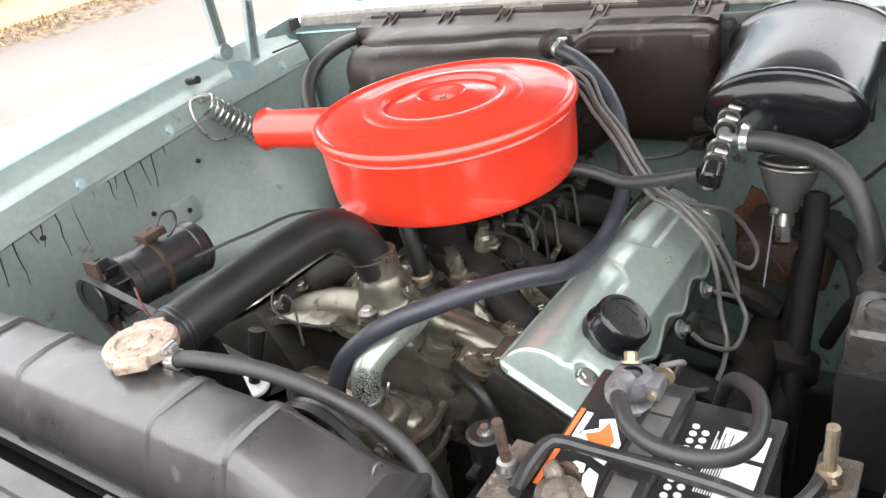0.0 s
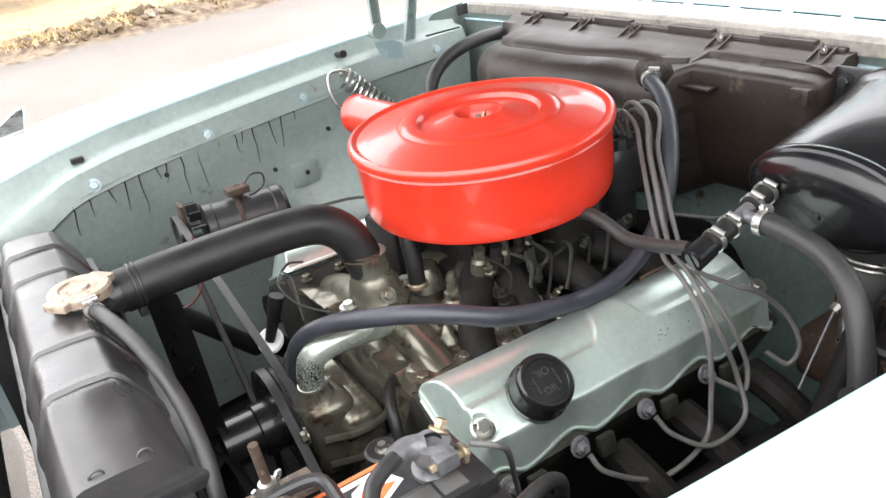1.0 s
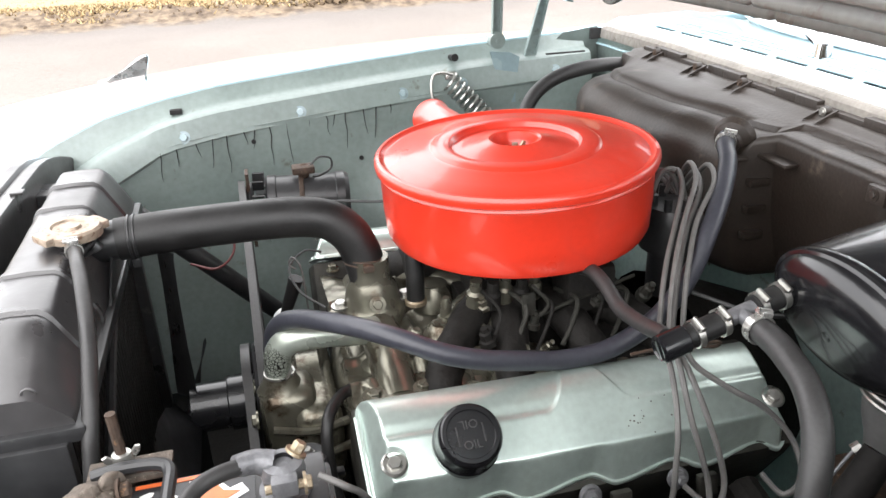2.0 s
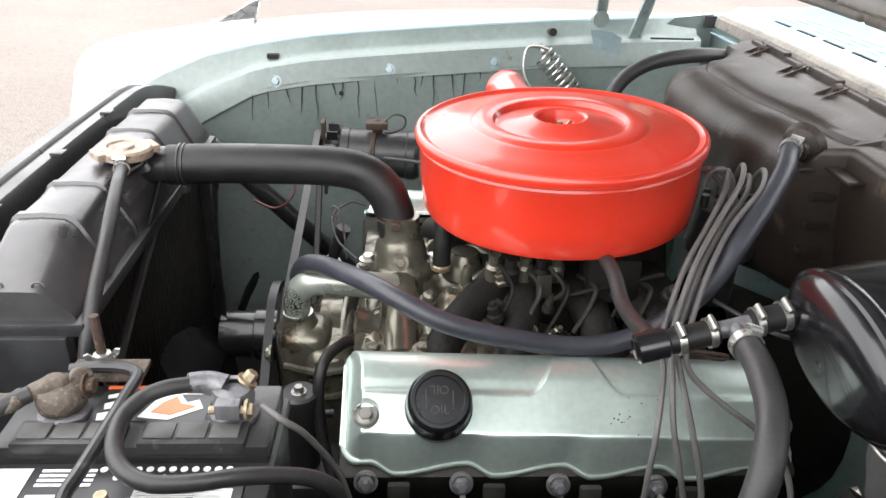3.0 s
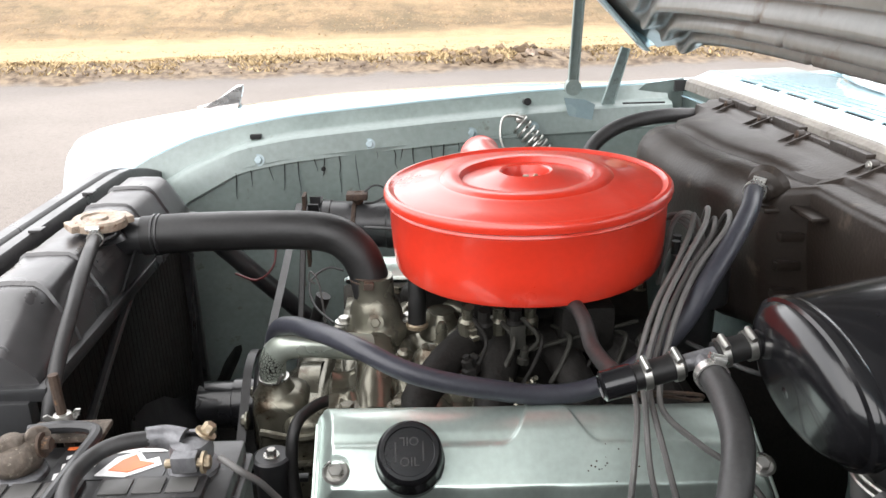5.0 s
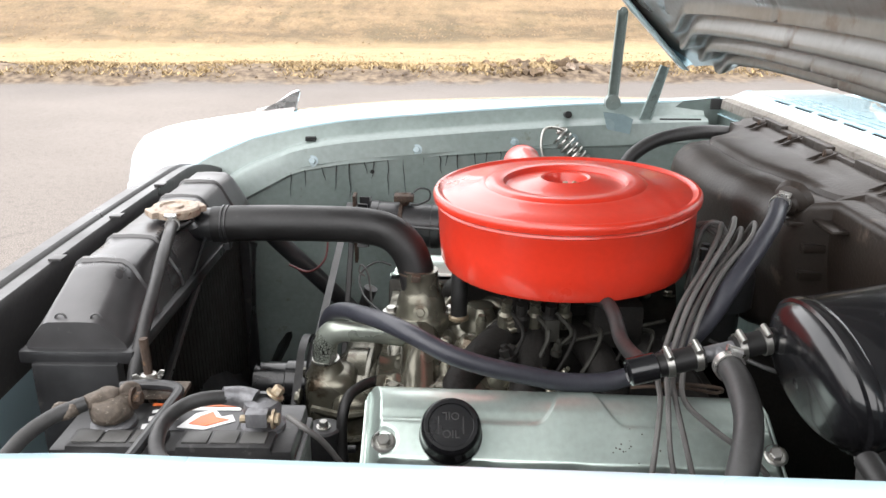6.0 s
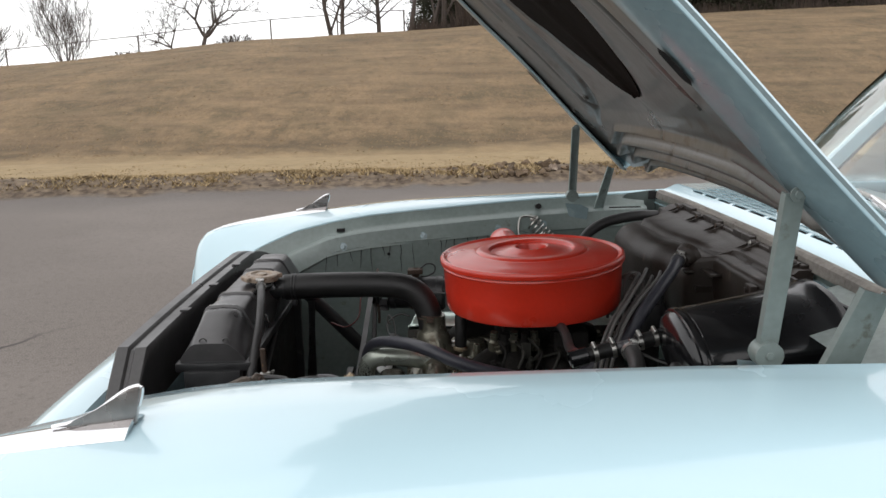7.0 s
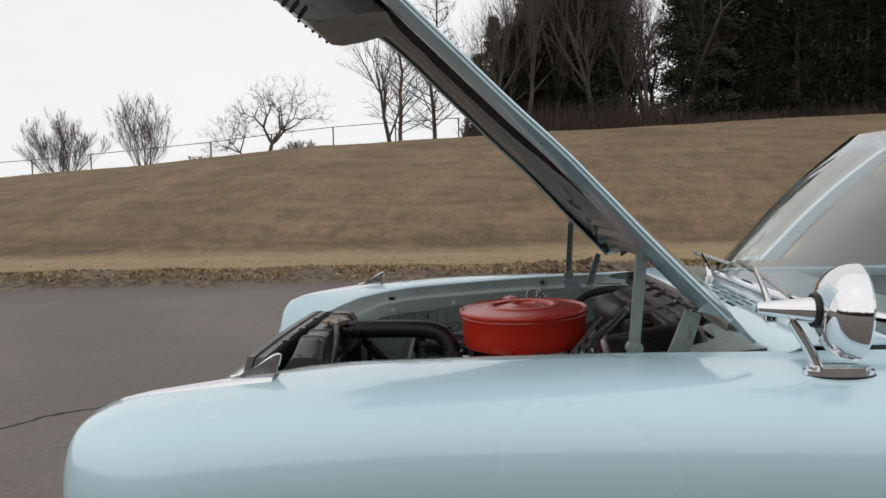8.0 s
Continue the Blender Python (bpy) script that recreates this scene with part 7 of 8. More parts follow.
    for x, y, w, h in ((-0.456, -0.404, 0.030, 0.012), (-0.462, -0.391, 0.014, 0.010), (-0.444, -0.389, 0.012, 0.012), (-0.464, -0.378, 0.012, 0.006)):
        b = B()
        prism(b, Matrix.Translation((x, y, zt + 0.0007)) @ pose(0, 0, 0, 0, 0, 12), [(-w / 2, -h / 2), (w * 0.3, -h / 2), (w / 2, h * 0.2), (w * 0.2, h / 2), (-w / 2, h * 0.3)], 0.0006)
        part("white_stroke", b, LABEL_WHITE, top, "", 0)
    # posts
    for x in (-0.350, -0.500):
        b = B()
        lathe(b, axis_frame((x, -0.402, ZT - 0.002), (0, 0, 1)), [(0.022, 0), (0.022, 0.006), (0.016, 0.010), (0.0095, 0.011), (0.0085, 0.030), (0, 0.030)], 24)
        part("post", b, LEAD, bat, "lead terminal post")
    # front terminal: a clean grey clamp with brass bolt
    tc = thing("battery_clamp", (-0.350, -0.402, 0.82), "grey lead battery clamp with a brass bolt", "battery clamp", "battery clamps")
    b = B()
    lathe(b, axis_frame((-0.350, -0.402, 0.812), (0, 0, 1)), [(0.009, 0), (0.018, 0.001), (0.019, 0.008), (0.017, 0.018), (0.009, 0.020)], 24)
    box(b, axis_frame((-0.350, -0.422, 0.822), (0, 0, 1)), 0.022, 0.014, 0.016, 0.003)
    tube(b, [(-0.358, -0.398, 0.826), (-0.372, -0.396, 0.830), (-0.388, -0.402, 0.834)], lambda t: 0.012 - 0.003 * t, 12)
    part("clamp", b, LEAD, tc)
    b = B()
    rod(b, (-0.334, -0.424, 0.822), (-0.366, -0.424, 0.822), 0.004, n=8)
    bolt_head(b, (-0.334, -0.424, 0.822), (1, 0, 0), 0.006, 0.006)
    bolt_head(b, (-0.338, -0.396, 0.832), (0.6, 0.2, 0.8), 0.006, 0.010)
    part("clamp_bolt", b, BRASS, tc, "dull clamp bolt")
    # corroded rear terminal
    tc = thing("battery_clamp", (-0.500, -0.402, 0.82), "brown corroded battery clamp", "battery clamp", "battery clamps")
    b = B()
    lathe(b, axis_frame((-0.500, -0.402, 0.810), (0, 0, 1)), [(0.009, 0), (0.020, 0.001), (0.021, 0.010), (0.018, 0.022), (0.007, 0.024), (0, 0.020)], 20)
    for p, sz in (((-0.508, -0.404, 0.832), (1.7, 1.0, 0.8)), ((-0.535, -0.420, 0.828), (1.5, 0.9, 0.8)), ((-0.484, -0.392, 0.834), (1.0, 0.7, 0.7))):
        r = bmesh.ops.create_icosphere(b, subdivisions=3, radius=0.0105, matrix=Matrix.Translation(p) @ pose(0, 0, 0, 0, 0, 28) @ Matrix.Diagonal((*sz, 1)))
        for v in r["verts"]:
            v.co += Vector((noise.noise(v.co * 90), noise.noise(v.co * 90 + Vector((5, 0, 0))), noise.noise(v.co * 90 + Vector((0, 5, 0))))) * 0.004
    part("clamp", b, CORRODED, tc, "", 80)
    b = B()
    bolt_head(b, (-0.478, -0.398, 0.828), (1, 0, 0.1), 0.007, 0.008)
    part("bolt", b, RUST, tc)
    # cables
    hose("battery_cable", [(-0.380, -0.400, 0.832), (-0.403, -0.413, 0.837), (-0.420, -0.426, 0.836), (-0.430, -0.449, 0.833), (-0.427, -0.478, 0.829), (-0.413, -0.500, 0.825), (-0.388, -0.512, 0.823), (-0.355, -0.510, 0.822), (-0.327, -0.500, 0.818), (-0.300, -0.484, 0.804), (-0.274, -0.468, 0.785), (-0.255, -0.455, 0.755), (-0.25, -0.44, 0.69)],
         0.0072, RUBBER_WORN, "thick black battery cable looped over the labels", "cable")
    hose("battery_cable", [(-0.520, -0.412, 0.830), (-0.545, -0.432, 0.826), (-0.565, -0.462, 0.815), (-0.575, -0.50, 0.79), (-0.575, -0.53, 0.72), (-0.57, -0.54, 0.62)], 0.0075, RUBBER_WORN, "thick black cable from the corroded clamp", "cable")
    hose("battery_cable", [(-0.322, -0.418, 0.822), (-0.302, -0.430, 0.815), (-0.285, -0.42, 0.79), (-0.262, -0.39, 0.72), (-0.25, -0.38, 0.66)], 0.003, WIRE, "thin grey lead from the battery clamp", "cable")
    # hold-down: a bent bar frame, two studs with wing nuts and flat clamps
    hd = thing("battery_hold_down", (-0.44, -0.45, 0.80), "black bent-bar battery hold-down with rusty studs", "hold-down")
    b = B()
    tube(b, [(-0.505, -0.366, 0.822), (-0.480, -0.364, 0.824), (-0.452, -0.366, 0.823), (-0.442, -0.376, 0.822), (-0.442, -0.406, 0.823), (-0.443, -0.458, 0.825), (-0.445, -0.503, 0.826), (-0.447, -0.530, 0.825), (-0.438, -0.552, 0.822), (-0.40, -0.562, 0.818), (-0.345, -0.562, 0.812)], 0.0058, 10)
    part("bar", b, BLACK_SATIN, hd)
    for at, top_ in (((-0.478, -0.353, 0.70), (-0.484, -0.346, 0.868)), ((-0.398, -0.566, 0.70), (-0.400, -0.566, 0.866))):
        b = B()
        rod(b, at, top_, 0.0046, n=10)
        st = part("stud", b, BRASS if at[1] < -0.5 else RUST, hd, "rusty threaded stud")
        b = B()
        a = Vector(at) + (Vector(top_) - Vector(at)) * 0.70
        m = axis_frame(a, Vector(top_) - Vector(at))
        lathe(b, m, [(0.0046, 0), (0.010, 0), (0.008, 0.010), (0.0046, 0.011)], 14)
        for r in (20, 200):
            w = m @ pose(0, 0, 0, 0, 0, r)
            prism(b, w @ pose(0, 0.0015, 0, 90, 0, 0), [(0.006, 0.001), (0.010, 0.002), (0.015, 0.007), (0.016, 0.011), (0.012, 0.012), (0.008, 0.008), (0.006, 0.007)], 0.003)
        part("wing_nut", b, BRASS if at[1] < -0.5 else STEEL, st, "wing nut")
        b = B()
        box(b, Matrix.Translation((at[0], at[1] + 0.004 * (1 if at[1] > -0.5 else -1), 0.809)), 0.070 if at[1] > -0.5 else 0.06, 0.030, 0.006, 0.002)
        part("clamp_plate", b, CORRODED, hd, "corroded flat clamp plate")
    # tray
    tr = thing("battery_tray", (-0.43, -0.445, 0.56), "black steel battery tray", "tray")
    b = B()
    at_box(b, (X0 - 0.02, Y0 - 0.02, 0.568), (X1 + 0.02, Y1 + 0.02, 0.584), 0.003)
    at_box(b, (X1 + 0.012, Y0 - 0.02, 0.58), (X1 + 0.018, Y1 + 0.02, 0.62), 0.002)
    part("tray", b, BLACK_SATIN, tr)


build_battery()


def build_booster():
    bo = thing("brake_booster", (0.35, -0.405, 0.72), "glossy black brake booster canister on the firewall", "brake booster")
    ax = Vector((0.985, 0, 0.16)).normalized()
    face = Vector((0.172, -0.408, 0.868))
    m = axis_frame(face, ax, (0, 1, 0)) @ Matrix.Diagonal((0.93, 0.56, 1, 1))
    b = B()
    lathe(b, m, [(0.0, -0.006), (0.040, -0.005), (0.066, -0.003), (0.086, 0.001), (0.098, 0.006), (0.106, 0.013), (0.110, 0.022), (0.112, 0.032), (0.116, 0.150), (0.120, 0.200), (0.124, 0.220), (0.129, 0.224), (0.129, 0.232), (0.0, 0.232)], 64)
    can = part("canister", b, BLACK_GLOSS, bo)
    b = B()
    lathe(b, m, [(0.107, 0.014), (0.1125, 0.016), (0.1150, 0.021), (0.1140, 0.027), (0.110, 0.030)], 64)
    part("rolled_edge", b, BLACK_GLOSS, bo, "bright-edged rolled rim")
    b = B()
    lathe(b, axis_frame(T1 + dT * 0.012, -dT), [(0.034, -0.012), (0.031, -0.002), (0.024, 0.004), (0.016, 0.007), (0.0105, 0.011), (0.0105, 0.03), (0, 0.03)], 28)
    part("check_valve", b, BLACK_GLOSS, bo, "black round check valve")
    b = B()
    lathe(b, axis_frame((0.176, -0.410, 0.860), (-1, 0, -0.16)), [(0.022, -0.008), (0.019, 0.000), (0.012, 0.006), (0.005, 0.0085), (0, 0.009)], 24)
    part("face_bump", b, BLACK_GLOSS, can)
    # top mounting plate
    b = B()
    at_box(b, (0.405, -0.500, 0.78), (0.412, -0.262, 0.955), 0.004)
    plate = part("mount_plate", b, BLACK_SATIN, bo, "black bolted mounting plate")
    for y in (-0.285, -0.475):
        b = B()
        bolt_head(b, (0.405, y, 0.935), (-1, 0, 0), 0.008, 0.008)
        part("bolt", b, BLACK_SATIN, plate)
    # funnel-shaped linkage housing below
    mc = thing("master_cylinder", (0.262, -0.408, 0.60), "grey master cylinder with a bright ring and rusty body", "master cylinder")
    b = B()
    cup = axis_frame((0.286, -0.400, 0.680), (0.16, -0.05, 1))
    lathe(b, cup, [(0.0, 0), (0.020, 0), (0.022, 0.010), (0.026, 0.022), (0.036, 0.044), (0.040, 0.058), (0.041, 0.074), (0, 0.074)], 36)
    part("funnel", b, CUP_GREY, mc, "dull grey tapered cup")
    b = B()
    for h in (0.068, 0.076):
        lathe(b, cup @ Matrix.Translation((0, 0, h)), [(0.041, 0), (0.0455, 0.001), (0.0465, 0.003), (0.0455, 0.005), (0.041, 0.006)], 40)
    part("ring", b, STEEL, mc, "bright steel ring")
    b = B()
    rod(b, (0.285, -0.401, 0.674), (0.278, -0.402, 0.656), 0.015, n=16)
    rod(b, (0.276, -0.402, 0.658), (0.266, -0.405, 0.634), 0.0125, n=6)
    rod(b, (0.264, -0.392, 0.690), (0.256, -0.390, 0.684), 0.007, n=8)
    part("fitting", b, STEEL, mc, "steel pipe fitting")
    b = B()
    at_box(b, (0.27, -0.47, 0.545), (0.42, -0.33, 0.625), 0.015)
    part("body", b, RUST, mc, "rusty cast body")
    # thin ragged sheet for a rust streak on the firewall beside the cup
    b = B()
    rng = random.Random(3)
    out = [(0.030 * (1 + 0.25 * rng.uniform(-1, 1)) * math.cos(a), 0.075 * (1 + 0.2 * rng.uniform(-1, 1)) * math.sin(a)) for a in (2 * math.pi * q / 22 for q in range(22))]
    prism(b, axis_frame((0.425, -0.322, 0.560), (-1, 0, 0.08), (0, 1, 0)), out, 0.003)
    part("rust_streak", b, RUST_PATCH, mc, "ragged rust streak on the firewall")
    b = B()
    lathe(b, axis_frame((0.33, -0.45, 0.60), (0, 0, 1)), [(0.05, 0), (0.05, 0.03), (0.045, 0.035), (0, 0.035)], 28)
    part("reservoir_lid", b, BLACK_SATIN, mc, "black round reservoir lid")
    # steering shaft
    st = thing("steering_shaft", (0.2, -0.44, 0.50), "black steering shaft with a rubber coupling", "steering shaft")
    b = B()
    rod(b, (0.38, -0.43, 0.66), (-0.05, -0.455, 0.44), 0.018)
    lathe(b, axis_frame((0.10, -0.445, 0.52), (-0.43, -0.025, -0.22)), [(0.0, -0.02), (0.045, -0.02), (0.045, 0.01), (0.03, 0.02), (0, 0.02)], 24)
    part("shaft", b, DARK_IRON, st)
    # washer jar
    jar = thing("washer_jar", (-0.10, -0.565, 0.60), "milky plastic washer jar in a black holder", "washer jar")
    b = B()
    at_box(b, (-0.135, -0.610, 0.690), (-0.045, -0.540, 0.765), 0.014, 3)
    part("jar", b, JAR, jar, "milky plastic jar")
    b = B()
    at_box(b, (-0.140, -0.616, 0.560), (-0.040, -0.535, 0.715), 0.008)
    part("holder", b, BLACK_SATIN, jar, "black holder")
    b = B()
    lathe(b, axis_frame((-0.10, -0.575, 0.762), (0, 0, 1)), [(0.022, 0), (0.022, 0.012), (0.018, 0.014), (0, 0.014)], 24)
    part("cap", b, JAR, jar)
    # horn-like pale disc on the apron
    rl = thing("starter_relay", (-0.02, -0.56, 0.70), "pale round relay on the apron", "relay")
    b = B()
    lathe(b, axis_frame((0.03, -0.575, 0.735), (0.1, 0.5, 0.8)), [(0, 0), (0.04, 0), (0.044, 0.006), (0.042, 0.014), (0.02, 0.022), (0, 0.022)], 28)
    part("disc", b, JAR, rl)
    at_ = B()
    at_box(at_, (0.00, -0.62, 0.70), (0.06, -0.56, 0.735), 0.004)
    part("bracket", at_, BLACK_SATIN, rl)


build_booster()


def build_heater_box():
    hb = thing("heater_box", (0.40, 0.1, 0.70), "dusty brown moulded heater box on the firewall", "heater box")
    # y, front x, top z at the front, bottom z
    st = [(-0.272, 0.368, 0.938, 0.748), (-0.258, 0.356, 0.944, 0.746), (-0.20, 0.353, 0.946, 0.746), (-0.10, 0.352, 0.948, 0.746), (-0.066, 0.350, 0.948, 0.745), (-0.058, 0.316, 0.942, 0.735), (-0.045, 0.304, 0.938, 0.73), (0.00, 0.298, 0.934, 0.72), (0.04, 0.292, 0.935, 0.715),
          (0.08, 0.270, 0.940, 0.71), (0.16, 0.255, 0.941, 0.71), (0.26, 0.246, 0.940, 0.71), (0.34, 0.250, 0.938, 0.71), (0.40, 0.268, 0.932, 0.715), (0.44, 0.298, 0.925, 0.72), (0.465, 0.335, 0.915, 0.73), (0.478, 0.39, 0.905, 0.74)]
    b = B()
    rows = []
    for k in range(61):
        y = -0.272 + 0.75 * k / 60
        fx, tz, bz = lerp_table(st, y)
        r = 0.045 if y > -0.05 else 0.012
        ridge = 0.004 * max(0.0, min(1.0, (y - 0.02) / 0.05)) * max(0.0, min(1.0, (0.42 - y) / 0.05))
        fx += 0.004 * noise.noise((y * 9, 1, 0))
        tz += 0.004 * noise.noise((y * 7, 5, 0))
        row = [Vector((0.452, y, 0.962)), Vector((0.425, y, 0.961)), Vector((0.418, y, 0.955)), Vector((0.40, y, 0.953)), Vector((min(0.395, fx + 0.085), y, tz + 0.010 + ridge * 0.2)), Vector((min(0.39, fx + 0.070), y, tz + 0.008 - ridge)), Vector((fx + r + 0.022, y, tz - ridge * 0.6)), Vector((fx + r + 0.010, y, tz + ridge * 0.2))]
        for j in range(6):
            a = j / 5 * math.pi / 2
            row.append(Vector((fx + r - r * math.sin(a), y, tz - r + r * math.cos(a) - 0.002)))
        for j in range(1, 7):
            t = j / 6
            row.append(Vector((fx + 0.03 * t * t, y, tz - r - (tz - r - bz) * t)))
        row += [Vector((fx + 0.05, y, bz - 0.012)), Vector((0.45, y, bz - 0.02))]
        rows.append(row)
    loft(b, rows)
    f = [b.verts.new(p) for p in rows[0]]
    b.faces.new(f)
    f = [b.verts.new(p) for p in rows[-1]]
    b.faces.new(f[::-1])
    bmesh.ops.remove_doubles(b, verts=b.verts, dist=0.0001)
    bmesh.ops.recalc_face_normals(b, faces=b.faces)
    part("housing", b, BROWN, hb, "", 60)
    # rear lip with bosses and gussets
    for k in range(16):
        b = B()
        y0 = -0.26 + 0.045 * k
        h = 0.012 if k % 4 in (1, 2) else 0.006
        at_box(b, (0.436, y0, 0.955), (0.450, y0 + 0.046, 0.962 + h), 0.002)
        part("lip_step", b, BROWN, hb)
    for y in (-0.235, -0.06, 0.13, 0.26, 0.40):
        b = B()
        for dy in (-0.012, 0.012):
            prism(b, Matrix(((1, 0, 0, 0), (0, 0, -1, y + dy), (0, 1, 0, 0), (0, 0, 0, 1))), [(0.402, 0.955), (0.440, 0.955), (0.440, 0.971)], 0.003)
        rod(b, (0.436, y - 0.001, 0.966), (0.426, y - 0.001, 0.966), 0.007, n=12)
        g = part("screw_boss", b, BROWN, hb, "ribbed screw boss")
        b = B()
        bolt_head(b, (0.426, y - 0.001, 0.966), (-1, 0, 0), 0.004, 0.003)
        part("screw", b, STEEL if y < 0 else RUST, g)
    # ribs on the step and the edge clips
    for z in (0.79, 0.83, 0.87):
        b = B()
        at_box(b, (0.320, -0.072, z), (0.352, -0.058, z + 0.012), 0.003)
        part("edge_clip", b, BROWN, hb)
    for y, z in ((-0.255, 0.925), (-0.255, 0.79), (-0.245, 0.755)):
        b = B()
        at_box(b, (0.345, y - 0.016, z - 0.012), (0.358, y + 0.012, z + 0.010), 0.003)
        bolt_head(b, (0.345, y, z), (-1, 0, 0), 0.005, 0.004)
        part("corner_boss", b, BROWN, hb)
    b = B()
    lathe(b, axis_frame((0.312, -0.028, 0.930), (-0.75, -0.55, -0.25)), [(0.030, -0.01), (0.026, 0.0), (0.0165, 0.006), (0.0150, 0.012), (0.0105, 0.014), (0.0105, 0.03)], 24)
    part("hose_spigot", b, BROWN, hb, "round hose spigot")
    b = B()
    at_box(b, (0.300, -0.058, 0.905), (0.352, -0.040, 0.912), 0.003)
    at_box(b, (0.33, -0.12, 0.912), (0.353, -0.06, 0.918), 0.003)
    part("shelf_rib", b, BROWN, hb)
    # blower wiring clip
    b = B()
    at_box(b, (0.40, -0.20, 0.735), (0.415, -0.185, 0.765), 0.002)
    part("tab", b, RUST, hb, "rusty tab")


build_heater_box()


def build_spring():
    sp = thing("hood_spring", (0.12, 0.60, 0.80), "bright coil spring of the bonnet hinge", "spring")
    a, c = Vector((0.078, 0.617, 0.897)), Vector((0.178, 0.585, 0.785))
    m = axis_frame(a, c - a)
    L = (c - a).length
    b = B()
    pts = [m @ Vector((0.020 * math.cos(t), 0.020 * math.sin(t), L * t / (2 * math.pi * 12))) for t in (2 * math.pi * 12 * k / 168 for k in range(169))]
    tube(b, pts, 0.0029, 6, 1)
    part("coil", b, STEEL, sp, "bright steel coil")
    b = B()
    tube(b, [a + Vector((0.01, 0, 0.01)), a + Vector((-0.012, 0.002, 0.016)), a + Vector((-0.035, 0.0, 0.010)), a + Vector((-0.040, -0.01, -0.03)), a + Vector((-0.020, -0.02, -0.068)), a + Vector((0.03, -0.025, -0.075))], 0.0030, 8)
    part("hook_wire", b, STEEL, sp)
    b = B()
    box(b, axis_frame(a + Vector((0.005, 0.01, 0.008)), (0, -1, 0.2)), 0.022, 0.016, 0.01, 0.003)
    part("anchor", b, STEEL, sp)


build_spring()
# ---- distance: fence, bare trees and a dark wood on the hill ----
def build_fence():
    f = thing("chain_fence", (-18, 36, 2.5), "grey galvanised fence posts and rail along the hill", "fence")
    tops = []
    for k in range(10):
        x = -30.0 + 3.15 * k
        z = ground_z(x, 36.0)
        b = B()
        rod(b, (x, 36, z - 0.2), (x, 36, z + 1.12), 0.035, n=8)
        part("post", b, BARK, f)
        tops.append((x, 36, z + 1.12))
    b = B()
    tube(b, tops, 0.018, 6, 2)
    part("top_rail", b, BARK, f)


build_fence()


def bare_tree_mesh(seed, height, spread, trunks=1, levels=4, first=0.25):
    """Trunk and limbs, then thinner twigs, as two meshes."""
    rng = random.Random(seed)
    V, F = {0: [], 1: []}, {0: [], 1: []}

    def limb(p, d, L, r, level):
        n = 6 if level < 2 else 3
        k = 0 if level < 2 else 1
        segs = 4 if level < 3 else 2
        v, f = V[k], F[k]
        ring0 = None
        q, dd = p.copy(), d.copy()
        kids = []
        for s in range(segs + 1):
            t = s / segs
            rr = r * (1 - 0.65 * t)
            x = dd.orthogonal().normalized()
            y = dd.cross(x)
            i = len(v)
            for j in range(n):
                a = 2 * math.pi * j / n
                v.append(q + (x * math.cos(a) + y * math.sin(a)) * rr)
            if ring0 is not None:
                for j in range(n):
                    f.append((ring0 + j, ring0 + (j + 1) % n, i + (j + 1) % n, i + j))
            ring0 = i
            kids.append((q.copy(), dd.copy(), rr, t))
            dd = (dd + Vector((rng.gauss(0, 0.12), rng.gauss(0, 0.12), rng.gauss(0.05, 0.08)))).normalized()
            q = q + dd * (L / segs)
        if level >= levels:
            return
        count = {0: 7, 1: 6, 2: 5, 3: 4}.get(level, 3)
        for c in range(count):
            t = rng.uniform(first if level == 0 else 0.2, 1.0)
            base = kids[min(segs, int(t * segs + 0.5))]
            ang = rng.uniform(0, 2 * math.pi)
            side = base[1].orthogonal().normalized()
            side = Matrix.Rotation(ang, 3, base[1]) @ side
            nd = (base[1] * rng.uniform(0.55, 1.0) + side * rng.uniform(0.5, 0.95) * spread + Vector((0, 0, 0.12))).normalized()
            limb(base[0], nd, L * rng.uniform(0.42, 0.66), max(0.006, base[2] * rng.uniform(0.5, 0.7)), level + 1)
    for t in range(trunks):
        d = Vector((rng.gauss(0, 0.18 if trunks > 1 else 0.04), rng.gauss(0, 0.15 if trunks > 1 else 0.04), 1)).normalized()
        limb(Vector((rng.gauss(0, 0.12) * (trunks > 1), rng.gauss(0, 0.12) * (trunks > 1), -0.3)), d, height * 0.62, height * 0.018 / (1 if trunks == 1 else 1.7), 0)
    out = []
    for k, nm in ((0, "trunk"), (1, "twigs")):
        me = bpy.data.meshes.new(nm)
        me.from_pydata([tuple(a) for a in V[k]], [], F[k])
        me.materials.append(BARK)
        out.append(me)
    return out


def plant(meshes, x, y, label, group, turn=0.0, size=1.0, names=("trunk", "crown"), name="tree"):
    t = thing(name, (x, y, ground_z(x, y)), label, "tree", group)
    t.rotation_euler = (0, 0, turn)
    t.scale = (size, size, size)
    for me, nm in zip(meshes, names):
        o = new(nm, me)
        o.parent = t
    return t


def twig_meshes(V, F):
    out = []
    for k, nm in ((0, "trunk"), (1, "twigs")):
        me = bpy.data.meshes.new(nm)
        me.from_pydata([tuple(a) for a in V[k]], [], F[k])
        me.materials.append(BARK)
        out.append(me)
    return out


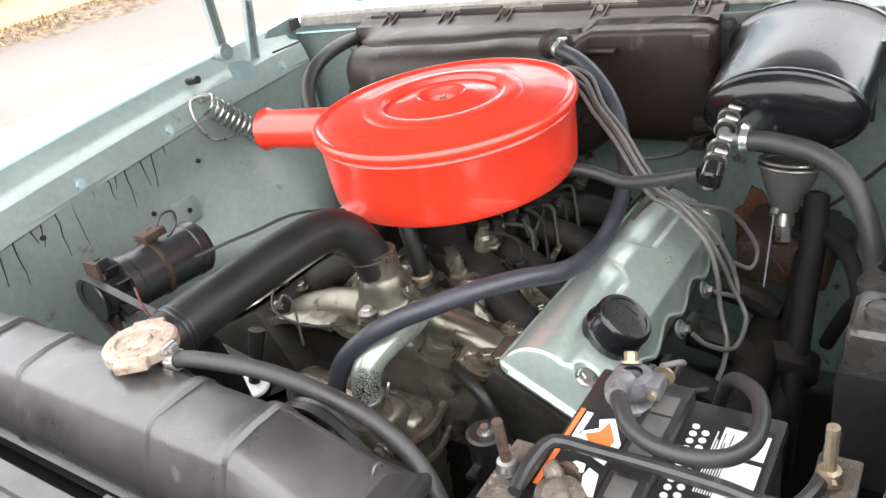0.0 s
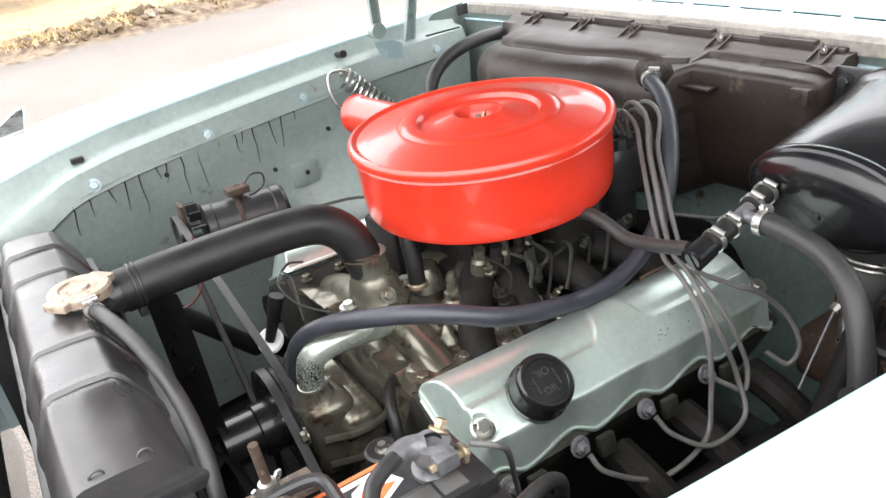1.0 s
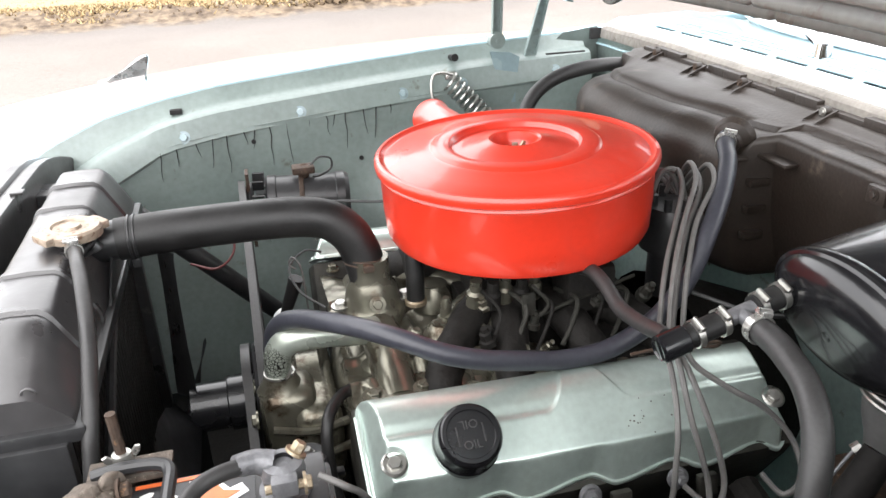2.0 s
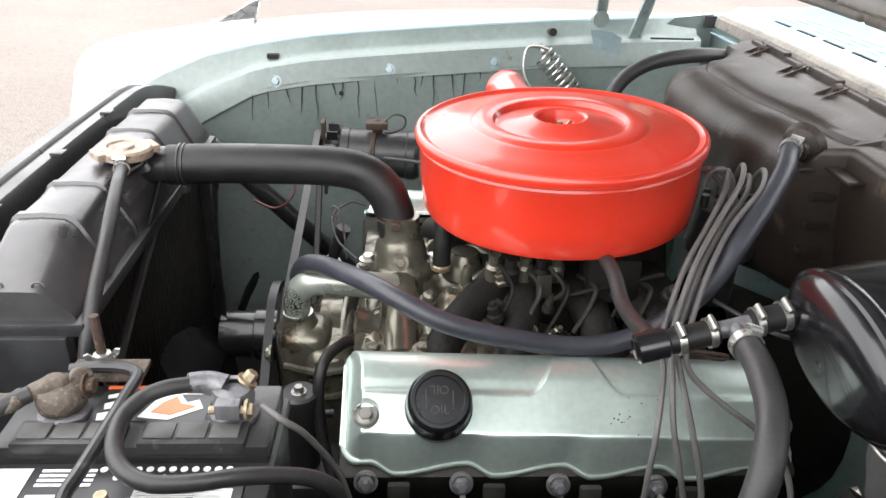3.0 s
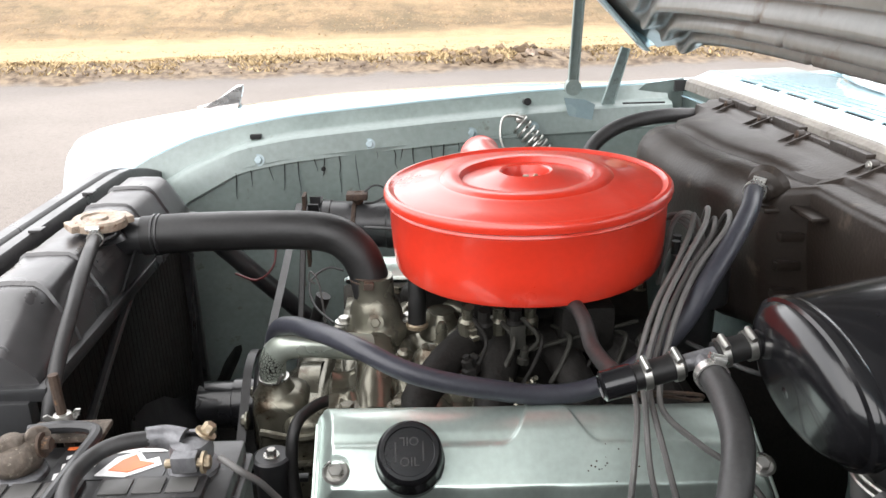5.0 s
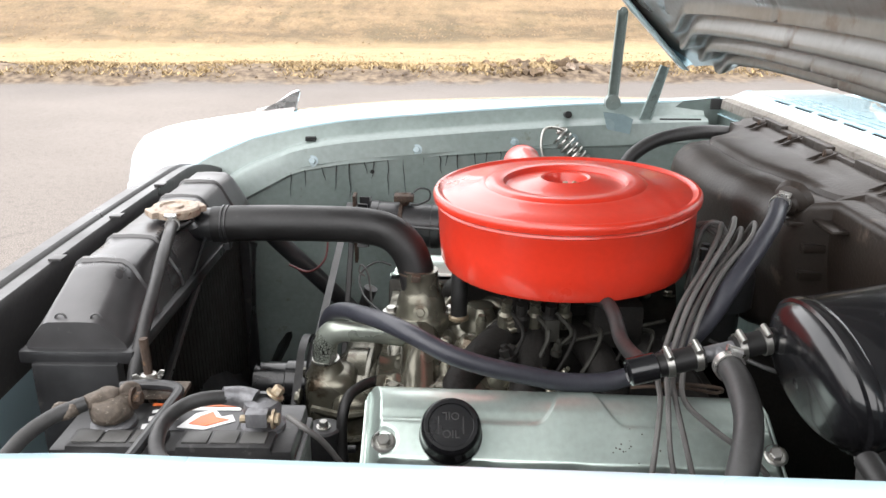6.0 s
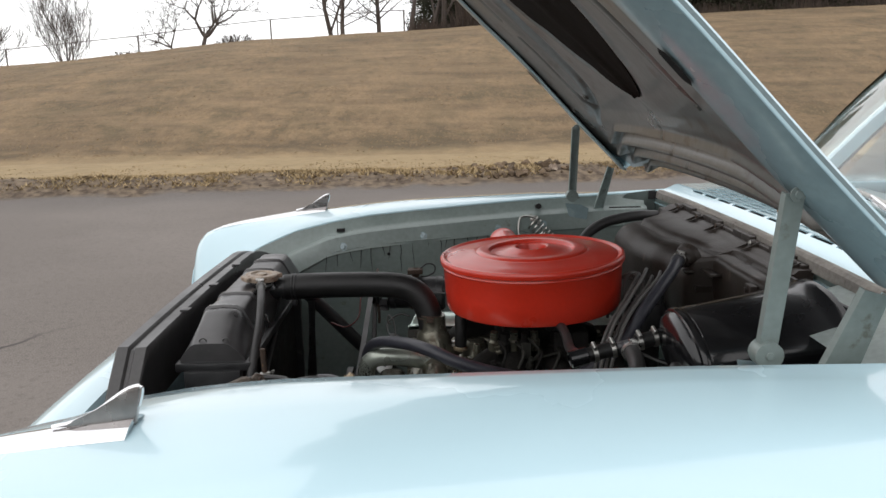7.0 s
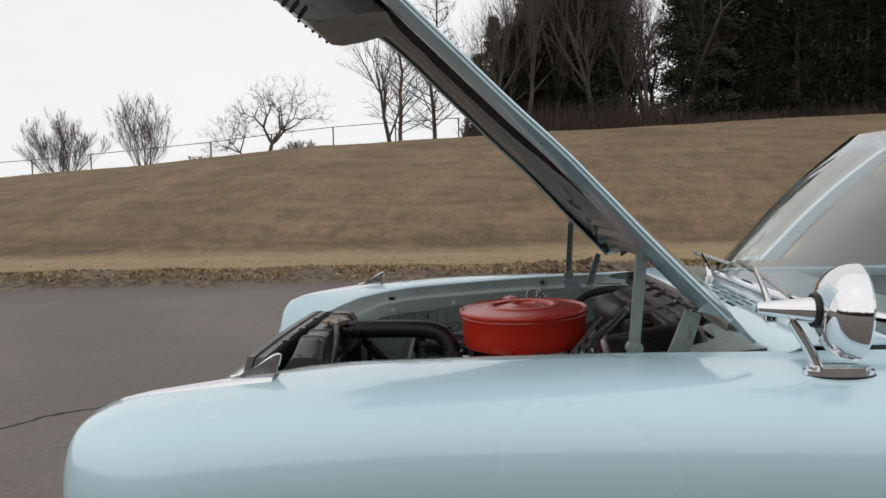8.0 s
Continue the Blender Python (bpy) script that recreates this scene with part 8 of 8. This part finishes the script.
def stick(V, F, pts, r0, r1, n):
    """A thin tapered branch through the points."""
    ring = None
    for s, p in enumerate(pts):
        d = (pts[min(s + 1, len(pts) - 1)] - pts[max(s - 1, 0)]).normalized()
        x = d.orthogonal().normalized()
        y = d.cross(x)
        r = r0 + (r1 - r0) * s / (len(pts) - 1)
        i = len(V)
        for j in range(n):
            a = 2 * math.pi * j / n
            V.append(p + (x * math.cos(a) + y * math.sin(a)) * r)
        if ring is not None:
            for j in range(n):
                F.append((ring + j, ring + (j + 1) % n, i + (j + 1) % n, i + j))
        ring = i


def spreading_tree_mesh(seed, start, length, levels, fork=0.62, keep=0.8, lift=0.10, side=3):
    """A tree that forks again and again into crooked, ever finer limbs."""
    rng = random.Random(seed)
    V, F = {0: [], 1: []}, {0: [], 1: []}

    def grow(p, d, L, r, level):
        pts = [p]
        for s in range(4):
            d = (d + Vector((rng.gauss(0, 0.11), rng.gauss(0, 0.11), rng.gauss(lift * 0.4, 0.06)))).normalized()
            pts.append(pts[-1] + d * L / 4)
        k = 0 if level < 3 else 1
        stick(V[k], F[k], pts, r, max(0.004, r * 0.62), 6 if level < 3 else 3)
        if level >= levels:
            return
        for c in range(side if level else 0):
            b = pts[rng.randint(1, 4)]
            sd = Matrix.Rotation(rng.uniform(0, 6.28), 3, d) @ d.orthogonal().normalized()
            e = (d * 0.5 + sd).normalized()
            L2 = L * rng.uniform(0.35, 0.6)
            stick(V[1], F[1], [b, b + e * L2 * 0.5, b + (e + d * 0.4).normalized() * L2], max(0.006, r * 0.3), 0.004, 3)
        turn = rng.uniform(0, 6.28)
        n = 3 if level in (0, 1) else 2
        for c in range(n):
            sd = Matrix.Rotation(turn + 2 * math.pi * c / n + rng.gauss(0, 0.3), 3, d) @ d.orthogonal().normalized()
            e = (d + sd * fork * rng.uniform(0.6, 1.35) + Vector((0, 0, lift))).normalized()
            grow(pts[-1], e, L * keep * rng.uniform(0.8, 1.12), r * 0.60, level + 1)
    for x, lean, r, L in start:
        grow(Vector((x, 0, -0.3)), Vector((lean, 0.02, 1)).normalized(), L * length, r, 0)
    return twig_meshes(V, F)


def leader_tree_mesh(seed, height, reach, branches):
    """One straight stem with many rising side branches, each set with fine twigs."""
    rng = random.Random(seed)
    V, F = {0: [], 1: []}, {0: [], 1: []}
    trunk = [Vector((rng.gauss(0, 0.04) * k, rng.gauss(0, 0.04) * k, -0.3 + (height + 0.3) * k / 8)) for k in range(9)]
    stick(V[0], F[0], trunk, 0.13, 0.02, 7)
    for k in range(branches):
        t = 0.11 + 0.87 * (k + rng.random()) / branches
        i = min(7, int(t * 8))
        p = trunk[i].lerp(trunk[i + 1], t * 8 - i)
        a = k * 2.4 + rng.gauss(0, 0.3)
        L = reach * (1.05 - 0.8 * t) * rng.uniform(0.75, 1.15)
        d = Vector((math.cos(a), math.sin(a), rng.uniform(0.35, 0.75))).normalized()
        pts = [p]
        for s in range(6):
            d = (d + Vector((rng.gauss(0, 0.10), rng.gauss(0, 0.10), rng.gauss(0.05, 0.05)))).normalized()
            pts.append(pts[-1] + d * L / 6)
        stick(V[0], F[0], pts, 0.028 * (1.2 - t) + 0.012, 0.007, 4)
        for c in range(9):
            j = rng.randint(1, 5)
            sd = Matrix.Rotation(rng.uniform(0, 6.28), 3, d) @ d.orthogonal().normalized()
            e = (d * 0.8 + sd * rng.uniform(0.5, 1.0)).normalized()
            M = L * (1 - 0.11 * j) * rng.uniform(0.3, 0.5)
            q = [pts[j], pts[j] + e * M * 0.5, pts[j] + e * M + Vector((0, 0, 0.08 * M))]
            stick(V[1], F[1], q, 0.010, 0.006, 3)
            for h in range(4):
                g = (e + Vector((rng.gauss(0, 0.5), rng.gauss(0, 0.5), rng.gauss(0.1, 0.4)))).normalized()
                o = q[rng.randint(1, 2)]
                stick(V[1], F[1], [o, o + g * M * rng.uniform(0.3, 0.6)], 0.007, 0.005, 3)
    return twig_meshes(V, F)


def vase_tree_mesh(seed, height, width, stems):
    """Many straight stems that fan up from one foot, each with steep side shoots."""
    rng = random.Random(seed)
    V, F = {0: [], 1: []}, {0: [], 1: []}

    def shoot(p, d, L, r, level):
        pts = [p]
        for s in range(5):
            d = (d + Vector((rng.gauss(0, 0.05), rng.gauss(0, 0.05), 0.05 + 0.02 * level))).normalized()
            pts.append(pts[-1] + d * L / 5)
        k = 0 if level == 0 else 1
        stick(V[k], F[k], pts, r, 0.004, 5 if level == 0 else 3)
        if level == 3:
            return
        for c in range((8, 5, 2)[level]):
            j = rng.randint(1, 4)
            sd = Matrix.Rotation(rng.uniform(0, 6.28), 3, d) @ d.orthogonal().normalized()
            e = (d * 1.0 + sd * rng.uniform(0.35, 0.75) + Vector((0, 0, 0.15))).normalized()
            shoot(pts[j], e, L * (1 - 0.12 * j) * rng.uniform(0.5, 0.75), max(0.007, r * 0.4), level + 1)
    for k in range(stems):
        a = 2.4 * k + rng.uniform(-0.3, 0.3)
        q = math.sqrt((k + 0.5) / stems)
        t = q * width / height * (1 + 0.5 * q * q)
        L = height * rng.uniform(0.85, 1.05) * (1 - 0.12 * q * q)
        shoot(Vector((0.12 * math.cos(a), 0.12 * math.sin(a), -0.2)), Vector((t * math.cos(a), t * math.sin(a), 1)).normalized(), L, 0.034 - 0.014 * q, 0)
    return twig_meshes(V, F)


shrub_a = vase_tree_mesh(11, 3.9, 3.3, 20)
shrub_b = vase_tree_mesh(12, 4.3, 1.75, 14)
oak_a = spreading_tree_mesh(23, ((0.0, 0.05, 0.15, 0.95), (-0.8, -0.45, 0.080, 0.70)), 1.50, 7, 1.0, 0.81, 0.07, 5)
oak_b = leader_tree_mesh(31, 8.8, 3.5, 46)
tall = [bare_tree_mesh(40 + k, 11.0, 0.55, trunks=1, levels=4, first=0.3) for k in range(3)]
plant(shrub_a, -24.4, 40, "bare many-stemmed small tree on the hill crest", "bare trees")
plant(shrub_b, -19.6, 40, "bare upright small tree on the hill crest", "bare trees", 1.0)
plant(oak_a, -12.6, 40, "bare spreading tree with a short trunk", "bare trees", 0.4)
plant(oak_b, -5.0, 40, "bare fine-twigged tree with a straight trunk", "bare trees", 0.2)
plant(oak_b, -3.2, 41, "bare fine-twigged tree with a straight trunk", "bare trees", 2.4, 1.05)
for k, (x, y) in enumerate(((-1.6, 43), (0.3, 44), (2.0, 43), (4.2, 45), (6.2, 43), (7.8, 44), (9.0, 43), (-0.5, 46), (3.0, 47), (11.5, 44), (-6.5, 48), (5.2, 47), (9.7, 47), (10.6, 49), (8.7, 46.5), (9.3, 50))):
    plant(tall[k % 3], x, y, "tall bare tree at the edge of the wood", "bare wood trees", k * 1.3, 0.85 + 0.06 * (k % 5))


def evergreen_meshes(seed, height):
    """A straight trunk and a ragged crown of drooping sprays of needles."""
    rng = random.Random(seed)
    bm = B()
    rod(bm, (0, 0, -0.3), (0, 0, height * 0.95), 0.16, 0.03, 8)
    trunk = finish("trunk", bm, BARK)
    V, F = [], []
    for k in range(430):
        t = rng.uniform(0.08, 1.0)
        R = height * 0.24 * (1 - t) ** 0.7 * rng.uniform(0.55, 1.15) + 0.25
        a = rng.uniform(0, 6.283)
        z = height * t
        for j in range(34):
            u = rng.uniform(0.15, 1.0)
            c = Vector((R * u * math.cos(a) + rng.gauss(0, 0.18), R * u * math.sin(a) + rng.gauss(0, 0.18), z - 0.25 * R * u + rng.gauss(0, 0.14)))
            s = rng.uniform(0.07, 0.19)
            d = Vector((rng.gauss(0, 1), rng.gauss(0, 1), rng.gauss(0, 0.7))).normalized()
            e = d.orthogonal().normalized()
            i = len(V)
            V += [tuple(c - e * s * 0.4), tuple(c + e * s * 0.4), tuple(c + d * s * 1.5)]
            F.append((i, i + 1, i + 2))
    me = bpy.data.meshes.new("crown")
    me.from_pydata(V, [], F)
    me.materials.append(NEEDLES)
    return trunk, me


firs = [evergreen_meshes(70 + k, 9.5 + k) for k in range(4)]
rng = random.Random(9)
k = 0
for row, y in enumerate((44, 47, 50.5)):
    x = 6.8 + 1.1 * row
    while x < 44:
        if not (7.3 + 0.7 * row < x < 10.8 + 0.9 * row):
            plant(firs[k % 4], x, y + rng.uniform(-1, 1), "dark green evergreen in the dense wood", "evergreens", rng.uniform(0, 6), rng.uniform(0.85, 1.2))
        x += rng.uniform(1.7, 2.6)
        k += 1
bush = vase_tree_mesh(15, 1.15, 1.3, 13)
for x, s in ((-16.5, 1.0), (-15.2, 0.8), (-10.7, 1.25), (-7.7, 0.6)):
    plant(bush, x, 40.6, "low dense leafless bush behind the fence", "bushes on the crest", x, s, ("stems", "crown"), "bush")
for x, y, s in ((3.4, 45, 0.8), (5.0, 46, 0.95), (1.2, 47, 0.8), (2.2, 50, 0.9), (0.2, 49, 0.75), (4.2, 48, 1.05), (6.0, 48, 1.0), (1.9, 45, 0.7), (3.0, 52, 1.1), (5.4, 51, 1.15), (-0.9, 51, 0.7), (7.2, 50, 1.0)):
    plant(firs[k % 4], x, y, "dark green evergreen in the dense wood", "evergreens", k, s)
    k += 1


def build_brush():
    """Brown undergrowth along the foot of the wood."""
    rng_ = random.Random(17)
    V, F = [], []
    for k in range(14000):
        x = rng_.uniform(-1.5, 42)
        y = 40.5 + rng_.uniform(0, 3.5)
        z = ground_z(x, y)
        h = rng_.uniform(0.2, 1.3) * (0.6 + 0.6 * noise.noise((x * 0.5, 0, 0)) ** 2 + 0.4)
        d = Vector((rng_.gauss(0, 0.3), rng_.gauss(0, 0.3), 1)).normalized() * h
        if 1.0 < x < 10.5:
            d *= 1.9
        w = rng_.uniform(0.012, 0.04)
        i = len(V)
        V += [(x - w, y, z), (x + w, y, z), (x + d.x, y + d.y, z + d.z)]
        F.append((i, i + 1, i + 2))
    me = bpy.data.meshes.new("brushwood")
    me.from_pydata(V, [], F)
    me.materials.append(BRUSH)
    tagged(new("brushwood", me), "brown leafless undergrowth along the foot of the wood", "undergrowth", kind="stuff")


build_brush()
